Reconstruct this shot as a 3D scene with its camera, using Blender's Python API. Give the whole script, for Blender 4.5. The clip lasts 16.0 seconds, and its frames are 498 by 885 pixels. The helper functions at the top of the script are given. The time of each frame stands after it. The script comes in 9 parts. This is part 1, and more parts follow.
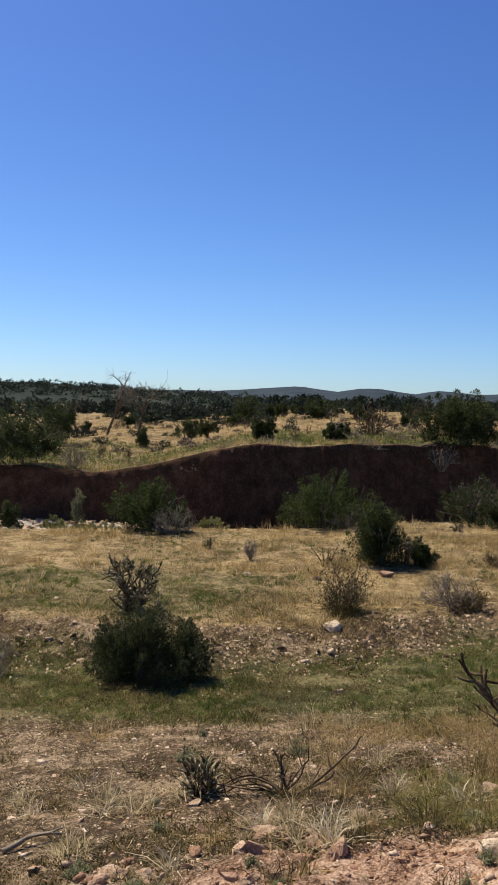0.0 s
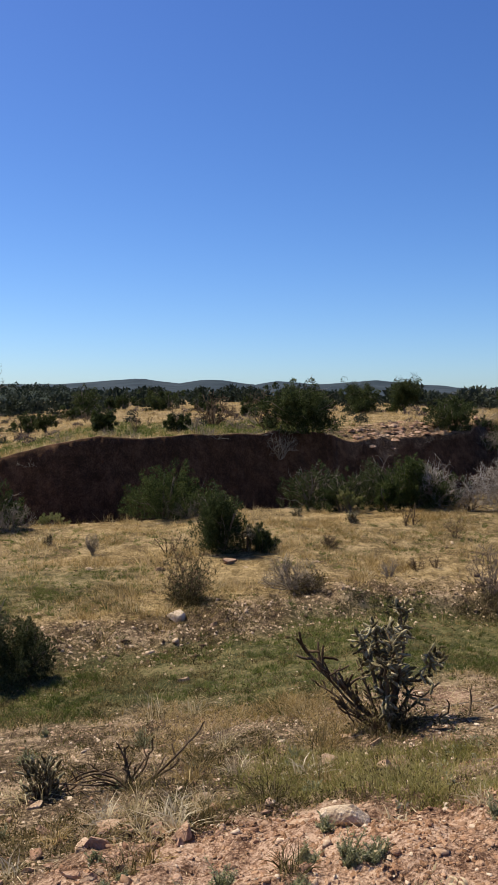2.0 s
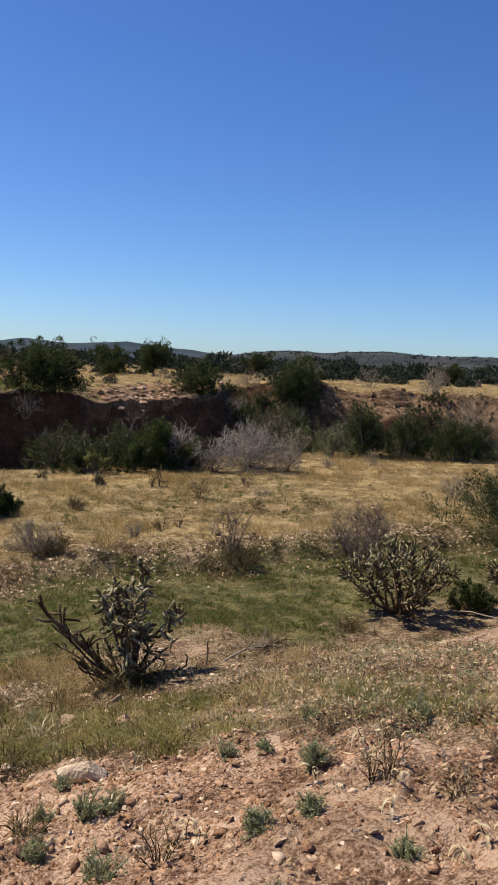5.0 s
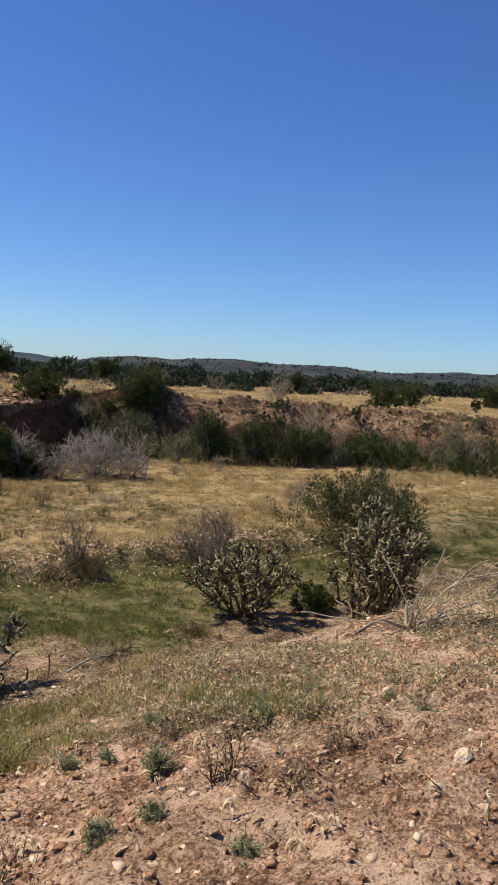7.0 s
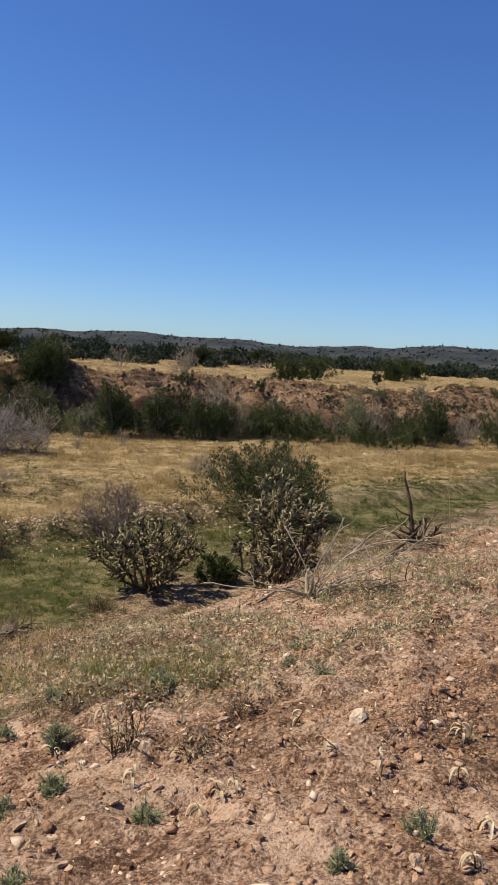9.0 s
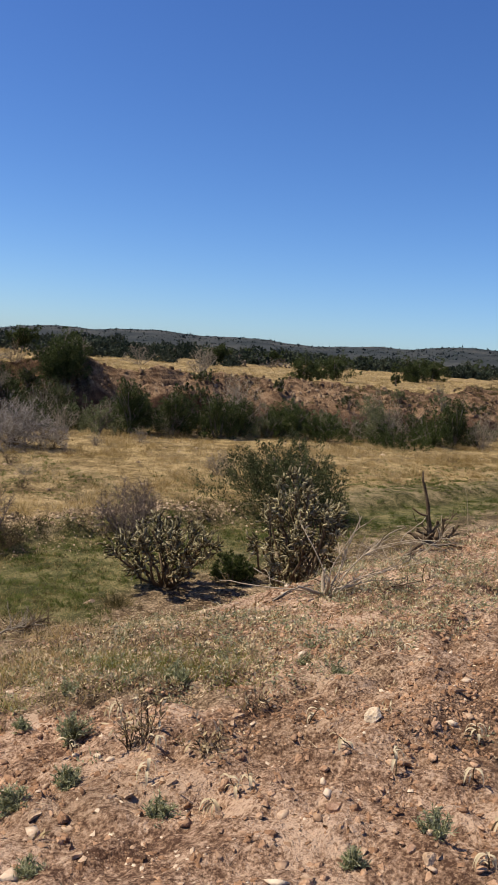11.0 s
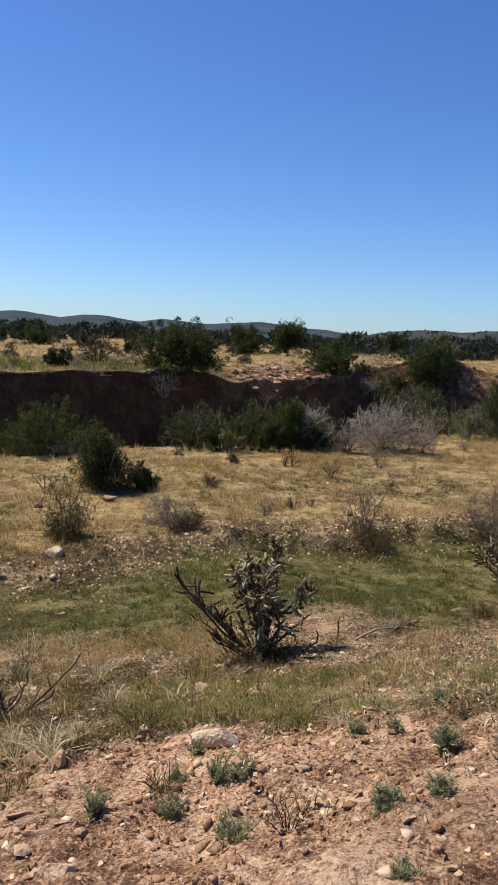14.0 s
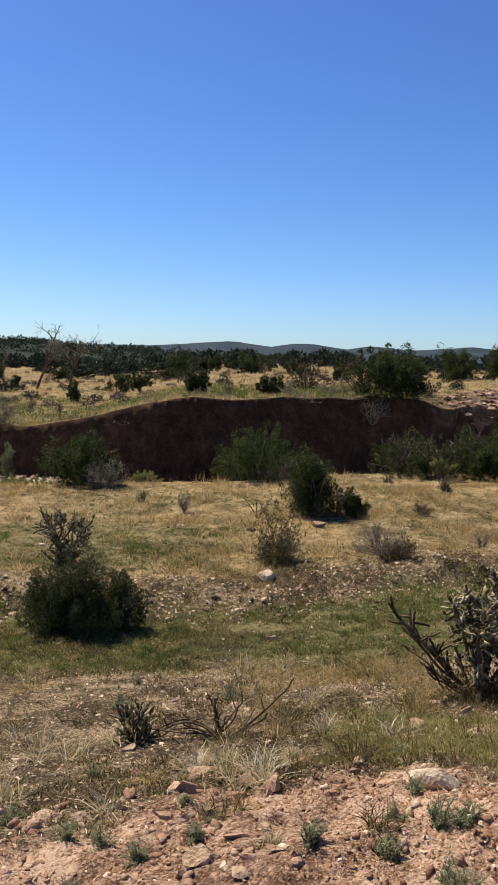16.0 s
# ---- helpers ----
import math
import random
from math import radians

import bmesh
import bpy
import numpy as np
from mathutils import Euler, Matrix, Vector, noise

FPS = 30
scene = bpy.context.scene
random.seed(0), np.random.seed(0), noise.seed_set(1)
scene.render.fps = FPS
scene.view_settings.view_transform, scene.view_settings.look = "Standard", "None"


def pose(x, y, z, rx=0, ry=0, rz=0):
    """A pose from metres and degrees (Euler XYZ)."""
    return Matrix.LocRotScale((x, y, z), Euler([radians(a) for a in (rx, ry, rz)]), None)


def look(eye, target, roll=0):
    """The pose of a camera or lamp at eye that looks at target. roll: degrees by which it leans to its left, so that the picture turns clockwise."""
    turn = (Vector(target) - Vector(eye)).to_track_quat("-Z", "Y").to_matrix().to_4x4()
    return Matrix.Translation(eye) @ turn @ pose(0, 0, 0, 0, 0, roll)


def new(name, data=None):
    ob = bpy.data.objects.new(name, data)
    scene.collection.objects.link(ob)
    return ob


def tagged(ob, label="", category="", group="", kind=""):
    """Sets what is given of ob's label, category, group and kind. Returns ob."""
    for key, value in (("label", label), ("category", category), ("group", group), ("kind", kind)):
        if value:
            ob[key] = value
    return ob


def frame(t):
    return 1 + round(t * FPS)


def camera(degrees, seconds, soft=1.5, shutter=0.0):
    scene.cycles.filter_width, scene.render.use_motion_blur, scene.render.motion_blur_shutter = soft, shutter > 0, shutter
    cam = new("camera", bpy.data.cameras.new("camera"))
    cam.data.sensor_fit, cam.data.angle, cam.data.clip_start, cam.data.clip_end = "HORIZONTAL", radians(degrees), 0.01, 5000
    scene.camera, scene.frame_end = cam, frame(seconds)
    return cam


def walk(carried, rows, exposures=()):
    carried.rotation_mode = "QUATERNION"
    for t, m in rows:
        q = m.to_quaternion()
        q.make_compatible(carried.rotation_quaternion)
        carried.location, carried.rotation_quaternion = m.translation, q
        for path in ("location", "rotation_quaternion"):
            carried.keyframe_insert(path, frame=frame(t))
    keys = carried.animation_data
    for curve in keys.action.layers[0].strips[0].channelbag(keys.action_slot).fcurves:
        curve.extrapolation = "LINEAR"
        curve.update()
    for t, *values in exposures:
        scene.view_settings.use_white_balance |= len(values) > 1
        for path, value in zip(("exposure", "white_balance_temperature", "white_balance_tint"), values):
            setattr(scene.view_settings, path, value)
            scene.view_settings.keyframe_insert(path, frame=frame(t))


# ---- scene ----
# The camera stands on a dirt mound, eye 1.6 m above it, and pans right and back.
cam = camera(33.4, 16.0, soft=1.15)
EYE = 1.6
ROWS = [
    (0.0, -0.070, 0.032, 0.028, 3.82, -2.54, -1.37),
    (0.5, -0.035, 0.055, 0.008, 0.00, -2.97, -1.25),
    (1.0, -0.033, 0.072, -0.008, -1.75, -3.48, -1.80),
    (1.5, -0.027, 0.065, -0.001, -4.12, -3.34, -1.31),
    (2.0, -0.015, 0.045, 0.003, -7.06, -2.95, -0.26),
    (2.5, -0.014, 0.036, 0.007, -9.89, -3.48, -0.60),
    (3.0, -0.016, 0.031, 0.008, -12.31, -3.93, -1.28),
    (3.5, -0.007, 0.018, 0.013, -15.11, -3.94, -1.32),
    (4.0, -0.008, 0.015, 0.014, -18.39, -4.14, -2.01),
    (4.5, 0.003, 0.016, 0.008, -21.17, -4.79, -2.23),
    (5.0, 0.008, 0.014, 0.008, -24.14, -5.19, -2.51),
    (7.5, 0.027, -0.036, 0.017, -36.37, -4.53, -3.01),
    (8.0, 0.038, -0.041, 0.013, -37.75, -5.26, -2.77),
    (8.5, 0.041, -0.046, 0.012, -39.34, -5.57, -3.06),
    (9.75, 0.044, -0.054, 0.004, -42.6, -5.80, -3.60),
    (11.0, 0.037, -0.053, -0.002, -39.86, -5.83, -4.01),
    (11.5, 0.032, -0.057, 0.002, -37.42, -6.06, -4.18),
    (12.0, 0.034, -0.045, -0.005, -34.09, -6.16, -4.21),
    (12.5, 0.028, -0.038, -0.004, -29.34, -5.95, -3.69),
    (13.0, 0.038, -0.016, -0.011, -24.39, -5.87, -2.79),
    (13.5, 0.009, -0.015, 0.002, -19.30, -6.47, -2.34),
    (14.0, -0.012, -0.015, -0.001, -14.96, -6.93, -2.41),
    (14.5, -0.033, 0.039, -0.024, -10.18, -6.79, -2.70),
    (15.0, -0.037, 0.049, -0.028, -7.29, -6.76, -2.38),
    (15.5, -0.044, 0.054, -0.030, -4.29, -6.39, -1.96),
    (16.0, -0.064, 0.062, -0.030, -0.76, -5.52, -1.48),
]
walk(cam, [(t, pose(x, y, EYE + z, 90 + pitch, roll, yaw)) for t, x, y, z, yaw, pitch, roll in ROWS],
     exposures=[(0.0, 0.43), (3.0, 0.47), (5.5, 0.47), (8.0, 0.46), (12.0, 0.48), (14.0, 0.53), (16.0, 0.53)])

# ---- light ----
SUN_AZ, SUN_EL = -51.0, 56.0
world = bpy.data.worlds.new("sky")
scene.world = world
world.use_nodes = True
sky = world.node_tree.nodes.new("ShaderNodeTexSky")
sky.sky_type, sky.sun_disc = "NISHITA", False
sky.sun_elevation, sky.sun_rotation = radians(SUN_EL), radians(SUN_AZ)
sky.altitude, sky.air_density, sky.dust_density, sky.ozone_density = 1600, 1.0, 1.75, 1.7
tint = world.node_tree.nodes.new("ShaderNodeMix")
tint.data_type, tint.blend_type = "RGBA", "MULTIPLY"
tint.inputs[0].default_value, tint.inputs[7].default_value = 1.0, (0.738, 0.866, 1.105, 1)
world.node_tree.links.new(sky.outputs[0], tint.inputs[6])
deep = world.node_tree.nodes.new("ShaderNodeHueSaturation")
deep.inputs["Saturation"].default_value = 1.11
# the zenith is a deeper violet blue than the pale cyan horizon
where = world.node_tree.nodes.new("ShaderNodeTexCoord")
split = world.node_tree.nodes.new("ShaderNodeSeparateXYZ")
rise = world.node_tree.nodes.new("ShaderNodeMapRange")
rise.inputs["From Min"].default_value, rise.inputs["From Max"].default_value = 0.02, 0.5
hue = world.node_tree.nodes.new("ShaderNodeMix")
hue.data_type, hue.inputs[6].default_value, hue.inputs[7].default_value = "RGBA", (0.98, 1.02, 1.01, 1), (0.975, 0.93, 1.04, 1)
depth = world.node_tree.nodes.new("ShaderNodeMix")
depth.data_type, depth.blend_type, depth.inputs[0].default_value = "RGBA", "MULTIPLY", 1.0
for a, b in ((where.outputs["Generated"], split.inputs[0]), (split.outputs["Z"], rise.inputs["Value"]), (rise.outputs[0], hue.inputs[0]),
             (tint.outputs[2], depth.inputs[6]), (hue.outputs[2], depth.inputs[7]), (depth.outputs[2], deep.inputs["Color"])):
    world.node_tree.links.new(a, b)
world.node_tree.links.new(deep.outputs[0], world.node_tree.nodes["Background"].inputs[0])
world.node_tree.nodes["Background"].inputs[1].default_value = 0.0875
sun = new("sun", bpy.data.lights.new("sun", "SUN"))
sun.data.energy, sun.data.angle, sun.data.color = 5.0, radians(0.53), (1.0, 0.905, 0.75)
a, e = radians(SUN_AZ), radians(SUN_EL)
sun.matrix_world = look((0, 0, 60), (-math.sin(a) * math.cos(e), -math.cos(a) * math.cos(e), 60 - math.sin(e)))

# ---- materials ----
def material(name, colours, rough=0.9, scale=8.0, bump=0.3, fine=60.0, island=0.0, translucent=0.0):
    """Procedural surface: two scales of noise between the colours, fine relief, and a change from piece to piece."""
    m = bpy.data.materials.new(name)
    m.use_nodes = True
    nt = m.node_tree
    b = nt.nodes["Principled BSDF"]
    b.inputs["Roughness"].default_value = rough
    b.inputs["Specular IOR Level"].default_value = 0.07
    tc = nt.nodes.new("ShaderNodeTexCoord")
    n1 = nt.nodes.new("ShaderNodeTexNoise")
    n1.inputs["Scale"].default_value, n1.inputs["Detail"].default_value = scale, 5
    nt.links.new(tc.outputs["Object"], n1.inputs["Vector"])
    n2 = nt.nodes.new("ShaderNodeTexNoise")
    n2.inputs["Scale"].default_value, n2.inputs["Detail"].default_value = fine, 4
    nt.links.new(tc.outputs["Object"], n2.inputs["Vector"])
    mixv = nt.nodes.new("ShaderNodeMath")
    mixv.operation = "MULTIPLY_ADD"
    nt.links.new(n2.outputs[0], mixv.inputs[0])
    mixv.inputs[1].default_value = 0.6
    sub = nt.nodes.new("ShaderNodeMath")
    sub.operation = "SUBTRACT"
    nt.links.new(n1.outputs[0], sub.inputs[0])
    sub.inputs[1].default_value = 0.3
    nt.links.new(sub.outputs[0], mixv.inputs[2])
    last = mixv.outputs[0]
    if island:
        geo = nt.nodes.new("ShaderNodeNewGeometry")
        ma = nt.nodes.new("ShaderNodeMath")
        ma.operation = "MULTIPLY_ADD"
        nt.links.new(geo.outputs["Random Per Island"], ma.inputs[0])
        ma.inputs[1].default_value = island
        s2 = nt.nodes.new("ShaderNodeMath")
        s2.operation = "SUBTRACT"
        nt.links.new(last, s2.inputs[0])
        s2.inputs[1].default_value = island / 2
        nt.links.new(s2.outputs[0], ma.inputs[2])
        last = ma.outputs[0]
    ramp = nt.nodes.new("ShaderNodeValToRGB")
    k = len(colours)
    while len(ramp.color_ramp.elements) < k:
        ramp.color_ramp.elements.new(0.5)
    for i, c in enumerate(colours):
        ramp.color_ramp.elements[i].position = 0.22 + 0.56 * i / max(1, k - 1)
        ramp.color_ramp.elements[i].color = (*c, 1)
    nt.links.new(last, ramp.inputs[0])
    nt.links.new(ramp.outputs[0], b.inputs["Base Color"])
    if bump:
        bp = nt.nodes.new("ShaderNodeBump")
        bp.inputs["Strength"].default_value, bp.inputs["Distance"].default_value = bump, 0.02
        nt.links.new(n2.outputs[0], bp.inputs["Height"])
        nt.links.new(bp.outputs[0], b.inputs["Normal"])
    if translucent:
        tr = nt.nodes.new("ShaderNodeBsdfTranslucent")
        nt.links.new(ramp.outputs[0], tr.inputs[0])
        mx = nt.nodes.new("ShaderNodeMixShader")
        mx.inputs[0].default_value = translucent
        nt.links.new(b.outputs[0], mx.inputs[1])
        nt.links.new(tr.outputs[0], mx.inputs[2])
        nt.links.new(mx.outputs[0], nt.nodes["Material Output"].inputs[0])
    return m


M_JUNIPER = material("juniper_foliage", [(0.023, 0.033, 0.01), (0.05, 0.067, 0.02), (0.112, 0.132, 0.042)], 0.7, 2.5, 0, 14, 0.6, translucent=0.35)
M_DARKJUN = material("dark_juniper_foliage", [(0.021, 0.03, 0.01), (0.046, 0.06, 0.02), (0.1, 0.115, 0.042)], 0.7, 2.5, 0, 14, 0.6, translucent=0.3)
M_SAGE = material("grey_green_foliage", [(0.075, 0.086, 0.04), (0.14, 0.15, 0.07), (0.235, 0.235, 0.125)], 0.8, 3, 0, 16, 0.45, translucent=0.35)
M_BRIGHT = material("yellow_green_foliage", [(0.13, 0.14, 0.045), (0.22, 0.22, 0.08), (0.32, 0.3, 0.14)], 0.8, 3, 0, 16, 0.5, translucent=0.4)
M_WEED = material("weed_leaves", [(0.15, 0.16, 0.08), (0.285, 0.29, 0.155), (0.46, 0.445, 0.27)], 0.7, 6, 0, 40, 0.6, translucent=0.4)
M_PALEWEED = material("pale_dry_leaves", [(0.25, 0.175, 0.085), (0.44, 0.335, 0.185), (0.64, 0.52, 0.33)], 0.8, 6, 0, 40, 0.6, translucent=0.3)
M_WILTED = material("bleached_weed_leaves", [(0.4, 0.31, 0.18), (0.58, 0.48, 0.31), (0.74, 0.65, 0.47)], 0.8, 6, 0, 40, 0.4, translucent=0.35)
M_BARK = material("juniper_bark", [(0.07, 0.055, 0.042), (0.14, 0.115, 0.09), (0.22, 0.19, 0.15)], 0.95, 9, 0.6, 70)
M_GREYWOOD = material("weathered_grey_wood", [(0.11, 0.088, 0.064), (0.21, 0.172, 0.128), (0.34, 0.29, 0.22)], 0.9, 9, 0.4, 80, 0.5)
M_PURPLEWOOD = material("purple_brown_twigs", [(0.06, 0.044, 0.036), (0.125, 0.094, 0.076), (0.22, 0.175, 0.145)], 0.95, 9, 0.4, 80, 0.5)
M_DARKWOOD = material("dark_dead_wood", [(0.052, 0.034, 0.019), (0.105, 0.072, 0.042), (0.2, 0.147, 0.092)], 0.95, 9, 0.6, 90, 0.4)
M_PALEWOOD = material("bleached_dead_wood", [(0.2, 0.152, 0.1), (0.33, 0.262, 0.182), (0.47, 0.39, 0.29)], 0.85, 9, 0.4, 80, 0.5)
M_CHOLLA = material("cholla_stem", [(0.062, 0.05, 0.023), (0.17, 0.14, 0.07), (0.37, 0.318, 0.188)], 0.95, 14, 0.5, 120, 0.6)
M_SPINE = material("cactus_spines", [(0.2, 0.15, 0.075), (0.34, 0.27, 0.15), (0.5, 0.42, 0.26)], 0.8, 14, 0, 90, 0.4)
M_ROCK = material("buff_limestone", [(0.2, 0.128, 0.075), (0.37, 0.25, 0.158), (0.55, 0.405, 0.28)], 0.92, 14, 0.9, 60, 0.4)
M_REDROCK = material("reddish_stone", [(0.2, 0.11, 0.068), (0.32, 0.195, 0.125), (0.45, 0.31, 0.215)], 0.92, 11, 0.7, 70, 0.6)
M_BANKROCK = material("red_brown_bank_rock", [(0.07, 0.042, 0.025), (0.145, 0.093, 0.056), (0.26, 0.18, 0.113)], 0.92, 5, 0.7, 40, 0.7)
M_GRAVEL = material("mixed_gravel", [(0.27, 0.165, 0.1), (0.4, 0.275, 0.18), (0.57, 0.45, 0.325)], 0.92, 4, 0.4, 50, 0.9)
M_CLOD = material("dirt_clods", [(0.17, 0.092, 0.05), (0.3, 0.172, 0.1), (0.46, 0.295, 0.185)], 0.95, 3, 0.8, 70, 0.4)
M_WHITEROCK = material("white_limestone", [(0.36, 0.26, 0.16), (0.52, 0.4, 0.27), (0.68, 0.57, 0.43)], 0.92, 14, 0.9, 60, 0.3)
M_SANDSTONE = material("buff_sandstone", [(0.24, 0.15, 0.09), (0.38, 0.262, 0.17), (0.54, 0.41, 0.285)], 0.92, 7, 0.5, 60, 0.3)
M_DRYGRASS = material("golden_dry_grass", [(0.22, 0.15, 0.054), (0.4, 0.286, 0.118), (0.62, 0.48, 0.26)], 0.8, 0.5, 0, 3, 0.5, translucent=0.55)
M_GREENGRASS = material("green_grass", [(0.046, 0.066, 0.014), (0.1, 0.124, 0.03), (0.21, 0.224, 0.068)], 0.8, 0.7, 0, 4, 0.6, translucent=0.55)
M_SOFTGRASS = material("soft_yellow_green_grass", [(0.15, 0.145, 0.036), (0.29, 0.262, 0.078), (0.5, 0.43, 0.19)], 0.8, 0.9, 0, 6, 0.6, translucent=0.55)
M_PALEGRASS = material("pale_straw_grass", [(0.29, 0.225, 0.11), (0.5, 0.405, 0.225), (0.7, 0.595, 0.38)], 0.8, 0.9, 0, 6, 0.6, translucent=0.55)
M_GREYBUSH = material("olive_grey_bush_foliage", [(0.026, 0.032, 0.012), (0.055, 0.063, 0.025), (0.13, 0.137, 0.06)], 0.75, 3, 0, 16, 0.6, translucent=0.3)
M_BANKGRAVEL = material("bank_gravel", [(0.08, 0.052, 0.03), (0.24, 0.167, 0.102), (0.47, 0.355, 0.24)], 0.92, 4, 0.4, 50, 0.9)
M_SILVER = material("silvery_dead_wood", [(0.14, 0.115, 0.09), (0.27, 0.23, 0.19), (0.46, 0.41, 0.35)], 0.85, 9, 0.4, 80, 0.6)
M_OLIVE = material("olive_herbs", [(0.05, 0.042, 0.016), (0.11, 0.09, 0.036), (0.25, 0.195, 0.09)], 0.8, 0.9, 0, 5, 0.8, translucent=0.55)
M_STRAW = material("straw_and_twigs", [(0.08, 0.052, 0.03), (0.34, 0.25, 0.14), (0.62, 0.5, 0.32)], 0.85, 0.8, 0, 5, 1.0)
M_FARWOODS = material("distant_junipers", [(0.02, 0.028, 0.018), (0.036, 0.045, 0.03), (0.06, 0.068, 0.046)], 0.9, 0.05, 0, 0.6, 0.6, translucent=0.2)


def ground_material():
    """Soil whose cover is given by the vertex colours: red bare dirt, green meadow, blue dry grass; none is gravel and earth bank."""
    m = bpy.data.materials.new("ground_soil")
    m.use_nodes = True
    nt = m.node_tree
    L = nt.links.new
    b = nt.nodes["Principled BSDF"]
    b.inputs["Roughness"].default_value, b.inputs["Specular IOR Level"].default_value = 0.95, 0.1
    tc = nt.nodes.new("ShaderNodeTexCoord")

    def tex(scale, detail=6, rough=0.6):
        n = nt.nodes.new("ShaderNodeTexNoise")
        n.inputs["Scale"].default_value, n.inputs["Detail"].default_value, n.inputs["Roughness"].default_value = scale, detail, rough
        L(tc.outputs["Object"], n.inputs["Vector"])
        return n.outputs[0]

    def ramp(v, cols, lo=0.3, hi=0.7):
        r = nt.nodes.new("ShaderNodeValToRGB")
        while len(r.color_ramp.elements) < len(cols):
            r.color_ramp.elements.new(0.5)
        for i, c in enumerate(cols):
            r.color_ramp.elements[i].position, r.color_ramp.elements[i].color = lo + (hi - lo) * i / (len(cols) - 1), (*c, 1)
        L(v, r.inputs[0])
        return r.outputs[0]

    def mix(f, c1, c2):
        n = nt.nodes.new("ShaderNodeMix")
        n.data_type = "RGBA"
        L(f, n.inputs[0]), L(c1, n.inputs[6]), L(c2, n.inputs[7])
        return n.outputs[2]

    big, mid, small = tex(0.7), tex(5.0), tex(38.0, 8, 0.7)
    both = nt.nodes.new("ShaderNodeMath")
    both.operation = "MULTIPLY_ADD"
    L(mid, both.inputs[0])
    both.inputs[1].default_value = 0.5
    half = nt.nodes.new("ShaderNodeMath")
    half.operation = "MULTIPLY"
    L(small, half.inputs[0])
    half.inputs[1].default_value = 0.5
    L(half.outputs[0], both.inputs[2])

    wn = nt.nodes.new("ShaderNodeTexNoise")
    wn.inputs["Scale"].default_value, wn.inputs["Detail"].default_value = 14.0, 4
    L(tc.outputs["Object"], wn.inputs["Vector"])
    warp = nt.nodes.new("ShaderNodeVectorMath")
    warp.operation = "MULTIPLY_ADD"
    L(wn.outputs["Color"], warp.inputs[0])
    warp.inputs[1].default_value = (0.03, 0.03, 0.03)
    L(tc.outputs["Object"], warp.inputs[2])

    def crumbs(scale):
        n = nt.nodes.new("ShaderNodeTexVoronoi")
        n.inputs["Scale"].default_value = scale
        L(warp.outputs[0], n.inputs["Vector"])
        return n

    def times(s, k, add=None, base=0.0):
        n = nt.nodes.new("ShaderNodeMath")
        n.operation = "MULTIPLY_ADD"
        L(s, n.inputs[0])
        n.inputs[1].default_value, n.inputs[2].default_value = k, base
        if add is not None:
            L(add, n.inputs[2])
        return n.outputs[0]

    c1, c2 = crumbs(26.0), crumbs(80.0)
    lum1, lum2 = nt.nodes.new("ShaderNodeSeparateColor"), nt.nodes.new("ShaderNodeSeparateColor")
    L(c1.outputs["Color"], lum1.inputs[0]), L(c2.outputs["Color"], lum2.inputs[0])
    v = times(lum2.outputs[0], 0.07, times(tex(70.0, 5, 0.7), 0.9, times(tex(22.0, 6, 0.7), 0.8, times(tex(1.7, 5, 0.65), 0.75, times(tex(6.0, 5, 0.6), 0.4, None, -0.96)))))
    relief = times(tex(90.0, 4, 0.6), 0.2, times(tex(30.0, 6, 0.66), 0.6, times(tex(9.0, 4, 0.55), 0.5)))
    dirt = ramp(v, [(0.1, 0.052, 0.031), (0.325, 0.199, 0.125), (0.57, 0.395, 0.272)], 0.34, 0.65)
    green = ramp(v, [(0.038, 0.04, 0.013), (0.09, 0.088, 0.028), (0.21, 0.168, 0.078)], 0.38, 0.64)
    dry = ramp(v, [(0.082, 0.054, 0.021), (0.2, 0.138, 0.057), (0.43, 0.315, 0.155)], 0.36, 0.64)
    bare = ramp(v, [(0.045, 0.029, 0.015), (0.128, 0.088, 0.05), (0.39, 0.285, 0.177)], 0.36, 0.67)
    # bank earth, darkened so that the colour carries the shade on its face
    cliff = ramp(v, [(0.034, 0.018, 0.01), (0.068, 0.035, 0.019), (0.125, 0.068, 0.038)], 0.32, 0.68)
    rubble = ramp(v, [(0.048, 0.026, 0.014), (0.14, 0.082, 0.044), (0.3, 0.2, 0.12)], 0.34, 0.66)
    wash = ramp(v, [(0.28, 0.24, 0.19), (0.4, 0.36, 0.3), (0.52, 0.48, 0.42)], 0.32, 0.68)
    va = nt.nodes.new("ShaderNodeVertexColor")
    va.layer_name = "cover"
    vb = nt.nodes.new("ShaderNodeVertexColor")
    vb.layer_name = "bank"
    sa, sb = nt.nodes.new("ShaderNodeSeparateColor"), nt.nodes.new("ShaderNodeSeparateColor")
    L(va.outputs[0], sa.inputs[0]), L(vb.outputs[0], sb.inputs[0])
    c = mix(sa.outputs[0], bare, dirt)
    c = mix(sa.outputs[1], c, green)
    c = mix(sa.outputs[2], c, dry)
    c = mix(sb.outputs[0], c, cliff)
    c = mix(sb.outputs[1], c, wash)
    c = mix(sb.outputs[2], c, rubble)
    L(c, b.inputs["Base Color"])
    bp = nt.nodes.new("ShaderNodeBump")
    bp.inputs["Strength"].default_value, bp.inputs["Distance"].default_value = 1.0, 0.06
    L(relief, bp.inputs["Height"])
    L(bp.outputs[0], b.inputs["Normal"])
    return m


M_GROUND = ground_material()

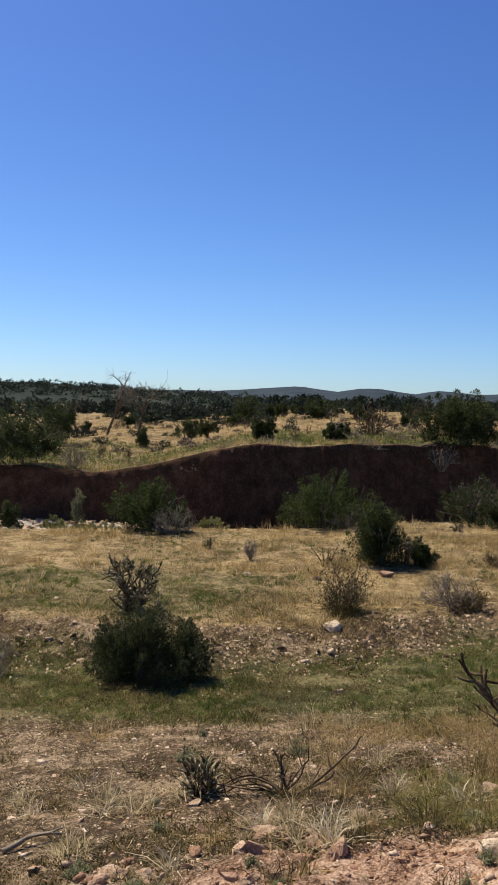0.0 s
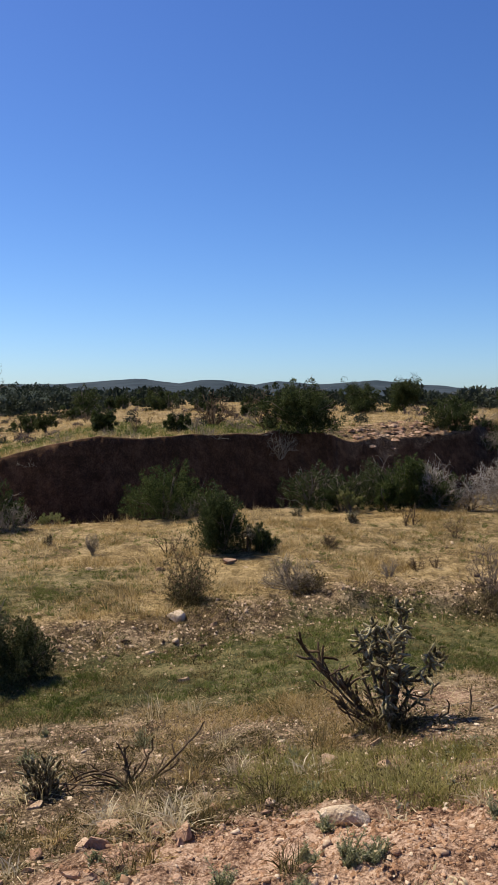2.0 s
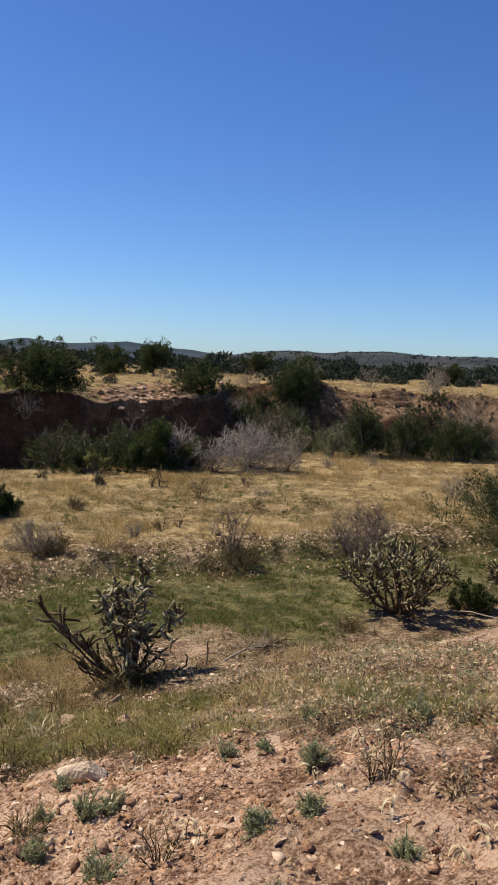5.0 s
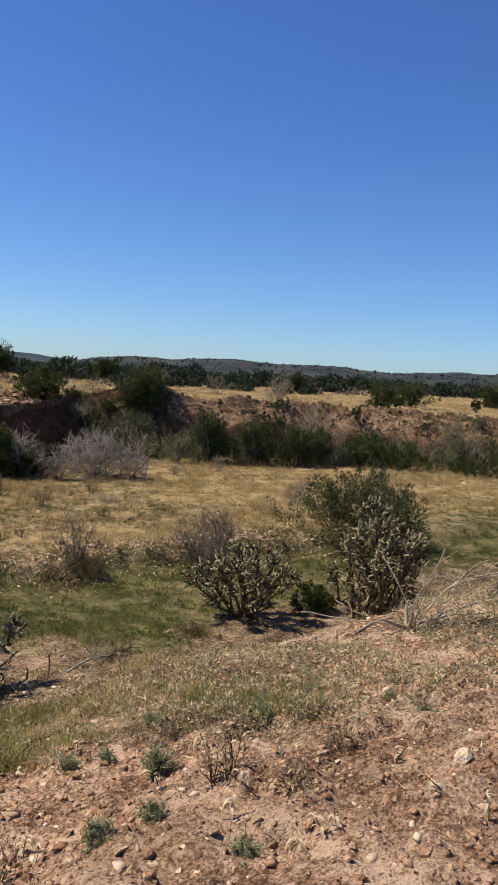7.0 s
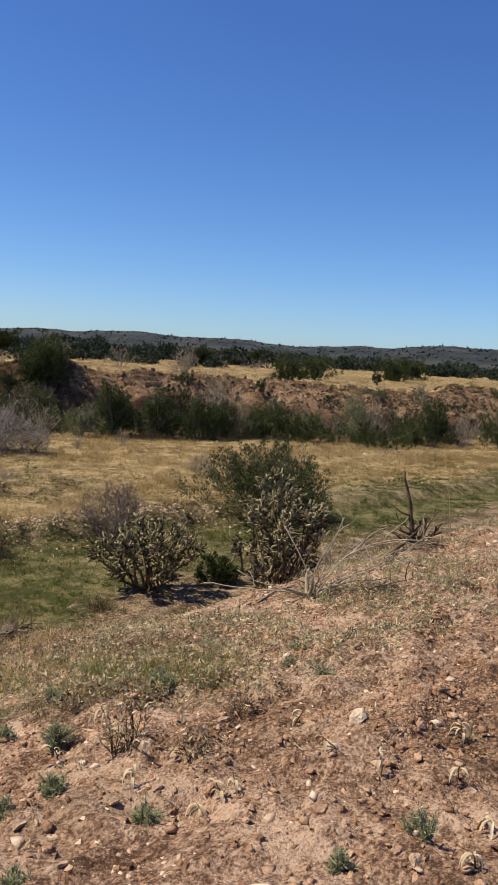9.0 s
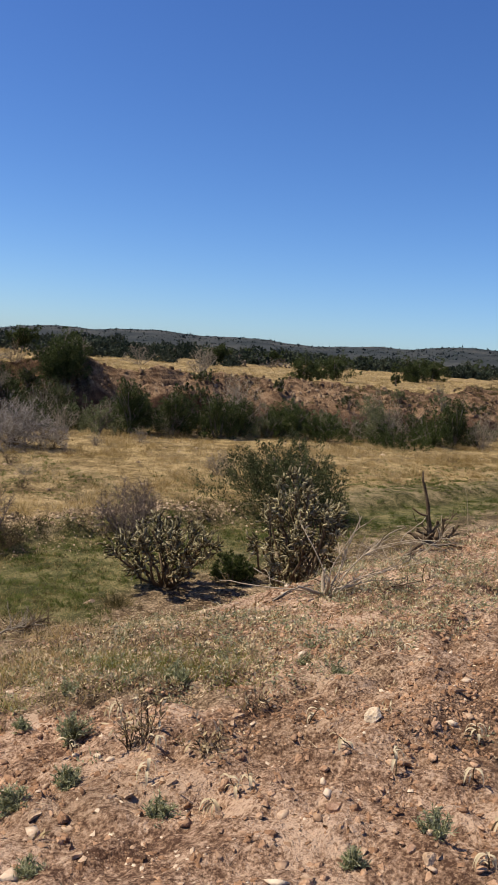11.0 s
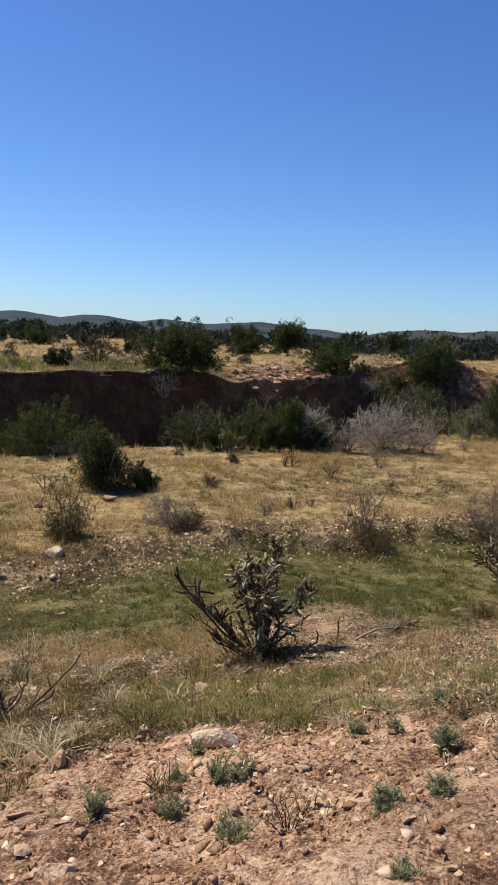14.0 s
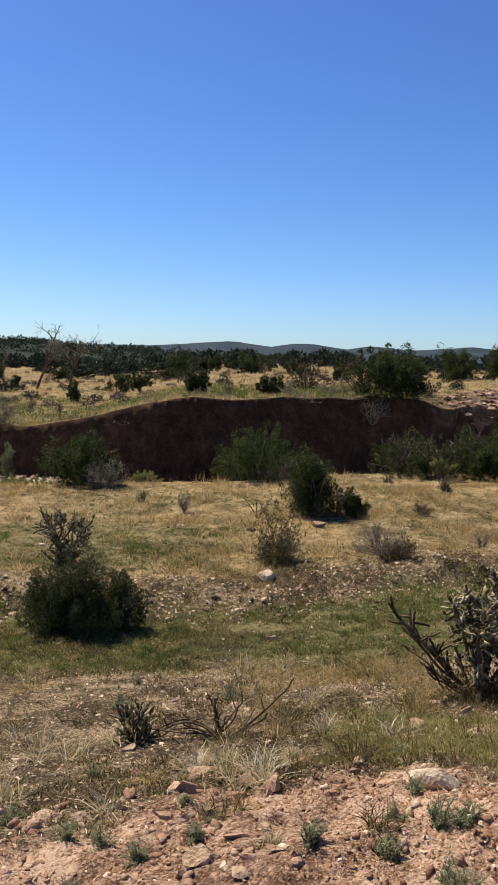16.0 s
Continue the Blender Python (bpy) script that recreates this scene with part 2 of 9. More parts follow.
# ---- the lie of the land ----
def vnoise(x, y, seed=0):
    """Smooth value noise in -1..1 on arrays."""
    x, y = np.asarray(x, float), np.asarray(y, float)
    xi, yi = np.floor(x), np.floor(y)
    fx, fy = x - xi, y - yi
    fx, fy = fx * fx * (3 - 2 * fx), fy * fy * (3 - 2 * fy)

    def h(i, j):
        n = np.sin(i * 127.1 + j * 311.7 + seed * 74.7) * 43758.5453
        return n - np.floor(n)
    a = h(xi, yi) * (1 - fx) + h(xi + 1, yi) * fx
    b = h(xi, yi + 1) * (1 - fx) + h(xi + 1, yi + 1) * fx
    return 2 * (a * (1 - fy) + b * fy) - 1


def sstep(a, b, v):
    t = np.clip((np.asarray(v, float) - a) / (b - a), 0, 1)
    return t * t * (3 - 2 * t)


def cliff_y(x):
    """The line of the wash's far bank."""
    y = np.interp(x, [-60, -30, -7.5, -3, -1.2, 1, 3, 6, 10, 13, 14.6, 16.4, 18, 20, 24, 29, 34, 60], [30, 27, 25, 24.2, 24.4, 25.4, 26.3, 28, 30, 31.8, 35.2, 35.8, 34.2, 34.0, 33.5, 32, 29.5, 26])
    return y + 0.16 * vnoise(np.asarray(x) * 0.5, 0, 3) + 0.05 * vnoise(np.asarray(x) * 2.1, 0, 4)


def cliff_top(x):
    x = np.asarray(x, float)
    return 0.07 * vnoise(x * 0.45, 0, 5) + 0.05 * vnoise(x * 1.4, 0, 6) + np.interp(x, [-60, -6.4, -3.4, -1.4, 3, 10, 14, 19, 24, 29, 34, 60], [-2.2, -2.05, -1.54, -1.1, -1.03, -0.92, -0.85, -0.7, -0.86, -1.23, -1.2, -1.0])


def bank_run(x):
    """How far the bank's face slopes out: a cliff, a gully, then a rubble slope."""
    return np.interp(x, [-6, -1, 10, 12.5, 14, 17, 19, 24, 30, 60], [0.3, 0.42, 0.55, 0.8, 2.6, 2.6, 1.5, 1.9, 4.2, 5.0])


def edge_y(x):
    """Where the grass terrace drops to the wash bed."""
    return np.interp(x, [-40, -10, -1, 5, 8, 14, 20, 34, 60], [20, 18.5, 20.8, 22.4, 22.8, 25.5, 25.5, 24.5, 22])


def across(x, y):
    """Distance down the mound's flank from its crest."""
    return -0.469 * np.asarray(x, float) + 0.883 * np.asarray(y, float)


def bank_low(x):
    return np.interp(x, [-6, 0, 3.5, 9, 30], [10.0, 10.4, 12.2, 12.6, 13])


def dirt_edge(x):
    """Where the bare dirt of the mound gives way to plants."""
    return np.interp(x, [-3, -1, 0.7, 1.5, 2.1, 2.8, 3.4, 5, 7], [3.9, 4.0, 4.5, 4.2, 4.0, 3.15, 2.95, 3.0, 3.2])


def height(x, y, fine=True):
    """Height of the ground over the mound's foot, in metres."""
    x, y = np.asarray(x, float), np.asarray(y, float)
    v = across(x, y)
    mound = np.interp(v, [-50, 0.6, 1.7, 2.5, 3.1, 4, 5, 6.2, 8, 10, 14], [-1.6, -1.64, -1.82, -2.0, -2.17, -2.42, -2.68, -2.93, -3.22, -3.42, -3.7])
    mound = mound - 1.7 * sstep(4.9, 7.2, y) * sstep(3.2, 5.6, x)
    yb = bank_low(x)
    low = -3.36 + 0.26 * sstep(0, 1, (y - yb) / np.interp(x, [0, 3.5, 9], [1.3, 0.5, 0.45])) + (0.05 + 0.17 * sstep(-1, 6, x) * (1 - sstep(20, 26, x))) * sstep(14, 22, y)
    low = low + 0.05 * vnoise(x * 0.4, y * 0.4, 11)
    d = np.maximum(mound - low, -5)
    z = low + 0.5 * (d + np.sqrt(d * d + 0.05)) - 0.02
    p = y - cliff_y(x)
    z = z - (0.45 + z + 3.1) * sstep(0, 2.2, y - edge_y(x)) * (p < 60)
    bed = -3.55 + 0.05 * vnoise(x * 1.3, y * 1.3, 12)
    z = np.where(y - edge_y(x) > 2.2, bed, z)
    w = bank_run(x)
    pn = p + 0.07 * vnoise(x * 2.1, y, 21) + 0.04 * vnoise(x * 9, y * 3, 22)
    t = np.clip((pn + w) / w, 0, 1)
    face = np.where(w < 1, t, np.interp(t, [0, 0.16, 0.24, 1], [0, 0.46, 0.52, 1]))
    top = cliff_top(x) + 0.0125 * np.clip(p, 0, 75) + 0.0008 * np.clip(p - 75, 0, 3000)
    top = top - 0.45 * (1 - sstep(0.0, 1.7, p)) * sstep(5.6, 7.4, x) * (1 - sstep(12.6, 13.8, x))
    top = top + 0.16 * sstep(3, 14, p) * vnoise(x * 0.12, y * 0.12, 13)
    z = np.where(pn > -w, bed + (top - bed) * face, z)
    if fine:
        near = 1 - sstep(14, 30, np.abs(y) + np.abs(x) * 0.3)
        dirt = 1 - sstep(0.0, 1.0, y - dirt_edge(x)) * (1 - 0.6 * sstep(3.8, 4.6, x) * (y < 5))
        z = z + near * (0.018 + 0.034 * dirt) * vnoise(x * 2.6, y * 2.6, 31)
        z = z + near * (0.012 + 0.024 * dirt) * vnoise(x * 6, y * 6, 32) + near * (0.005 + 0.016 * dirt) * vnoise(x * 12, y * 12, 33) + near * 0.008 * dirt * vnoise(x * 23, y * 23, 29) + near * 0.034 * dirt * sstep(1.0, 2.4, x) * vnoise(x * 4.6, y * 7.5, 28) + near * 0.02 * dirt * np.maximum(vnoise(x * 8 + 3, y * 8, 39), 0) * (0.4 + 0.6 * sstep(1.5, 3, x))
        bank = np.exp(-((y - bank_low(x) - 0.8) / 0.8) ** 2) * (x < 10) * (y < 16)
        z = z + bank * (0.1 * vnoise(x * 1.6, y * 2.4, 37) + 0.08 * vnoise(x * 4.5, y * 5.5, 38) + 0.03 * vnoise(x * 11, y * 11, 30))
        rub = sstep(9, 14, x) * ((pn > -w) & (pn < 1))
        z = z + rub * (0.3 * vnoise(x * 0.8, y * 0.5, 36) + 0.18 * vnoise(x * 1.7, y * 1.7, 34) + 0.1 * vnoise(x * 4, y * 4, 35))
        tread = (z + 0.25 * vnoise(x * 0.5, y * 0.5, 40)) * 4.2
        shelf = (np.floor(tread) + sstep(0.55, 0.95, tread - np.floor(tread)) - tread) / 4.2
        z = z + 0.8 * shelf * sstep(16, 19, x) * ((pn > -w) & (pn < 0))
    return z + 1.6


# ---- builders ----
def mesh_object(name, verts, faces, mat, parent=None, label="", smooth=False):
    """faces: one (n, k) array, or a list of such arrays."""
    if not isinstance(faces, list):
        faces = [faces]
    faces = [np.asarray(f, np.int32) for f in faces if len(f)]
    verts = np.asarray(verts, np.float32)
    me = bpy.data.meshes.new(name)
    me.vertices.add(len(verts))
    me.vertices.foreach_set("co", verts.ravel())
    loops = np.concatenate([f.ravel() for f in faces])
    sizes = np.concatenate([np.full(len(f), f.shape[1], np.int32) for f in faces])
    me.loops.add(len(loops))
    me.loops.foreach_set("vertex_index", loops)
    me.polygons.add(len(sizes))
    me.polygons.foreach_set("loop_start", np.concatenate([[0], np.cumsum(sizes)[:-1]]).astype(np.int32))
    me.polygons.foreach_set("loop_total", sizes)
    if smooth:
        me.polygons.foreach_set("use_smooth", np.ones(len(sizes), bool))
    me.update(calc_edges=True)
    me.validate()
    me.materials.append(mat)
    ob = new(name, me)
    if parent is not None:
        ob.parent = parent
    if label:
        ob["label"] = label
    return ob


def thing(name, x, y, label, category, group="", sink=0.03):
    """An empty on the ground at the base of a thing."""
    ob = new(name)
    ob.empty_display_size = 0.1
    ob.location = (x, y, float(height(x, y)) - sink)
    return tagged(ob, label, category, group)


class Tubes:
    """Gathers tapered tubes along paths, as one mesh."""

    def __init__(self):
        self.v, self.f, self.n = [], [], 0

    def add(self, pts, radii, sides=5, knobs=0.0, rng=None):
        pts = np.asarray(pts, float)
        k = len(pts)
        radii = np.asarray(radii, float)
        tang = np.gradient(pts, axis=0)
        tang /= np.linalg.norm(tang, axis=1)[:, None] + 1e-9
        ref = np.array([0.31, 0.2, 0.93]) if abs(tang[0][2]) < 0.8 else np.array([0.95, 0.3, 0.1])
        s = np.cross(tang, ref)
        s /= np.linalg.norm(s, axis=1)[:, None] + 1e-9
        u = np.cross(s, tang)
        a = np.arange(sides) * 2 * np.pi / sides
        r = np.repeat(radii[:, None], sides, 1)
        if knobs:
            i, j = np.meshgrid(np.arange(k), np.arange(sides), indexing="ij")
            r = r * (1 + knobs * np.where((i + j) % 2 == 0, 1, -1) * (0.6 + 0.4 * rng.random((k, sides))))
        ring = pts[:, None] + r[..., None] * (np.cos(a)[None, :, None] * s[:, None] + np.sin(a)[None, :, None] * u[:, None])
        self.v.append(ring.reshape(-1, 3))
        i, j = np.meshgrid(np.arange(k - 1), np.arange(sides), indexing="ij")
        j2 = (j + 1) % sides
        q = np.stack([i * sides + j, i * sides + j2, (i + 1) * sides + j2, (i + 1) * sides + j], -1).reshape(-1, 4)
        self.f.append(q + self.n)
        self.n += k * sides
        tip = pts[-1] + tang[-1] * radii[-1] * 0.8
        self.v.append(tip[None])
        base = self.n - sides
        self.f.append(np.stack([base + np.arange(sides), base + (np.arange(sides) + 1) % sides, np.full(sides, self.n), np.full(sides, self.n)], -1)[:, :3])
        self.n += 1

    def build(self, name, mat, parent=None, label="", smooth=False):
        return mesh_object(name, np.concatenate(self.v), [f for f in self.f], mat, parent, label, smooth)


def unit(v):
    return v / (np.linalg.norm(v, axis=-1, keepdims=True) + 1e-9)


def wander(rng, start, way, length, steps, bend, lift=0.0):
    """A crooked path."""
    pts, d = [np.array(start, float)], unit(np.array(way, float))
    for _ in range(steps):
        d = unit(d + rng.normal(0, bend, 3) + np.array([0, 0, lift]))
        pts.append(pts[-1] + d * length / steps)
    return np.array(pts), d


def blades(rng, centre, way, length, width, curl=0.0):
    """One narrow triangle for each row of centre and way; curl adds a bent tip."""
    n = len(centre)
    side = unit(np.cross(way, rng.normal(0, 1, (n, 3))))
    length, width = np.broadcast_to(length, n)[:, None], np.broadcast_to(width, n)[:, None]
    a, b = centre - side * width / 2, centre + side * width / 2
    if not curl:
        tip = centre + way * length
        v = np.stack([a, b, tip], 1).reshape(-1, 3)
        return v, np.arange(3 * n).reshape(-1, 3)
    m = centre + way * length * 0.55
    out = way * np.array([1, 1, 0])
    tip = m + (way * 0.45 + unit(out) * curl - np.array([0, 0, curl * 0.6])) * length
    v = np.stack([a, b, m + side * width * 0.38, m - side * width * 0.38, tip], 1).reshape(-1, 3)
    i = np.arange(n)[:, None] * 5
    return v, [np.concatenate([i, i + 1, i + 2, i + 3], 1), np.concatenate([i + 3, i + 2, i + 4], 1)]


def leaf_shapes(rng, centre, way, length, width):
    """Diamond leaves, two triangles each, slightly folded."""
    n = len(centre)
    side = unit(np.cross(way, rng.normal(0, 1, (n, 3))))
    nor = np.cross(side, way)
    length, width = np.broadcast_to(length, n)[:, None], np.broadcast_to(width, n)[:, None]
    mid = centre + way * length * 0.45
    v = np.stack([centre, mid + side * width / 2 + nor * width * 0.15, centre + way * length, mid - side * width / 2 + nor * width * 0.15], 1).reshape(-1, 3)
    i = np.arange(n)[:, None] * 4
    return v, np.concatenate([np.concatenate([i, i + 1, i + 2], 1), np.concatenate([i, i + 2, i + 3], 1)])


def woody(name, label, category, x, y, h, w, seed, crown_mat, sprays=900, leaf=0.11, trunk_mat=None, low=0.05, group="", upright=0.6, dead=0.12, depth=0.85, lobes=5):
    """A juniper or leafy shrub: trunk and limbs, and a ragged crown of branchlets, each set with small leaf sprays."""
    rng = np.random.default_rng(seed)
    root = thing(name, x, y, label, category, group)
    tree = category == "tree"
    stems = 1 if tree and h > 1.6 else 3
    r0 = 0.02 * h + 0.012
    pa, pb, pc = rng.uniform(0, 6.28, 3)
    peaks = rng.uniform(0, 6.28, lobes)

    def reach(a, q):
        """Half width of the crown towards the bearing a at the height fraction q."""
        body = np.sqrt(np.clip(1 - (q ** 3.4 if not tree else (np.abs(q - 0.45) / 0.6) ** 2.4), 0.02, 1))
        if not tree:
            body = body * (0.72 + 0.28 * np.clip(q / 0.3, 0, 1))
        lob = 0.8 + 0.14 * np.sin(3 * a + pa + 2 * q) + 0.12 * np.sin(5 * a + pb - 5 * q) + 0.1 * np.sin(9 * a + pc + 9 * q)
        return w / 2 * body * lob * 1.3

    def top(a):
        return h * (0.8 + 0.2 * np.max(np.cos(a[:, None] - peaks) ** 7, axis=1))

    t = Tubes()
    limbs = []
    for s in range(stems):
        a0 = rng.uniform(0, 6.28)
        tilt = 0.0 if stems == 1 else 0.4
        p, d = wander(rng, (0.03 * s * math.cos(a0) * w, 0.03 * s * math.sin(a0) * w, 0), (tilt * math.cos(a0), tilt * math.sin(a0), 1), h * 0.75, 7, 0.12, 0.04)
        p[:, :2] *= min(1.0, 0.3 * w / (np.abs(p[:, :2]).max() + 1e-6))
        t.add(p, np.linspace(r0, r0 * 0.25, len(p)), 5)
        t.build("trunk", trunk_mat or M_BARK, root, "", True)
        t = Tubes()
        limbs.append(p)
    nb = max(24, sprays // 9)
    a = rng.uniform(0, 6.283, nb)
    q = low + (1 - low) * rng.random(nb) ** 0.85
    R = reach(a, q) * rng.uniform(0.7, 1.08, nb)
    tp = top(a)
    end = np.stack([np.cos(a) * R, np.sin(a) * R * depth, q * tp], 1)
    nc = max(6, nb // 6)
    mate = np.arange(nb) % nc
    end = end * 0.42 + end[mate] * 0.58 + rng.normal(0, 0.025 * w, (nb, 3))
    end[:, :2] *= w / 2 / (np.percentile(np.hypot(end[:, 0], end[:, 1]), 92) + 1e-6)
    end[:, 2] = np.clip(end[:, 2] * 0.97 * h / end[:, 2].max(), 0.03 * h, h)
    root_f = rng.uniform(0.15, 0.6, nb)[:, None]
    start = end * np.array([1, 1, 0]) * root_f
    start[:, 2] = np.clip(end[:, 2] - upright * 0.35 * h * rng.uniform(0.5, 1.2, nb), 0.02 * h, None)
    for k in range(0, nb, max(1, nb // 10)):
        p = limbs[k % stems]
        m = p[int(np.argmin(np.abs(p[:, 2] - start[k, 2] * 0.6)))]
        s5 = np.linspace(0, 1, 6)[:, None]
        path = m * (1 - s5) + end[k] * s5 + rng.normal(0, 0.02 * w, (6, 3)) * np.sin(s5 * np.pi)
        t.add(path, np.linspace(r0 * 0.45, r0 * 0.1, 6), 4)
    tagged(t.build("branchwork", trunk_mat or M_BARK, root, "crooked limbs inside the crown", True), kind="stuff")
    if dead:
        g = Tubes()
        for k in range(int(6 + 28 * dead)):
            b = rng.integers(0, nb)
            pp, _ = wander(rng, start[b], end[b] - start[b] + rng.normal(0, 0.08 * w, 3), np.linalg.norm(end[b] - start[b]) * rng.uniform(1.0, 1.35), 5, 0.2)
            pp[:, 2] = np.clip(pp[:, 2], 0.02, h * 1.02)
            g.add(pp, np.linspace(0.006 + 0.003 * h, 0.003, 6), 3)
            q2, _ = wander(rng, pp[3], unit(pp[5] - pp[3] + rng.normal(0, 0.1 * w, 3)), 0.16 * w, 3, 0.25)
            g.add(q2, np.linspace(0.005, 0.0025, 4), 3)
        tagged(g.build("dead_brushwood", M_GREYWOOD, root, "bare grey dead twigs"), kind="stuff")
    if tree:
        sprays = max(sprays, 700 if h > 1.45 else 260)
    plumes = max(16, sprays // (7 if tree else 8 if leaf > 0.05 else 16))
    pick = rng.permutation(nb)[np.arange(plumes) % nb]
    tip = end[pick] + rng.normal(0, 0.03 * w, (plumes, 3))
    if tree:
        tip = tip * rng.uniform(0.72, 1.03, (plumes, 1))
    tip[:, 2] *= rng.uniform(0.88, 1.06, plumes)
    span = np.clip(h * (rng.uniform(0.1, 0.24, plumes) if tree else rng.uniform(0.14, 0.36, plumes)), 0.1, 0.6)
    out = tip * np.array([1, 1, 0]) / (w / 2)
    rise = unit(out * (0.85 if tree else 0.5) + np.array([0, 0, 0.25 + 0.65 * upright]) + rng.normal(0, 0.35 if tree else 0.2, (plumes, 3)))
    foot = tip - rise * span[:, None]
    per = max(20, sprays * (10 if tree else 8) // plumes)
    f = rng.random((plumes, per)) ** 0.75
    fat = span * (rng.uniform(0.45, 0.7, plumes) if tree else rng.uniform(0.2, 0.36, plumes))
    ring_r = fat[:, None] * np.sin(np.pi * np.clip(0.12 + 0.86 * f, 0, 1)) ** 0.8 * np.sqrt(rng.random((plumes, per)))
    side = rng.normal(0, 1, (plumes, per, 3))
    side = unit(side - rise[:, None] * (side * rise[:, None]).sum(-1, keepdims=True))
    sway = 0.12 * span[:, None, None] * np.sin(f * 3.1 + rng.uniform(0, 6.28, (plumes, 1)))[..., None] * side[:, :1]
    cc = (foot[:, None] + rise[:, None] * (span[:, None] * f)[..., None] + side * ring_r[..., None] + sway).reshape(-1, 3)
    ww = unit(rise[:, None] * 0.75 + side * 0.55 + rng.normal(0, 0.32, side.shape)).reshape(-1, 3)
    v, fa = blades(rng, cc, ww, leaf * 0.62 * rng.uniform(0.5, 1.5, len(cc)), leaf * (0.36 if tree else 0.3) * rng.uniform(0.6, 1.3, len(cc)))
    v[:, 2] = np.maximum(v[:, 2], 0.01)
    mesh_object("crown", v, fa, crown_mat, root)
    return root


def bare_shrub(name, label, x, y, h, w, seed, mat, stems=12, twigs=5, thick=0.008, leaves=None, leaf_mat=None, group="", category="shrub", spread=1.0, fine=3, crook=0.16, twig_mat=None, ragged=0.0):
    """A leafless shrub: crooked stems from one root, forking into fine twigs."""
    rng = np.random.default_rng(seed)
    root = thing(name, x, y, label, category, group)
    ends = []
    for s in range(stems):
        t = Tubes()
        a = s * 6.283 / stems + rng.uniform(-0.4, 0.4)
        out = rng.uniform(0.25, 1.0) * spread
        way = np.array([math.cos(a) * out * w / 2, math.sin(a) * out * w / 2, h * (rng.uniform(0.6, 0.85) - ragged * rng.uniform(-0.2, 0.45)) * math.sqrt(max(0.1, 1 - 0.75 * min(out, 1.1) ** 2))])
        length = np.linalg.norm(way)
        p, d = wander(rng, (0.04 * w * math.cos(a), 0.04 * w * math.sin(a), 0), way, length, 6, crook)
        g = Tubes() if twig_mat else t
        t.add(p, np.linspace(thick, thick * 0.4, len(p)), 4 if thick > 0.011 else 3)
        for k in range(twigs):
            i = rng.integers(2, len(p))
            d2 = unit(unit(way) + rng.normal(0, 0.75, 3) + np.array([0, 0, 0.1]))
            q, _ = wander(rng, p[i], d2, length * rng.uniform(0.25, 0.5), 3, 0.2)
            g.add(q, np.linspace(thick * 0.5, thick * 0.24, len(q)), 3)
            ends.extend(q[1:])
            for m in range(fine):
                j = rng.integers(1, len(q))
                q2, _ = wander(rng, q[j], unit(d2 + rng.normal(0, 0.75, 3)), length * rng.uniform(0.12, 0.28), 1, 0.25)
                g.add(q2, np.linspace(thick * 0.32, thick * 0.18, len(q2)), 3)
                ends.append(q2[-1])
                ends.append(q2[1])
        for v in t.v + g.v:
            r = np.sqrt((v[:, :2] ** 2).sum(1) / (0.27 * w * w * max(spread, 1) ** 2) + (v[:, 2] / (1.04 * h)) ** 2)
            v /= np.maximum(r, 1)[:, None] ** (0.85 * (1 - ragged))
            v[:, 2] = np.clip(v[:, 2], 0.005, None)
        st = t.build("stem", mat, root)
        if twig_mat:
            tagged(g.build("twig_spray", twig_mat, st, "fine silvery twigs"), kind="stuff")
    if leaves:
        ends = np.array(ends)
        pick = ends[rng.integers(0, len(ends), leaves)] + rng.normal(0, 0.02 * w, (leaves, 3))
        pick[:, 2] = np.maximum(pick[:, 2], 0.02)
        v, f = leaf_shapes(rng, pick, unit(rng.normal(0, 0.7, (leaves, 3)) + np.array([0, 0, 0.6])), 0.035 * rng.uniform(0.7, 1.6, leaves), 0.014)
        tagged(mesh_object("leaves", v, f, leaf_mat or M_SAGE, root, "small sparse leaves"), kind="stuff")
    return root


def dead_limb(root, rng, start, bearing, length, rise, thick, curl=0.0, branchlets=4, mat=None):
    """A crooked dark dead limb: bearing in degrees, curl lifts its end."""
    limb = Tubes()
    a = radians(bearing)
    p, d = wander(rng, start, (math.cos(a), math.sin(a), rise), length, 10, 0.11 if thick < 0.018 else 0.05, curl)
    p[:, 2] = np.maximum(p[:, 2], thick)
    limb.add(p, np.linspace(thick, thick * 0.6, len(p)), 5, 0.14, rng)
    for _ in range(branchlets):
        i = rng.integers(3, 11)
        q, _d = wander(rng, p[i], unit(d * 0.5 + rng.normal(0, 0.55, 3) + np.array([0, 0, 0.8])), length * rng.uniform(0.08, 0.3), 6, 0.16)
        q[:, 2] = np.maximum(q[:, 2], 0.012)
        limb.add(q, np.linspace(thick * 0.65, thick * 0.45, len(q)), 5, 0.15, rng)
    return limb.build("dead_limb", mat or M_DARKWOOD, root, "dark bare dead limb")


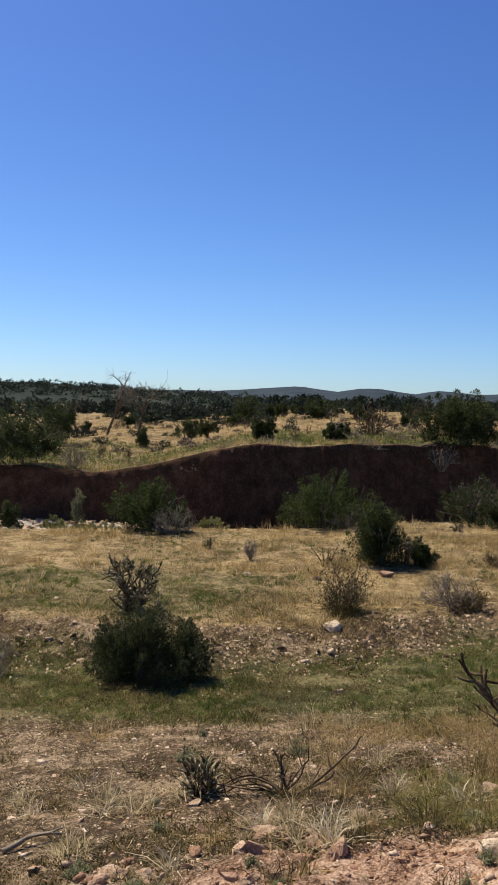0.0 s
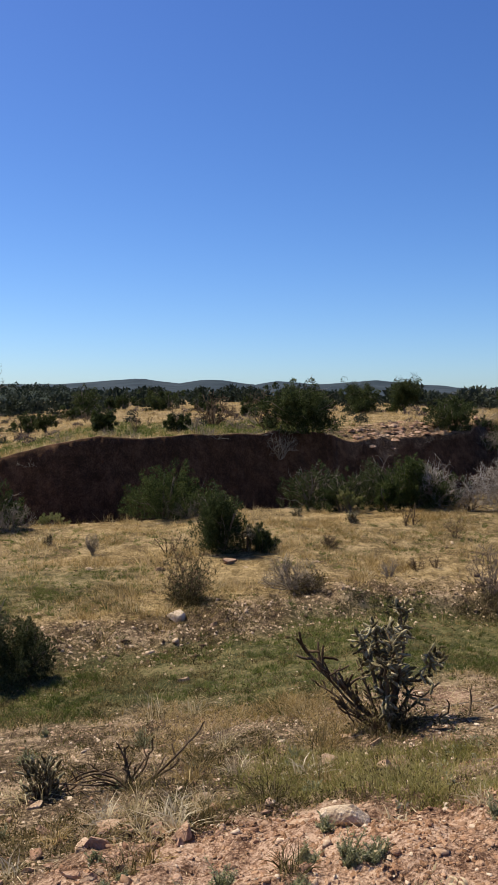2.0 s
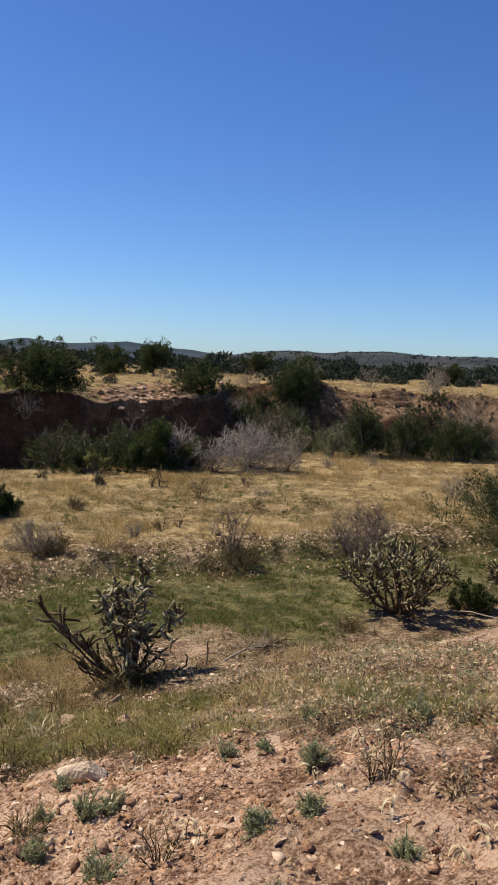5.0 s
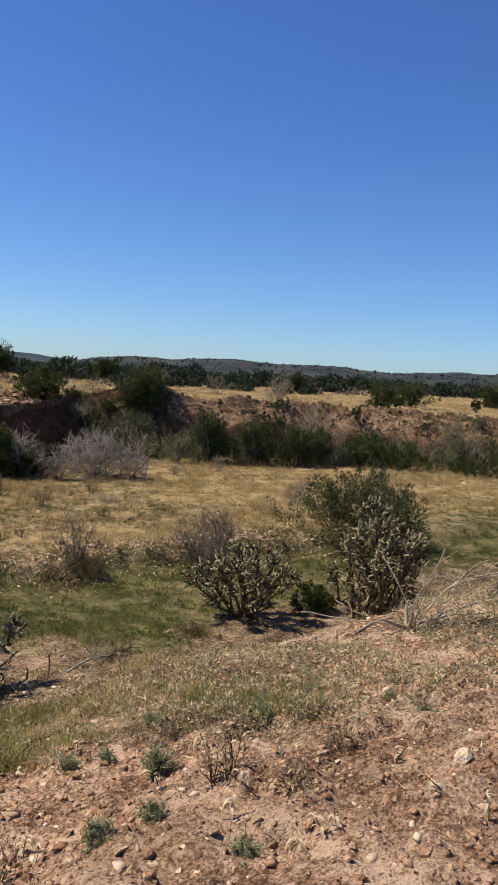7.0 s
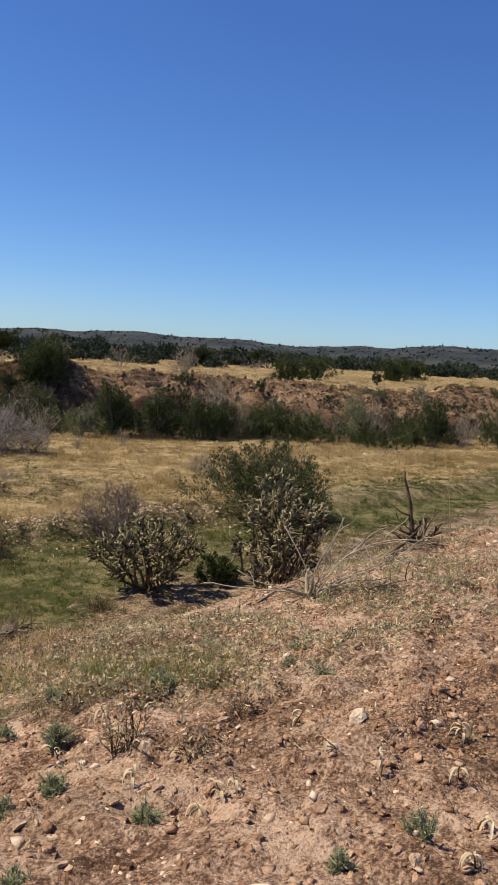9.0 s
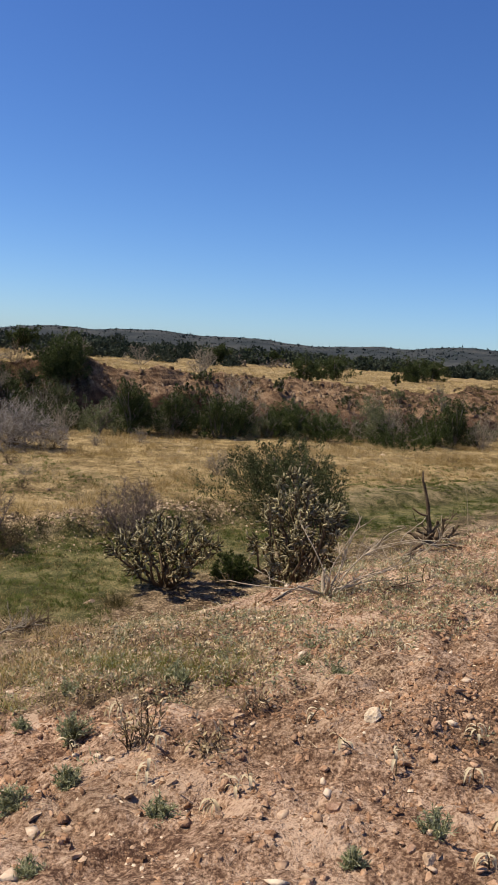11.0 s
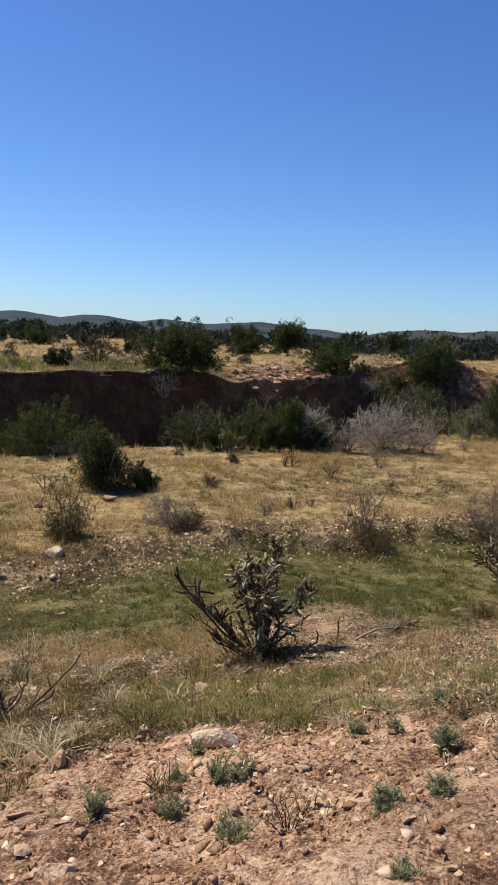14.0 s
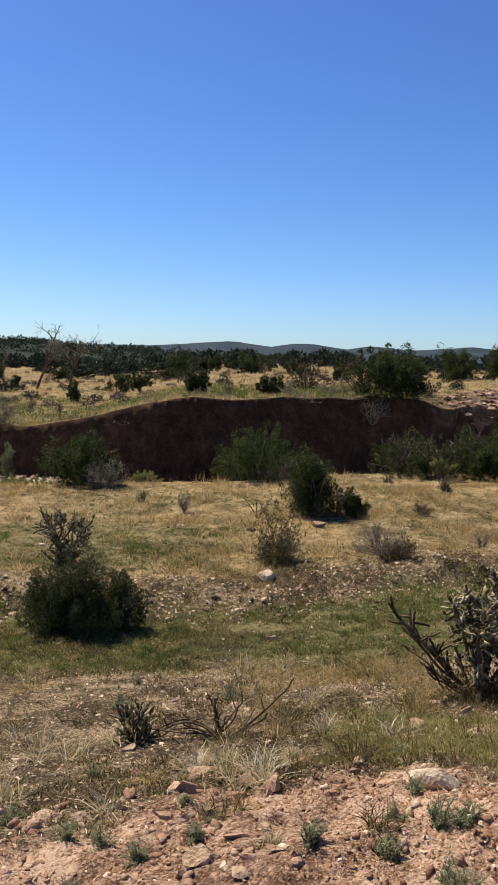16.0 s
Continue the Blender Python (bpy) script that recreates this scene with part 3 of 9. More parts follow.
def cholla(name, label, x, y, h, w, seed, arms=9, dead=(), joint=0.085, thick=0.016, group="", live_w=1.0, off=0.0, joints=40, low=0.25, flat=0.9, trunk=0.0, up=0.15):
    """A tree cholla: crooked woody arms spreading to a ragged dome, set with short knobbly spiny joints; dead = limbs of (bearing, length, rise, thickness, curl, branchlets)."""
    rng = np.random.default_rng(seed)
    root = thing(name, x, y, label, "cactus", group)
    half = w * live_w / 2
    for s in range(arms):
        wood, green = Tubes(), Tubes()
        c, wv = [], []
        a = s * 2.4 + rng.uniform(-0.3, 0.3)
        out = math.sqrt((s + 0.5) / arms) * rng.uniform(0.8, 1.0)
        tip = np.array([off + math.cos(a) * out * half * 0.9, math.sin(a) * out * half * flat * 0.9, h * 0.9 * (1 - 0.5 * out ** 2) * rng.uniform(0.8, 1.0)])
        base = np.array([off + 0.03 * math.cos(a), 0.03 * math.sin(a), 0.0])
        f = np.linspace(0, 1, 10)[:, None]
        fx = np.clip((f - trunk) / (1 - trunk), 0, 1) ** 0.85
        p = base + (tip - base) * np.concatenate([fx, fx, f ** (0.85 + 0.6 * out)], 1)
        p = p + rng.normal(0, 0.03 * min(w, 1.5), p.shape) * np.sin(f * np.pi * 0.9)
        p[:, 2] = np.maximum(p[:, 2], 0)
        wood.add(p, np.linspace(thick * 1.5, thick * 0.9, 10), 6, 0.12, rng)
        centre = np.array([off, 0, h * 0.35])
        knots = np.append(low + (1 - low) * rng.random(3) ** 0.8, 1.0)
        for j in range(joints):
            g = np.clip(knots[rng.integers(4)] + rng.normal(0, 0.035), low, 1)
            i = min(8, int(g * 9))
            q0 = p[i] + (p[i + 1] - p[i]) * (g * 9 - i)
            way = unit(unit(q0 - centre) * 0.7 + rng.normal(0, 0.75, 3) + np.array([0, 0, up]))
            for level in range(rng.choice([1, 2, 2, 3])):
                L = joint * rng.uniform(0.6, 1.3)
                q, d = wander(rng, q0, way, L, 4, 0.08)
                q[:, 2] = np.clip(q[:, 2], thick, h * 1.03)
                r = thick * rng.uniform(0.75, 1.05)
                green.add(q, r * np.array([0.6, 1, 1.05, 0.95, 0.55]), 5, 0.2, rng)
                m = 11
                idx = rng.integers(0, 5, m)
                dirs = unit(rng.normal(0, 1, (m, 3)))
                c.append(q[idx] + dirs * r * 0.8)
                wv.append(dirs)
                q0, way = q[-1], unit(d * 0.5 + rng.normal(0, 0.7, 3) + unit(q[-1] - centre) * 0.4 + np.array([0, 0, up]))
                if q0[2] > h * 0.97 or math.hypot(q0[0] - off, q0[1]) > half * 1.05:
                    break
        arm = wood.build("arm", M_DARKWOOD, root)
        c, wv = np.concatenate(c), np.concatenate(wv)
        v, f = blades(rng, c, wv, 0.015 * rng.uniform(0.6, 1.3, len(c)), 0.0028)
        gv = np.concatenate(green.v)
        ob = mesh_object("jointed_stem", np.concatenate([gv, v]), green.f + [f + len(gv)], M_CHOLLA, arm, "knobbly grey-green spiny joints")
        tagged(ob, kind="stuff")
        ob.data.materials.append(M_SPINE)
        n = sum(len(q) for q in green.f)
        ob.data.polygons.foreach_set("material_index", np.array([0] * n + [1] * (len(ob.data.polygons) - n), np.int32))
    for bearing, length, rise, fat, curl, twigs in dead:
        dead_limb(root, rng, (off * 0.5, 0, 0.02), bearing, length, rise, fat, curl, twigs)
    return root


def dead_cholla(name, label, x, y, seed, limbs, mat=None, category="cactus"):
    """A dead cholla sprawled on the ground: limbs of (bearing, length, rise, thickness, curl, branchlets)."""
    rng = np.random.default_rng(seed)
    root = thing(name, x, y, label, category, "", 0.01)
    for bearing, length, rise, fat, curl, twigs in limbs:
        dead_limb(root, rng, (rng.normal(0, 0.03), rng.normal(0, 0.03), 0.02), bearing, length, rise, fat, curl, twigs, mat)
    return root


def wilted_weed(name, label, x, y, h, w, seed, mat, leaves=6):
    """A dried broad-leaved weed: a thin crooked stalk hung with long folded leaves."""
    rng = np.random.default_rng(seed)
    root = thing(name, x, y, label, "weed", "wilted weeds on the dirt", 0.01)
    t = Tubes()
    p, _ = wander(rng, (0, 0, 0), (rng.normal(0, 0.3), rng.normal(0, 0.3), 1), h * 0.8, 6, 0.2)
    t.add(p, np.linspace(0.004, 0.0022, 7), 4)
    t.build("stalk", M_DARKWOOD, root, "thin brown stalk")
    for k in range(leaves):
        a = rng.uniform(0, 6.28)
        L = 0.085 * rng.uniform(0.6, 1.3)
        wd = 0.013 * rng.uniform(0.6, 1.3)
        s = np.linspace(0, 1, 6)
        o = np.sin(s * 1.7) * L * 0.55
        up = np.sin(s * 2.4) * L * 0.18 - s ** 2 * L * rng.uniform(0.5, 1.1)
        st = p[rng.integers(3, 7)]
        mid = np.stack([st[0] + np.cos(a) * o, st[1] + np.sin(a) * o, np.maximum(st[2] + up, 0.004)], 1)
        side = np.array([-math.sin(a), math.cos(a), 0]) * wd / 2
        prof = np.sin(np.clip(s * 0.9 + 0.08, 0, 1) * np.pi)[:, None]
        lift = np.array([0, 0, 0.3 * wd]) * prof
        v = np.concatenate([mid + side * prof + lift, mid, mid - side * prof + lift])
        i = np.arange(5)[:, None]
        f = np.concatenate([np.concatenate([i, i + 1, i + 7, i + 6], 1), np.concatenate([i + 6, i + 7, i + 13, i + 12], 1)])
        mesh_object("leaf", v, f, mat, root)
    return root


def rock(name, label, x, y, l, w, h, seed, mat=None, turn=0.0, sink=0.3, group="", rounded=False):
    """A weathered stone with flats and worn edges, sunk a little in the soil."""
    rng = np.random.default_rng(seed)
    bm = bmesh.new()
    bmesh.ops.create_icosphere(bm, subdivisions=3, radius=0.5)
    cuts = [(unit(rng.normal(0, 1, 3)), rng.uniform(0.27, 0.43) if rounded else rng.uniform(0.13, 0.3)) for _ in range(11 if rounded else 12)]
    for v in bm.verts:
        p = np.array(v.co)
        for n, dd in cuts:
            over = p @ n - dd
            if over > 0:
                p = p - n * over * 0.97
        k = noise.noise(Vector(p * 4 + seed)) * (0.06 if rounded else 0.035) + noise.noise(Vector(p * 11 + seed)) * (0.035 if rounded else 0.022)
        v.co = Vector(p * (1 + k)) * (1.15 if rounded else 1.6)
    bmesh.ops.scale(bm, vec=(l, w, h), verts=bm.verts)
    me = bpy.data.meshes.new(name)
    bm.to_mesh(me)
    bm.free()
    me.materials.append(mat or M_ROCK)
    ob = new(name, me)
    z = float(height(x, y))
    ob.matrix_world = pose(x, y, z + h * (0.36 - sink), rng.uniform(-8, 8), rng.uniform(-8, 8), turn)
    return tagged(ob, label, "rock", group)


def dead_branch(name, label, x, y, length, turn, seed, mat, forks=5, thick=0.018, arch=0.12, group="", sides=6):
    """A fallen forked limb lying on the ground."""
    rng = np.random.default_rng(seed)
    root = thing(name, x, y, label, "branch", group, 0.0)
    t, g = Tubes(), Tubes()
    a = radians(turn)
    p, d = wander(rng, (-math.cos(a) * length / 2, -math.sin(a) * length / 2, thick), (math.cos(a), math.sin(a), 0), length, 10, 0.12)

    def lay(q, up):
        gz = height(x + q[:, 0], y + q[:, 1]) - float(height(x, y))
        q[:, 2] = gz + thick * 0.8 + up
        return q
    s = np.linspace(0, 1, len(p))
    p = lay(p, arch * np.sin(s * math.pi))
    t.add(p, np.linspace(thick, thick * 0.4, len(p)), sides, 0.06, rng)
    for k in range(forks):
        i = rng.integers(2, len(p) - 1)
        b = a + rng.choice([-1, 1]) * rng.uniform(0.4, 1.2)
        L = length * rng.uniform(0.2, 0.45)
        up = rng.uniform(0.0, 0.9)
        q, _ = wander(rng, p[i], (math.cos(b), math.sin(b), up), L, 6, 0.16)
        gz = height(x + q[:, 0], y + q[:, 1]) - float(height(x, y))
        q[:, 2] = np.maximum(q[:, 2], gz + 0.006)
        g = Tubes()
        g.add(q, np.linspace(thick * 0.5, thick * 0.18, len(q)), 4, 0.06, rng)
        g.build("twig", mat, root)
    t.build("limb", mat, root)
    return root


def weed(name, label, x, y, h, w, seed, mat, leaves=260, size=0.03, group="", category="weed", narrow=0.4):
    """A small leafy ground plant: short stems with many little leaves."""
    rng = np.random.default_rng(seed)
    root = thing(name, x, y, label, category, group, 0.01)
    t = Tubes()
    pts = []
    for s in range(26):
        a = rng.uniform(0, 6.28)
        o = rng.random() ** 0.6
        up = h * rng.uniform(0.45, 1.15) * math.sqrt(max(0.1, 1 - o * o))
        p, _ = wander(rng, (0.15 * w * math.cos(a) * o, 0.15 * w * math.sin(a) * o, 0), (math.cos(a) * o * w * 0.44, math.sin(a) * o * w * 0.44, up), math.hypot(o * w * 0.44, up) * rng.uniform(0.7, 1.15), 4, 0.2)
        p[:, 2] = np.maximum(p[:, 2], 0.004)
        t.add(p, np.linspace(0.004, 0.0015, 5), 3)
        q = rng.random((leaves // 26 + 1, 1)) ** 0.7 * 3.99
        i = q.astype(int)[:, 0]
        pts.append(p[i] + (p[i + 1] - p[i]) * (q - i[:, None]))
    c = np.concatenate(pts)[:leaves]
    way = unit(rng.normal(0, 1, (len(c), 3)) * np.array([1, 1, 0.6]) + np.array([0, 0, 0.75]))
    v, f = leaf_shapes(rng, c, way, size * rng.uniform(0.6, 1.5, len(c)), size * narrow)
    v[:, 2] = np.maximum(v[:, 2], 0.003)
    tv = np.concatenate(t.v)
    tagged(mesh_object("foliage", np.concatenate([tv, v]), t.f + [f + len(tv)], mat, root), kind="stuff")
    return root


def tufts(name, label, category, xy, rng, mat, h, spread, per, width, lean=0.5, curl=0.0, lump=0.0):
    """Grass or herbs nobody could count: many tufts of blades as one mesh."""
    n = len(xy)
    z = height(xy[:, 0], xy[:, 1])
    c = np.repeat(np.column_stack([xy, z - 0.006]), per, 0)
    a = rng.uniform(0, 6.283, n * per)
    o = rng.random(n * per)
    c[:, 0] += np.cos(a) * o * spread
    c[:, 1] += np.sin(a) * o * spread
    way = unit(np.stack([np.cos(a) * o * lean + rng.normal(0, 0.15, n * per), np.sin(a) * o * lean + rng.normal(0, 0.15, n * per), np.ones(n * per)], 1))
    hh = np.repeat(rng.uniform(0.5, 1.35, n), per) * h * rng.uniform(0.55, 1.2, n * per)
    if lump:
        hh = hh * (0.95 + 0.55 * np.repeat(vnoise(xy[:, 0] * lump, xy[:, 1] * lump, 70) + 0.4 * vnoise(xy[:, 0] * lump * 2.6, xy[:, 1] * lump * 2.6, 72), per)).clip(0.25, 2)
    v, f = blades(rng, c, way, hh, width * rng.uniform(0.6, 1.4, n * per), curl)
    return tagged(mesh_object(name, v, f, mat), label, category, "", "stuff")


def leafy(name, label, category, xy, rng, mat, h, spread, per, size, narrow=0.4):
    """Low leafy weeds nobody could count: clusters of small leaves close to the soil, as one mesh."""
    n = len(xy)
    big = np.repeat(rng.uniform(0.5, 1.4, n), per)
    a, o = rng.uniform(0, 6.283, n * per), rng.random(n * per) ** 0.6
    x = np.repeat(xy[:, 0], per) + np.cos(a) * o * spread * big
    y = np.repeat(xy[:, 1], per) + np.sin(a) * o * spread * big
    z = height(x, y) + rng.random(n * per) * h * big * np.sqrt(1.02 - o * o)
    way = unit(np.stack([np.cos(a) * o, np.sin(a) * o, rng.normal(0.35, 0.4, n * per)], 1) + rng.normal(0, 0.45, (n * per, 3)))
    v, f = leaf_shapes(rng, np.stack([x, y, z], 1), way, size * rng.uniform(0.6, 1.5, n * per), size * narrow * rng.uniform(0.7, 1.3, n * per))
    return tagged(mesh_object(name, v, f, mat), label, category, "", "stuff")


def scatter(rng, n, x0, x1, y0, y1, keep):
    """n random places in a box, thinned by keep(x, y) in 0..1."""
    xy = np.column_stack([rng.uniform(x0, x1, n), rng.uniform(y0, y1, n)])
    return xy[rng.random(n) < keep(xy[:, 0], xy[:, 1])]


def gravel(name, label, category, xy, rng, mat, size, flat=0.6, tail=2.0):
    """Loose stones nobody could count, each a small faceted lump, as one mesh."""
    if size > 0.025:
        base = np.array([(-1, -1, -1), (1, -1, -1), (1, 1, -1), (-1, 1, -1), (-0.7, -0.7, 1), (0.7, -0.7, 1), (0.7, 0.7, 1), (-0.7, 0.7, 1)], float)
        tri = np.array([(4, 5, 6), (4, 6, 7), (0, 1, 5), (0, 5, 4), (1, 2, 6), (1, 6, 5), (2, 3, 7), (2, 7, 6), (3, 0, 4), (3, 4, 7)])
    else:
        base = np.array([(-1, -1, -1), (1, -1, -1), (1, 1, -1), (-1, 1, -1), (-0.6, -0.2, 1), (0.6, 0.2, 1)], float)
        tri = np.array([(0, 1, 5), (0, 5, 4), (1, 2, 5), (2, 3, 4), (2, 4, 5), (3, 0, 4)])
    n = len(xy)
    s = size * (0.35 + rng.random(n) ** tail * 1.9)
    p = base[None] * 0.72 + rng.normal(0, 0.3 if size > 0.025 else 0.22, (n, len(base), 3))
    p = p * np.stack([rng.uniform(0.7, 1.3, n), rng.uniform(0.7, 1.1, n), rng.uniform(0.3, 0.75, n) * flat / 0.6], 1)[:, None]
    a = rng.uniform(0, 6.283, n)
    ca, sa = np.cos(a)[:, None], np.sin(a)[:, None]
    p = np.stack([p[..., 0] * ca - p[..., 1] * sa, p[..., 0] * sa + p[..., 1] * ca, p[..., 2]], -1) * (s / 2)[:, None, None]
    z = height(xy[:, 0], xy[:, 1]) + s * 0.12
    p += np.column_stack([xy, z])[:, None]
    f = (tri[None] + (np.arange(n) * len(base))[:, None, None]).reshape(-1, 3)
    return tagged(mesh_object(name, p.reshape(-1, 3), f, mat), label, category, "", "stuff")


def lumps(name, label, category, xy, rng, mat, size, tail=2.5):
    """Crumbly clods nobody could count, rounded and half buried, as one mesh."""
    g = (1 + 5 ** 0.5) / 2
    base = unit(np.array([(-1, g, 0), (1, g, 0), (-1, -g, 0), (1, -g, 0), (0, -1, g), (0, 1, g), (0, -1, -g), (0, 1, -g), (g, 0, -1), (g, 0, 1), (-g, 0, -1), (-g, 0, 1)], float))
    tri = np.array([(0, 11, 5), (0, 5, 1), (0, 1, 7), (0, 7, 10), (0, 10, 11), (1, 5, 9), (5, 11, 4), (11, 10, 2), (10, 7, 6), (7, 1, 8), (3, 9, 4), (3, 4, 2), (3, 2, 6), (3, 6, 8), (3, 8, 9), (4, 9, 5), (2, 4, 11), (6, 2, 10), (8, 6, 7), (9, 8, 1)])
    n = len(xy)
    s = size * (0.4 + rng.random(n) ** tail * 2.0)
    p = base[None] * rng.uniform(0.6, 1.3, (n, 12, 1)) + rng.normal(0, 0.16, (n, 12, 3))
    for _ in range(4):
        flat = unit(rng.normal(0, 1, (n, 1, 3)))
        p = p - flat * np.maximum((p * flat).sum(-1, keepdims=True) - rng.uniform(0.3, 0.7, (n, 1, 1)), 0)
    p = p * np.stack([rng.uniform(0.9, 1.6, n), rng.uniform(0.75, 1.2, n), rng.uniform(0.45, 0.85, n)], 1)[:, None]
    a = rng.uniform(0, 6.283, n)
    ca, sa = np.cos(a)[:, None], np.sin(a)[:, None]
    p = np.stack([p[..., 0] * ca - p[..., 1] * sa, p[..., 0] * sa + p[..., 1] * ca, p[..., 2]], -1) * (s / 2)[:, None, None]
    p += np.column_stack([xy, height(xy[:, 0], xy[:, 1]) + s * 0.03])[:, None]
    f = (tri[None] + (np.arange(n) * 12)[:, None, None]).reshape(-1, 3)
    return tagged(mesh_object(name, p.reshape(-1, 3), f, mat), label, category, "", "stuff")


def grass_clump(name, label, x, y, h, w, seed, mat, n=110, width=0.0045):
    """A clump of long bent grass blades."""
    rng = np.random.default_rng(seed)
    root = thing(name, x, y, label, "grass", "dry grass clumps", 0.01)
    a = rng.uniform(0, 6.283, n)
    o = rng.random(n)
    c = np.stack([np.cos(a) * o * w * 0.42, np.sin(a) * o * w * 0.42, np.zeros(n)], 1)
    b = a + rng.normal(0, 1.6, n)
    lean = rng.uniform(0.1, 1.6, n) ** 1.3
    way = unit(np.stack([np.cos(b) * lean, np.sin(b) * lean, np.ones(n)], 1))
    v, f = blades(rng, c, way, h * rng.uniform(0.45, 1.1, n), width * rng.uniform(0.6, 1.4, n), 0.3)
    v[:, 2] = np.maximum(v[:, 2], 0.004)
    tagged(mesh_object("grass_tuft", v, f, mat, root), kind="stuff")
    return root


# ---- the ground: one sheet to the horizon ----
def steps(*spans):
    out = [np.arange(a, b, s) for a, b, s in spans]
    return np.concatenate(out)


far_out = 60 * 1.22 ** np.arange(0, 21)
gx = np.concatenate([-(far_out[::-1]), steps((-60, -14, 1.5), (-14, -6, 0.3), (-6, -2.5, 0.09), (-2.5, 6.5, 0.036), (6.5, 9, 0.09), (9, 38, 0.34), (38, 60, 1.4)), far_out])
gs = np.concatenate([-(far_out[::-1]), steps((-60, -4, 4), (-4, 1.4, 0.4), (1.4, 2.0, 0.06), (2.0, 5.2, 0.033), (5.2, 6.5, 0.062), (6.5, 8, 0.075), (8, 14, 0.13), (14, 22.4, 0.3), (22.4, 27.2, 0.14), (27.2, 28.6, 0.045), (28.6, 34, 0.3), (34, 60, 1.0)), far_out])
X, S = np.meshgrid(gx, gs)
B = np.interp(S, [12, 22.3, 30, 75], [0, 1, 1, 0])
Y = S + (cliff_y(X) - 28) * B * (np.abs(X) < 70)
Z = height(X, Y)
ny, nx = X.shape
i, j = np.meshgrid(np.arange(ny - 1), np.arange(nx - 1), indexing="ij")
quads = np.stack([i * nx + j, i * nx + j + 1, (i + 1) * nx + j + 1, (i + 1) * nx + j], -1).reshape(-1, 4)
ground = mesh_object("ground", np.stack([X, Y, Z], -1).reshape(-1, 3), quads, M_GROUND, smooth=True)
tagged(ground, "reddish dirt mound, green swale, golden grass terrace and eroded wash bank", "ground", "", "structure")


def covers(x, y):
    """How much of the ground at a place is bare dirt, green meadow, dry grass, earth bank with its painted shade, and
    wash gravel.
    """
    v = across(x, y)
    wob = 0.5 * vnoise(x * 0.8, y * 0.8, 41) + 0.25 * vnoise(x * 2.3, y * 2.3, 42)
    p = y - cliff_y(x)
    q = y - dirt_edge(x) + wob * 0.6
    dirt = 1 - sstep(-0.25, 0.35, q)
    dirt = np.maximum(dirt, 0.75 * sstep(3.8, 4.6, x) * (1 - sstep(4.9, 5.8, y + wob * 0.5)))
    dirt = np.maximum(dirt, (0.12 + 0.4 * sstep(2.2, 3.6, x) + 0.45 * vnoise(x * 1.5, y * 1.5, 45)) * (1 - sstep(7.8, 9.2, y)) * sstep(1.0, 2.6, x))
    dirt = np.clip(dirt, 0, 1)
    yb = bank_low(x)
    near_green = np.interp(x, [-4, 0, 3, 5, 6, 12, 18], [8.3, 7.9, 7.9, 8.7, 9.6, 10.6, 11.5])
    green = sstep(-0.5, 0.7, y - near_green + wob) * (1 - sstep(-0.2, 0.9, y - yb + wob * 0.8))
    right = 0.6 * sstep(9, 13, x) * (1 - sstep(1.0, 5.0, y - yb)) * sstep(-1, 0.5, y - near_green)
    green = np.maximum(green, right)
    patch = sstep(0.15, 0.6, vnoise(x * 0.33, y * 0.33, 43) + 0.3 * vnoise(x * 1.1, y * 1.1, 44))
    terrace = sstep(0.9, 1.9, y - yb + wob * 0.5) * (1 - sstep(0.2, 1.0, y - edge_y(x)))
    left_green = (1 - sstep(-1.4, 0.5, x + wob)) * sstep(1.5, 2.3, y - yb) * (1 - sstep(4.5, 6.0, y - yb))
    dry = terrace * (1 - 0.4 * patch) * (1 - 0.8 * left_green)
    green = np.maximum(green, terrace * np.maximum(0.35 * patch, 0.8 * left_green))
    plat = sstep(0.0, 0.5, p)
    rim = plat * (1 - sstep(4, 15, p + 5 * wob)) * (1 - sstep(5, 9, x))
    dry = np.maximum(dry, plat * (1 - 0.55 * rim))
    green = np.maximum(green, rim * 0.75)
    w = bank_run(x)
    # right of x -4 the dark bank colour spreads over the bed as painted shadow
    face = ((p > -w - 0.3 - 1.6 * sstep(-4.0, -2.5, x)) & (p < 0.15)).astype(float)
    wash = sstep(0.4, 1.4, y - edge_y(x)) * (p < -w) * (1 - face)
    turned = (0.5 + 0.3 * vnoise(x * 1.9, y * 2.6, 46)) * sstep(1.1, 1.8, x + 0.5 * wob) * (1 - sstep(4.2, 5.2, x + 0.5 * wob)) * (1 - sstep(2.8, 3.8, y + wob)) * dirt * (y < 6)
    # low rubble bank and gully keep mostly the cliff tone, shade put into colour
    loose = face * sstep(17, 19.5, x) * (0.12 + 0.88 * sstep(-0.82, -0.7, p / w + 0.06 * wob))
    loose = np.maximum(loose, face * sstep(12.5, 14, x) * (1 - sstep(17, 19, x)) * 0.25)
    rim_rock = sstep(6.5, 8, x + wob) * (1 - sstep(12.5, 13.8, x)) * (p > -0.1) * (1 - sstep(0.9, 2.4, p + 0.8 * wob)) * 0.85
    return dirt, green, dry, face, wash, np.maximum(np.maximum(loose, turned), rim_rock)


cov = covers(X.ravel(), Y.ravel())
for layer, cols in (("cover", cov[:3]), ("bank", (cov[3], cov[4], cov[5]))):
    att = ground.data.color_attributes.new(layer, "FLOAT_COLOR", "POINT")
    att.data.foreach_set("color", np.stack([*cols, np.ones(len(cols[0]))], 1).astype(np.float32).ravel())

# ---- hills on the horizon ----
# nearer hillside, its darker tones greyed towards blue to stand in for haze
M_HILL_HAZED = material("hazed_hillside", [(0.016, 0.021, 0.022), (0.032, 0.036, 0.036), (0.07, 0.067, 0.06)], 0.95, 0.02, 0, 0.2)
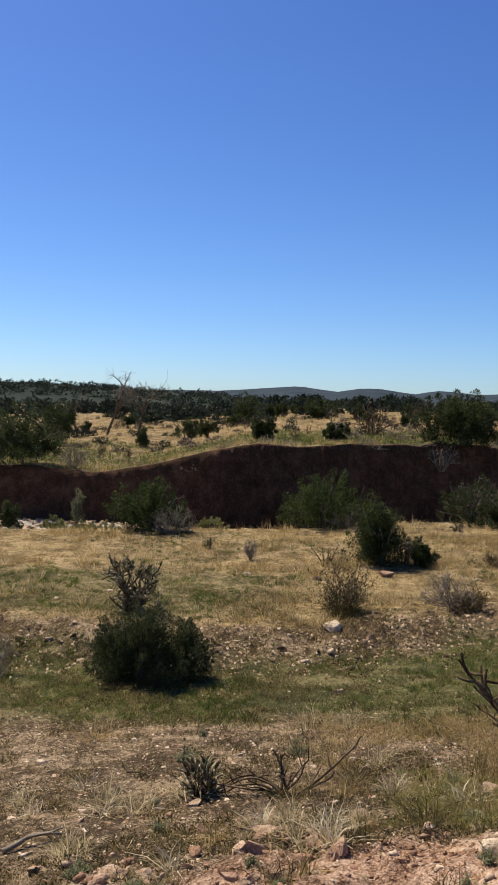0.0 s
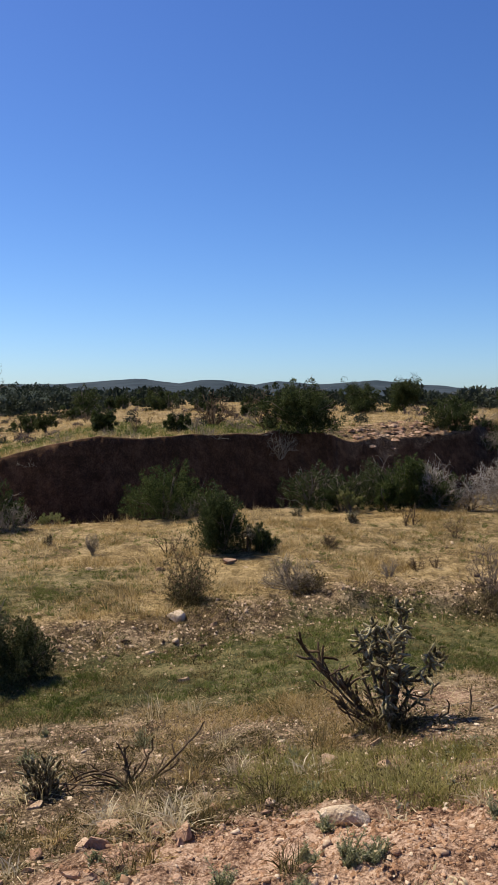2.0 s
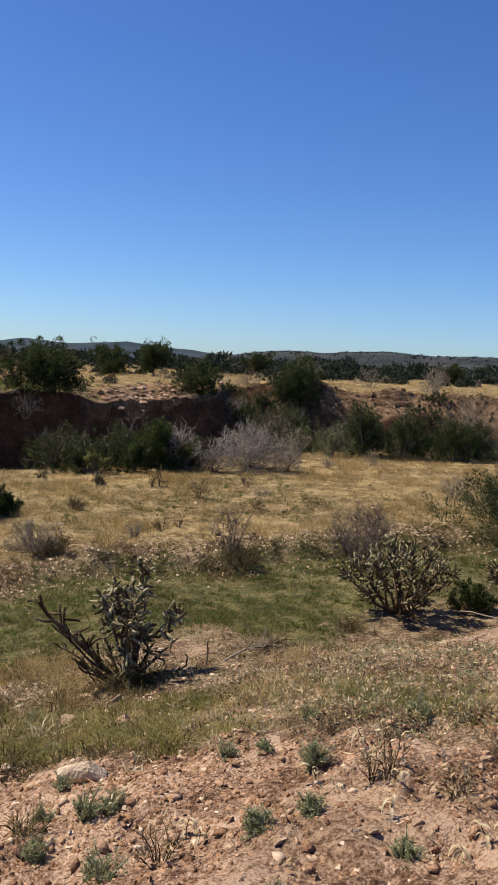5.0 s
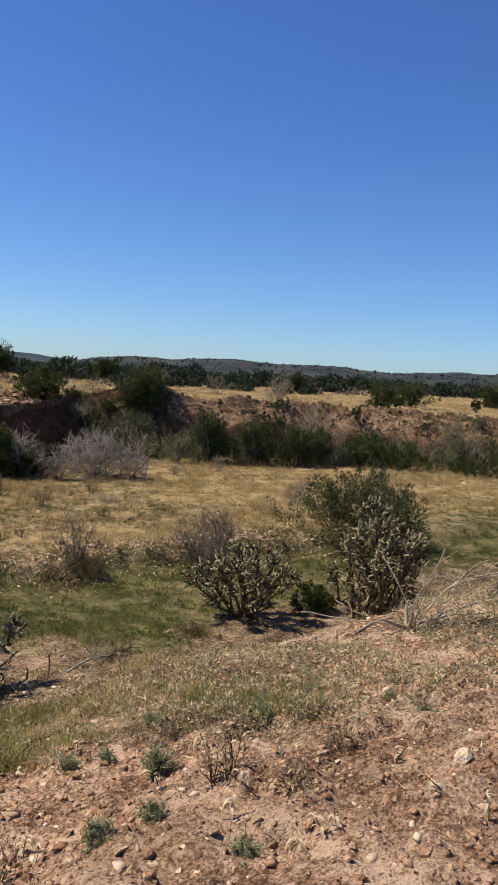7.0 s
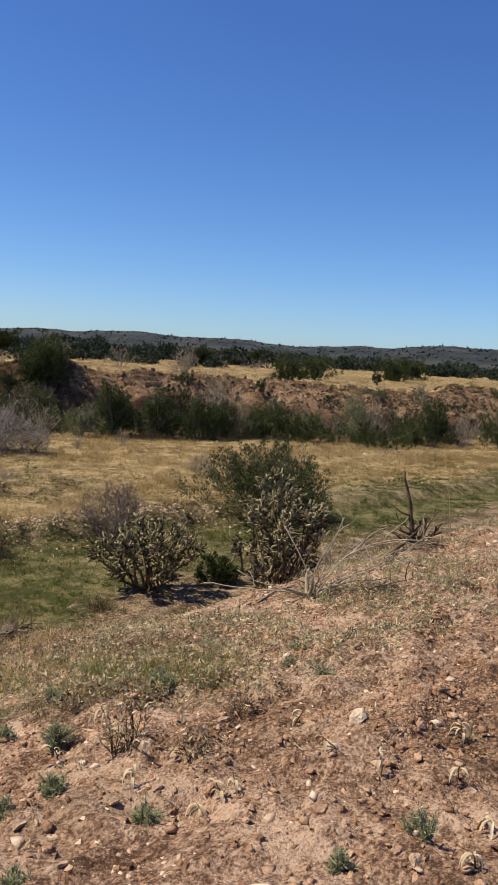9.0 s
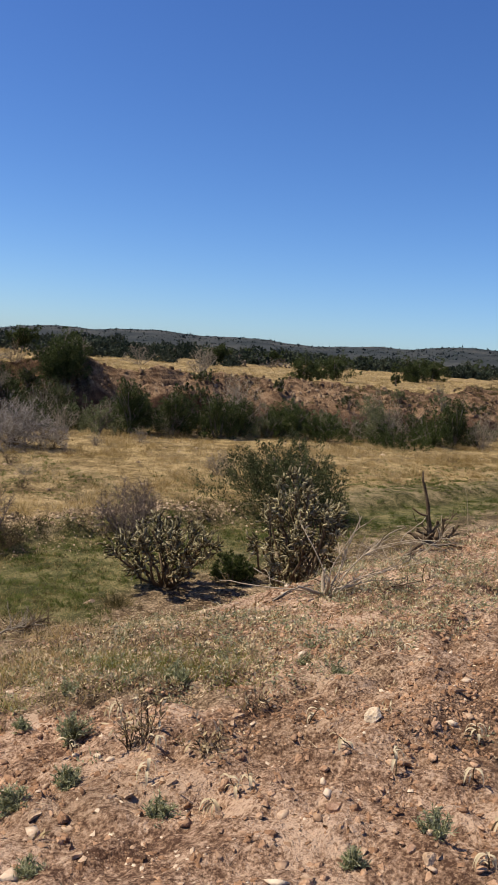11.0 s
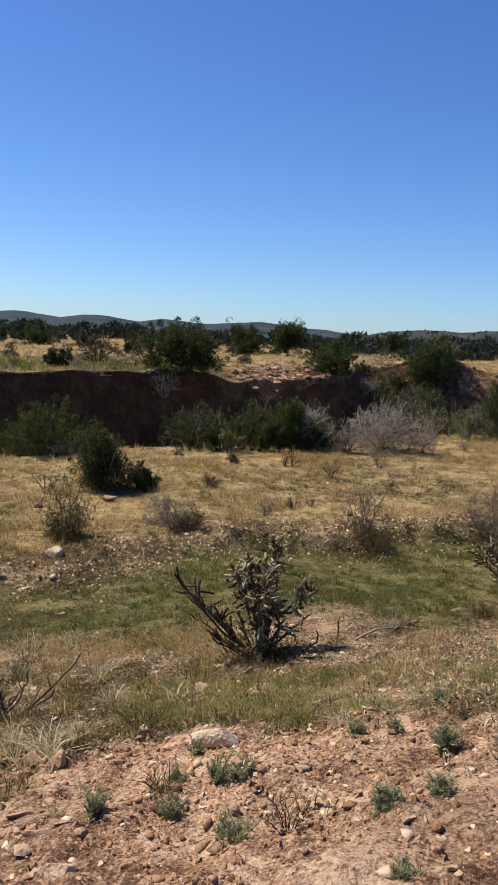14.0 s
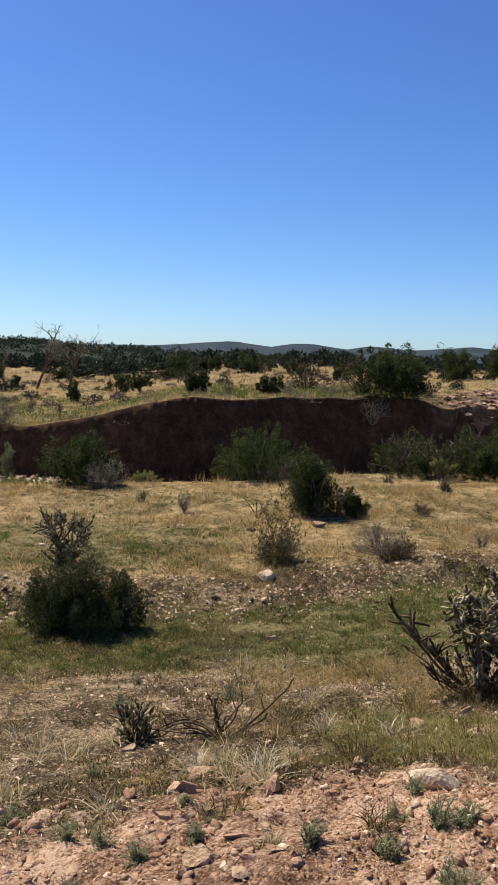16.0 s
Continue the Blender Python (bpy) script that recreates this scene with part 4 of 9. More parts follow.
# aerial haze is mixed into this base colour as a blue cast
M_FARHILL_HAZED = material("hazed_far_hillside", [(0.017, 0.027, 0.034), (0.03, 0.042, 0.05), (0.055, 0.068, 0.078)], 0.95, 0.012, 0, 0.07)


def hills(name, label, r, azs, els, seed, mat, depth=0.35, rough=1.0):
    """A chain of hills round the place at the distance r: crest heights by bearing, falling away before and behind."""
    az = np.arange(-180, 180.01, 0.75)
    rr = np.linspace(-1, 1, 21)
    A, R = np.meshgrid(az, rr)
    crest = r * np.tan(np.radians(np.interp(az, azs, els)))
    crest = crest + rough * r * 0.0008 * vnoise(az * 0.9, 0 * az, seed) + rough * r * 0.0004 * vnoise(az * 2.7, 0 * az, seed + 1)
    prof = (1 - np.abs(rr) ** 1.5)[:, None]
    rad = r * (1 + depth * R)
    z = -3 + (crest[None] + 3) * prof * (1 + 0.18 * vnoise(A * 0.6, R * 3, seed + 2) * (1 - prof))
    v = np.stack([np.sin(np.radians(A)) * rad, np.cos(np.radians(A)) * rad, z + 1.6], -1).reshape(-1, 3)
    n, m = A.shape
    i, j = np.meshgrid(np.arange(n - 1), np.arange(m - 1), indexing="ij")
    f = np.stack([i * m + j, i * m + j + 1, (i + 1) * m + j + 1, (i + 1) * m + j], -1).reshape(-1, 4)
    rng = np.random.default_rng(seed)
    k = 11000
    a, b = rng.uniform(3, 9.4, k), rng.uniform(200, 330, k)
    ia, ib = a.astype(int), b.astype(int)
    fa, fb = (a - ia)[:, None], (b - ib)[:, None]
    g = v.reshape(n, m, 3)
    spots = (g[ia, ib] * (1 - fb) + g[ia, ib + 1] * fb) * (1 - fa) + (g[ia + 1, ib] * (1 - fb) + g[ia + 1, ib + 1] * fb) * fa
    return tagged(mesh_object(name, v, f, mat, smooth=True), label, "hill", "", "structure"), spots


hills("backdrop_far_hills", "wooded hills on the far horizon, tinted blue-grey for haze", 2300,
      [-180, -60, -25, -12, -6, -3, -0.5, 2.3, 4.3, 7.4, 9.1, 12, 15.6, 19, 22.5, 60, 180], [0.8, 0.8, 0.75, 0.85, 1.0, 1.25, 1.42, 1.1, 1.42, 1.05, 1.28, 1.1, 1.36, 1.05, 0.8, 0.6, 0.8], 61, M_FARHILL_HAZED)
M_RIDGE = material("wooded_ridge", [(0.012, 0.018, 0.012), (0.022, 0.03, 0.02), (0.04, 0.05, 0.032)], 0.95, 0.03, 0, 0.25)
ridge_spots = hills("backdrop_low_ridge", "dark low ridge covered with juniper woods", 420,
      [-180, -60, -30, -20, -15, -10, -6, 0, 60, 180], [0.5, 1.0, 1.25, 1.25, 1.1, 0.85, 0.65, 0.35, 0.1, 0.3], 81, M_RIDGE)[1]
hill_spots = hills("backdrop_near_hills", "grey-brown hills speckled with junipers, tinted for haze", 820,
      [-180, -40, 0, 14, 20, 22.5, 25.6, 29, 34, 37, 39.7, 44, 46, 49, 51, 54, 60, 90, 180], [0.6, 0.3, 0.25, 0.25, 0.45, 0.75, 1.2, 1.2, 1.45, 1.25, 1.35, 1.1, 1.15, 1.37, 1.3, 1.7, 1.5, 0.9, 0.6], 71, M_HILL_HAZED)[1]


# ---- grass, herbs and stones nobody could count ----
rng = np.random.default_rng(7)


def near_view(x, y):
    """The wedge of land on the mound's open side."""
    return ((x > -0.42 * y - 1.2) & (x < 1.75 * y + 2.5)).astype(float)


def k_green(x, y):
    return covers(x, y)[1] * near_view(x, y) * (y < 24) * (0.03 + 0.97 * sstep(-0.02, 0.2, 0.5 * vnoise(x * 1.1, y * 1.4, 69) + 0.8 * vnoise(x * 5.0, y * 5.0, 70) + 0.5 * vnoise(x * 8, y * 8, 60)))


def k_dry(x, y):
    c = covers(x, y)
    return c[2] * (1 - c[5]) * near_view(x, y) * (0.04 + 0.96 * sstep(0.0, 0.3, 0.7 * vnoise(x * 0.9, y * 0.9, 51) + 0.9 * vnoise(x * 2.6, y * 2.6, 50)))


def k_mixed(x, y):
    c = covers(x, y)
    left = np.clip(1 - c[0] - c[3] - c[4], 0, 1)
    return left * near_view(x, y) * (0.14 + 0.86 * sstep(-0.1, 0.35, 0.8 * vnoise(x * 1.7, y * 1.7, 52) + vnoise(x * 5.5, y * 5.5, 49)))


def k_weeds(x, y):
    """The belt of withered and green weeds on the flank."""
    q = y - dirt_edge(x)
    belt = sstep(-0.2, 0.4, q) * (1 - sstep(4.9, 5.9, y)) * sstep(1.9, 2.7, x)
    return near_view(x, y) * (0.03 + 0.97 * belt) * (1 - sstep(6, 7.5, y)) * sstep(-0.5, 0.4, vnoise(x * 1.6, y * 1.6, 53))


def k_strip(x, y):
    """The strip of soft green grass at the foot of the dirt slope."""
    q = y - dirt_edge(x) + 0.3 * vnoise(x * 1.1, y * 1.1, 56)
    return near_view(x, y) * sstep(0.0, 0.25, q) * (1 - sstep(1.2, 1.9, q)) * sstep(0.3, 1.1, x) * (1 - sstep(2.6, 3.6, x)) * (0.12 + 0.88 * sstep(-0.45, 0.15, vnoise(x * 1.3, y * 1.3, 54)))


tufts("meadow_grass", "short green grass of the swale", "grass", scatter(rng, 84000, -6, 24, 7.0, 20, k_green), rng, M_GREENGRASS, 0.064, 0.034, 13, 0.0065, 1.5, 0.0, 5.0)
tufts("meadow_herbs", "olive and brown herbs among the green grass", "grass", scatter(rng, 12000, -6, 24, 7.5, 20, k_green), rng, M_OLIVE, 0.055, 0.07, 8, 0.009, 2.4)
tufts("dry_grass", "golden dry grass of the terrace", "grass", scatter(rng, 56000, -12, 40, 11, 27, k_dry), rng, M_DRYGRASS, 0.18, 0.1, 11, 0.009, 1.3, 0.0, 1.9)
tufts("pale_terrace_grass", "bleached grass clumps among the golden grass", "grass", scatter(rng, 16000, -12, 40, 12, 27, lambda x, y: k_dry(x, y) * sstep(0.1, 0.6, vnoise(x * 0.9, y * 0.9, 62) + 0.5 * vnoise(x * 3, y * 3, 63))), rng, M_PALEGRASS, 0.13, 0.11, 9, 0.009, 1.5)
tufts("plateau_grass", "golden dry grass of the plateau", "grass", scatter(rng, 27000, -22, 60, 24, 75, lambda x, y: k_dry(x, y) * (y > cliff_y(x))), rng, M_DRYGRASS, 0.15, 0.2, 8, 0.02, 0.9)
tufts("plateau_green_grass", "greener grass near the rim of the bank", "grass", scatter(rng, 26000, -16, 12, 24, 48, lambda x, y: covers(x, y)[1] * (y > cliff_y(x))), rng, M_GREENGRASS, 0.11, 0.14, 8, 0.016, 0.9)
tufts("stony_ground_herbs", "low brown and olive herbs on stony ground", "herbs", scatter(rng, 45000, -4.5, 13, 3.8, 14, lambda x, y: k_mixed(x, y) * (1 - 0.65 * sstep(1.0, 2.6, x))), rng, M_OLIVE, 0.05, 0.06, 10, 0.008, 2.6)
leafy("stony_ground_clumps", "brown and olive herb clumps on stony ground", "herbs", scatter(rng, 8000, -4.5, 6, 3.9, 10, lambda x, y: k_mixed(x, y) * (1 - 0.5 * sstep(1.0, 2.6, x))), rng, M_OLIVE, 0.055, 0.085, 20, 0.02, 0.4)
tufts("stony_ground_green_herbs", "low green herbs on stony ground", "herbs", scatter(rng, 16000, -4.5, 13, 3.8, 14, lambda x, y: k_mixed(x, y) * sstep(-0.1, 0.5, vnoise(x * 0.9, y * 0.9, 57))), rng, M_GREENGRASS, 0.04, 0.06, 8, 0.007, 2.6)
tufts("stony_ground_dry_grass", "sparse dry grass on stony ground", "grass", scatter(rng, 14000, -4.5, 13, 3.6, 14, k_mixed), rng, M_DRYGRASS, 0.07, 0.05, 8, 0.004, 1.1)
tufts("soft_green_grass", "soft green grass at the foot of the dirt slope", "grass", scatter(rng, 26000, -0.5, 5, 3.0, 7.5, k_strip), rng, M_SOFTGRASS, 0.066, 0.045, 9, 0.0035, 0.8, 0.2)
tufts("straw_patches", "golden straw beside the soft green grass", "grass", scatter(rng, 6500, -2.5, 3.4, 4.4, 8.2, lambda x, y: near_view(x, y) * (1 - covers(x, y)[0]) * sstep(-0.6, 0.6, x) * sstep(0.0, 0.4, vnoise(x * 1.2 + 5, y * 1.2, 71))), rng, M_DRYGRASS, 0.09, 0.06, 9, 0.0045, 1.6, 0.2)
leafy("pale_weeds", "withered pale leafy weeds on the slope", "weeds", scatter(rng, 9500, 0, 9, 2, 8, k_weeds), rng, M_PALEWEED, 0.06, 0.05, 10, 0.032, 0.33)
leafy("slope_weeds", "grey-green leafy weeds on the slope", "weeds", scatter(rng, 5200, 0, 9, 2, 8, k_weeds), rng, M_WEED, 0.06, 0.055, 16, 0.024, 0.42)
leafy("swale_herbs", "broad-leaved herbs at the lip of the gravel bank", "herbs", scatter(rng, 4500, -6, 11, 9.3, 14.5, lambda x, y: near_view(x, y) * np.exp(-((y - bank_low(x) - 0.3) / 0.8) ** 2) * sstep(0.0, 0.4, vnoise(x * 1.8, y * 1.8, 65))), rng, M_OLIVE, 0.09, 0.08, 16, 0.035, 0.45)


def litter(name, label, xy, rng, mat, length, width):
    """Straw, twigs and leaf litter lying on the soil."""
    n = len(xy)
    z = height(xy[:, 0], xy[:, 1]) + 0.006
    a = rng.uniform(0, 6.283, n)
    way = unit(np.stack([np.cos(a), np.sin(a), rng.normal(0.05, 0.22, n)], 1))
    L = length * (0.3 + rng.random(n) ** 2 * 1.6)
    v, f = blades(rng, np.column_stack([xy, z]), way, L, width * rng.uniform(0.6, 1.5, n))
    return tagged(mesh_object(name, v, f, mat), label, "litter", "", "stuff")


litter("swale_litter", "bleached straw and sticks on open ground", scatter(rng, 26000, 0.5, 9, 5, 10, lambda x, y: near_view(x, y) * (1 - covers(x, y)[1]) * sstep(-0.3, 0.4, vnoise(x * 1.4, y * 1.4, 66))), rng, M_PALEGRASS, 0.07, 0.006)
litter("straw_litter", "pale straw and dark twig litter on the ground", scatter(rng, 30000, -4, 9, 1.6, 9, lambda x, y: near_view(x, y) * (0.2 + 0.8 * sstep(-0.4, 0.5, vnoise(x * 1.1, y * 1.1, 58))) * (1 - 0.8 * covers(x, y)[0])), rng, M_STRAW, 0.045, 0.005)


def k_stones(x, y):
    c = covers(x, y)
    bank = np.exp(-((y - bank_low(x) - 0.7) / 0.75) ** 2) * (x < 10) * (x > -6)
    return near_view(x, y) * np.clip(c[0] * 0.75 + 0.5 * np.clip(1 - c[0] - c[1] - c[2], 0, 1) + bank + 0.05, 0, 1)


gravel("slope_gravel", "small pale and reddish stones on the dirt", "stones", scatter(rng, 24000, -3.5, 8, 1.8, 9, lambda x, y: k_stones(x, y)), rng, M_GRAVEL, 0.016, 0.5, 5)
lumps("slope_stones", "fist-sized stones on the dirt", "stones", scatter(rng, 3000, -3.5, 8, 1.4, 8.5, k_stones), rng, M_GRAVEL, 0.034, 3.6)
def k_clods(x, y):
    """Crumbly patches of the dirt slope, more broken towards the mound's top."""
    crumb = sstep(-0.35, 0.45, vnoise(x * 1.3, y * 1.3, 55) + 0.7 * vnoise(x * 3.3, y * 3.3, 64))
    return near_view(x, y) * covers(x, y)[0] * (0.12 + 0.25 * sstep(1.2, 2.4, x) + (0.88 - 0.25 * sstep(1.2, 2.4, x)) * crumb)


gravel("dirt_crumbs", "small reddish crumbs of dirt", "clods", scatter(rng, 46000, -2, 7.5, 1.3, 6.2, k_clods), rng, M_CLOD, 0.02, 0.8, 3.5)
lumps("dirt_clods", "loose reddish clods of dirt", "clods", scatter(rng, 27000, -2, 7.5, 1.3, 6.0, k_clods), rng, M_CLOD, 0.0165, 3.4)
lumps("dirt_lumps", "fist-sized crumbling lumps of red dirt", "clods", scatter(rng, 3400, 0.4, 5.2, 1.2, 4.4, lambda x, y: k_clods(x, y) * (0.25 + 0.75 * sstep(0.8, 2.0, x))), rng, M_CLOD, 0.027, 2.6)
gravel("stony_gravel", "small pale stones among the low herbs", "stones", scatter(rng, 6500, -4, 4, 4.3, 9.5, lambda x, y: near_view(x, y) * (1 - covers(x, y)[0]) * (1 - 0.8 * covers(x, y)[1])), rng, M_GRAVEL, 0.019, 0.7, 3.5)
lumps("foot_rubble", "loose stones at the foot of the dirt slope", "stones", scatter(rng, 650, -1.6, 0.9, 2.9, 4.7, lambda x, y: near_view(x, y) * 0.7), rng, M_REDROCK, 0.042, 3)
gravel("bank_stones", "pale rubble on the low gravel bank", "stones", scatter(rng, 52000, -6, 11, 9.5, 15, lambda x, y: near_view(x, y) * np.exp(-((y - bank_low(x) - 0.55) / 0.85) ** 2)), rng, M_BANKGRAVEL, 0.0249, 0.9, 2.6)
lumps("bank_cobbles", "pale cobbles along the low gravel bank", "stones", scatter(rng, 2600, -6, 11, 9.5, 15, lambda x, y: near_view(x, y) * np.exp(-((y - bank_low(x) - 0.6) / 0.5) ** 2)), rng, M_BANKGRAVEL, 0.058, 2.4)
gravel("terrace_stones", "pale stones scattered in the dry grass", "stones", scatter(rng, 900, -8, 24, 12, 24, lambda x, y: near_view(x, y)), rng, M_BANKGRAVEL, 0.05, tail=3)
gravel("wash_gravel", "pale cobbles of the wash bed", "stones", scatter(rng, 6000, -16, 2, 17, 25.5, lambda x, y: covers(x, y)[4]), rng, M_ROCK, 0.1, tail=2)
gravel("bank_rubble", "reddish rock rubble on the eroded bank", "stones", scatter(rng, 11000, 8, 42, 24, 37, lambda x, y: ((y - cliff_y(x) > -bank_run(x) * 0.7) & (y - cliff_y(x) < 0.5) & (x > 17)).astype(float)), rng, M_BANKROCK, 0.12, 0.85, tail=3.0)
tufts("bank_grass", "tufts of dry and olive grass on the rubble slope", "grass", scatter(rng, 38000, 15, 44, 26, 37, lambda x, y: ((y - cliff_y(x) > -bank_run(x) * 0.7) & (y < cliff_y(x) + 0.5)) * sstep(-0.1, 0.5, vnoise(x * 0.6, y * 0.6, 67) + 0.6 * vnoise(x * 2, y * 2, 68))), rng, M_OLIVE, 0.13, 0.12, 8, 0.014, 1.4)
gravel("rim_rubble", "pale broken rock along the rim of the bank", "stones", scatter(rng, 5000, 6, 13.8, 26, 36, lambda x, y: (y - cliff_y(x) > -0.2) * covers(x, y)[5]), rng, M_REDROCK, 0.15, 0.3, tail=3.5)


# ---- distant woods ----
def clumps(name, label, xyz, rng, size, mat, per=26, flat=0.8, fine=0.24):
    """Junipers too far to tell apart, each a ragged clump of leaf masses."""
    n = len(xyz)
    s = size * rng.uniform(0.35, 1.0, n) * rng.uniform(0.9, 1.7, n)
    off = unit(rng.normal(0, 1, (n, per, 3))) * rng.random((n, per, 1)) ** 0.4
    off[..., 2] = np.abs(off[..., 2]) * flat * 1.25
    c = (xyz[:, None] + off * (s / 2)[:, None, None]).reshape(-1, 3)
    way = unit(off.reshape(-1, 3) * 0.8 + np.array([0, 0, 0.1]) + rng.normal(0, 0.8, (n * per, 3)))
    ss = np.repeat(s, per)
    v, f = blades(rng, c, way, ss * fine, ss * fine * 0.8)
    return tagged(mesh_object(name, v, f, mat), label, "trees", "", "stuff")


def ring(rng, n, r0, r1, a0, a1):
    r = np.sqrt(rng.uniform(r0 ** 2, r1 ** 2, n))
    a = np.radians(rng.uniform(a0, a1, n))
    x, y = np.sin(a) * r, np.cos(a) * r
    return np.column_stack([x, y, height(x, y, False)])


# juniper green shifted to blue-grey: the haze over the hills is in the colour
M_HILLWOODS_HAZED = material("hazed_hillside_junipers", [(0.018, 0.026, 0.025), (0.03, 0.04, 0.038), (0.048, 0.06, 0.057)], 0.9, 0.05, 0, 0.6, 0.6)
clumps("plateau_woods", "scattered dark junipers across the plateau", ring(rng, 210, 66, 130, -24, 30), rng, 2.4, M_FARWOODS, 260, 0.8, 0.125)
clumps("plateau_brush", "low dark brush dotted over the plateau grass", ring(rng, 260, 29, 72, -24, 19), rng, 0.5, M_PURPLEWOOD, 120, 0.7, 0.11)
clumps("plateau_low_junipers", "knee-high junipers dotted over the plateau grass", ring(rng, 130, 33, 75, -24, 17), rng, 0.75, M_FARWOODS, 200, 0.8, 0.1)
clumps("plateau_woods_right", "scattered dark junipers beyond the grassy slope", ring(rng, 160, 85, 150, 30, 62), rng, 2.4, M_FARWOODS, 260, 0.8, 0.125)
clumps("middle_woods", "dark junipers crowding the plateau below the hills", ring(rng, 120, 64, 100, 17, 41), rng, 2.1, M_FARWOODS, 260, 0.8, 0.125)
clumps("middle_brush", "grey-brown brush between the junipers", ring(rng, 90, 70, 110, 19, 46), rng, 1.5, M_BARK, 120, 0.7, 0.12)
clumps("distant_woods", "dark juniper woods towards the hills", ring(rng, 2600, 120, 620, -28, 64), rng, 2.9, M_FARWOODS, 34, 0.8, 0.19)
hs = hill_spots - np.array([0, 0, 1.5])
clumps("hill_junipers", "dark junipers dotted over the hillsides", hs, rng, 3.4, M_HILLWOODS_HAZED, 7, 0.6, 0.45)
rs = ridge_spots[:3200] - np.array([0, 0, 0.5])
rs = rs[rs[:, 0] < 30]
clumps("ridge_junipers", "juniper woods on the low ridge", rs, rng, 4.2, M_FARWOODS, 26, 0.8, 0.2)


# ---- things ----
def snag(name, label, x, y, h, seed, mat, thick=0.026, side=6):
    """An upright broken dead stem with stubs and roots."""
    rng = np.random.default_rng(seed)
    root = thing(name, x, y, label, "dead tree", "", 0.05)
    t, g = Tubes(), Tubes()
    p, d = wander(rng, (0, 0, 0), (-0.12, 0.05, 1), h + 0.05, 9, 0.1, 0.12)
    t.add(p, np.linspace(thick * 1.2, thick * 0.4, len(p)), 7, 0.2, rng)
    for k in range(side):
        i = rng.integers(1, 6)
        a = rng.uniform(0, 6.28)
        if k == 0:
            i, a = 4, 2.4
        q, _ = wander(rng, p[i], (math.cos(a), math.sin(a), 0.6 if k == 0 else 0.25), h * rng.uniform(0.15, 0.4), 5, 0.2)
        g = Tubes()
        g.add(q, np.linspace(thick * 0.6, thick * 0.25, 6), 5, 0.1, rng)
        g.build("stub", mat, root)
    t.build("stem", mat, root)
    if thick > 0.02:
        for k in range(9):
            a = k * 0.7 + rng.uniform(-0.3, 0.3)
            q, _ = wander(rng, (0.02 * math.cos(a), 0.02 * math.sin(a), 0.02 + 0.05 * rng.random()), (math.cos(a), math.sin(a), rng.uniform(-0.1, 0.8)), h * rng.uniform(0.2, 0.42), 5, 0.22)
            g = Tubes()
            g.add(q, np.linspace(thick * rng.uniform(0.9, 1.5), thick * 0.45, 6), 6, 0.25, rng)
            g.build("root", mat, root, "broken gnarled root")
    return root


def dead_tree(name, label, x, y, h, w, seed, lean=0.0, thick=0.06):
    """A leafless tree: one crooked trunk, limbs forking from its upper half, sprays of bare twigs."""
    rng = np.random.default_rng(seed)
    root = thing(name, x, y, label, "tree", "dead trees on the plateau", 0.05)
    t = Tubes()
    p, d = wander(rng, (0, 0, 0), (lean, 0.05, 1), h * 0.62, 8, 0.12, 0.08)
    t.add(p, np.linspace(thick, thick * 0.45, len(p)), 6, 0.08, rng)
    t.build("trunk", M_DARKWOOD, root, "", True)
    for k in range(8):
        i = rng.integers(3, 9)
        a = k * 2.4 + rng.uniform(-0.4, 0.4)
        q, dq = wander(rng, p[i], (math.cos(a) * 0.75, math.sin(a) * 0.75, rng.uniform(0.5, 1.3)), max(0.3, min(w * 0.62, (h - p[i][2]) * 0.95)), 6, 0.2, 0.05)
        q[:, 2] = np.minimum(q[:, 2], h)
        g, tw = Tubes(), Tubes()
        g.add(q, np.linspace(thick * 0.42, thick * 0.16, 7), 4)
        limb = g.build("limb", M_DARKWOOD, root)
        for _ in range(9):
            j = rng.integers(2, 7)
            u, du = wander(rng, q[j], unit(dq + rng.normal(0, 0.7, 3)), w * rng.uniform(0.14, 0.3), 3, 0.25)
            tw.add(u, np.linspace(thick * 0.14, thick * 0.07, 4), 3)
            for _ in range(2):
                u2, _d = wander(rng, u[rng.integers(1, 4)], unit(du + rng.normal(0, 0.7, 3)), w * rng.uniform(0.06, 0.16), 2, 0.2)
                tw.add(u2, np.linspace(thick * 0.09, thick * 0.05, 3), 3)
        tagged(tw.build("twig_spray", M_GREYWOOD, limb, "fine bare grey twigs"), kind="stuff")
    return root


# ---- plateau beyond the wash ----
woody("juniper_tree", "dark juniper tree at the rim of the wash bank", "tree", -8.87, 25.56, 1.89, 2.53, 101, M_DARKJUN, sprays=1400, leaf=0.11, dead=0.1, group="junipers on the plateau")
woody("juniper_tree", "dark green juniper tree on the golden grass plateau", "tree", -12.47, 30.61, 2.18, 3.21, 102, M_DARKJUN, sprays=900, leaf=0.12, dead=0.1, group="junipers on the plateau")
woody("juniper_tree", "thin-crowned juniper with bare limbs on the plateau", "tree", -10.39, 34.52, 1.99, 1.75, 103, M_DARKJUN, sprays=500, leaf=0.12, dead=0.2, group="junipers on the plateau")
woody("juniper_tree", "small round juniper on the dry grass", "tree", -6.95, 35.91, 0.91, 0.86, 104, M_DARKJUN, sprays=450, leaf=0.09, dead=0.05, group="junipers on the plateau")
woody("juniper_tree", "small juniper beside another on the dry grass", "tree", -6.60, 45.53, 1.22, 1.98, 105, M_DARKJUN, sprays=650, leaf=0.1, dead=0.05, group="junipers on the plateau")
woody("juniper_tree", "small dense juniper beside another on the dry grass", "tree", -4.95, 42.14, 1.07, 1.18, 106, M_DARKJUN, sprays=450, leaf=0.1, dead=0.05, group="junipers on the plateau")
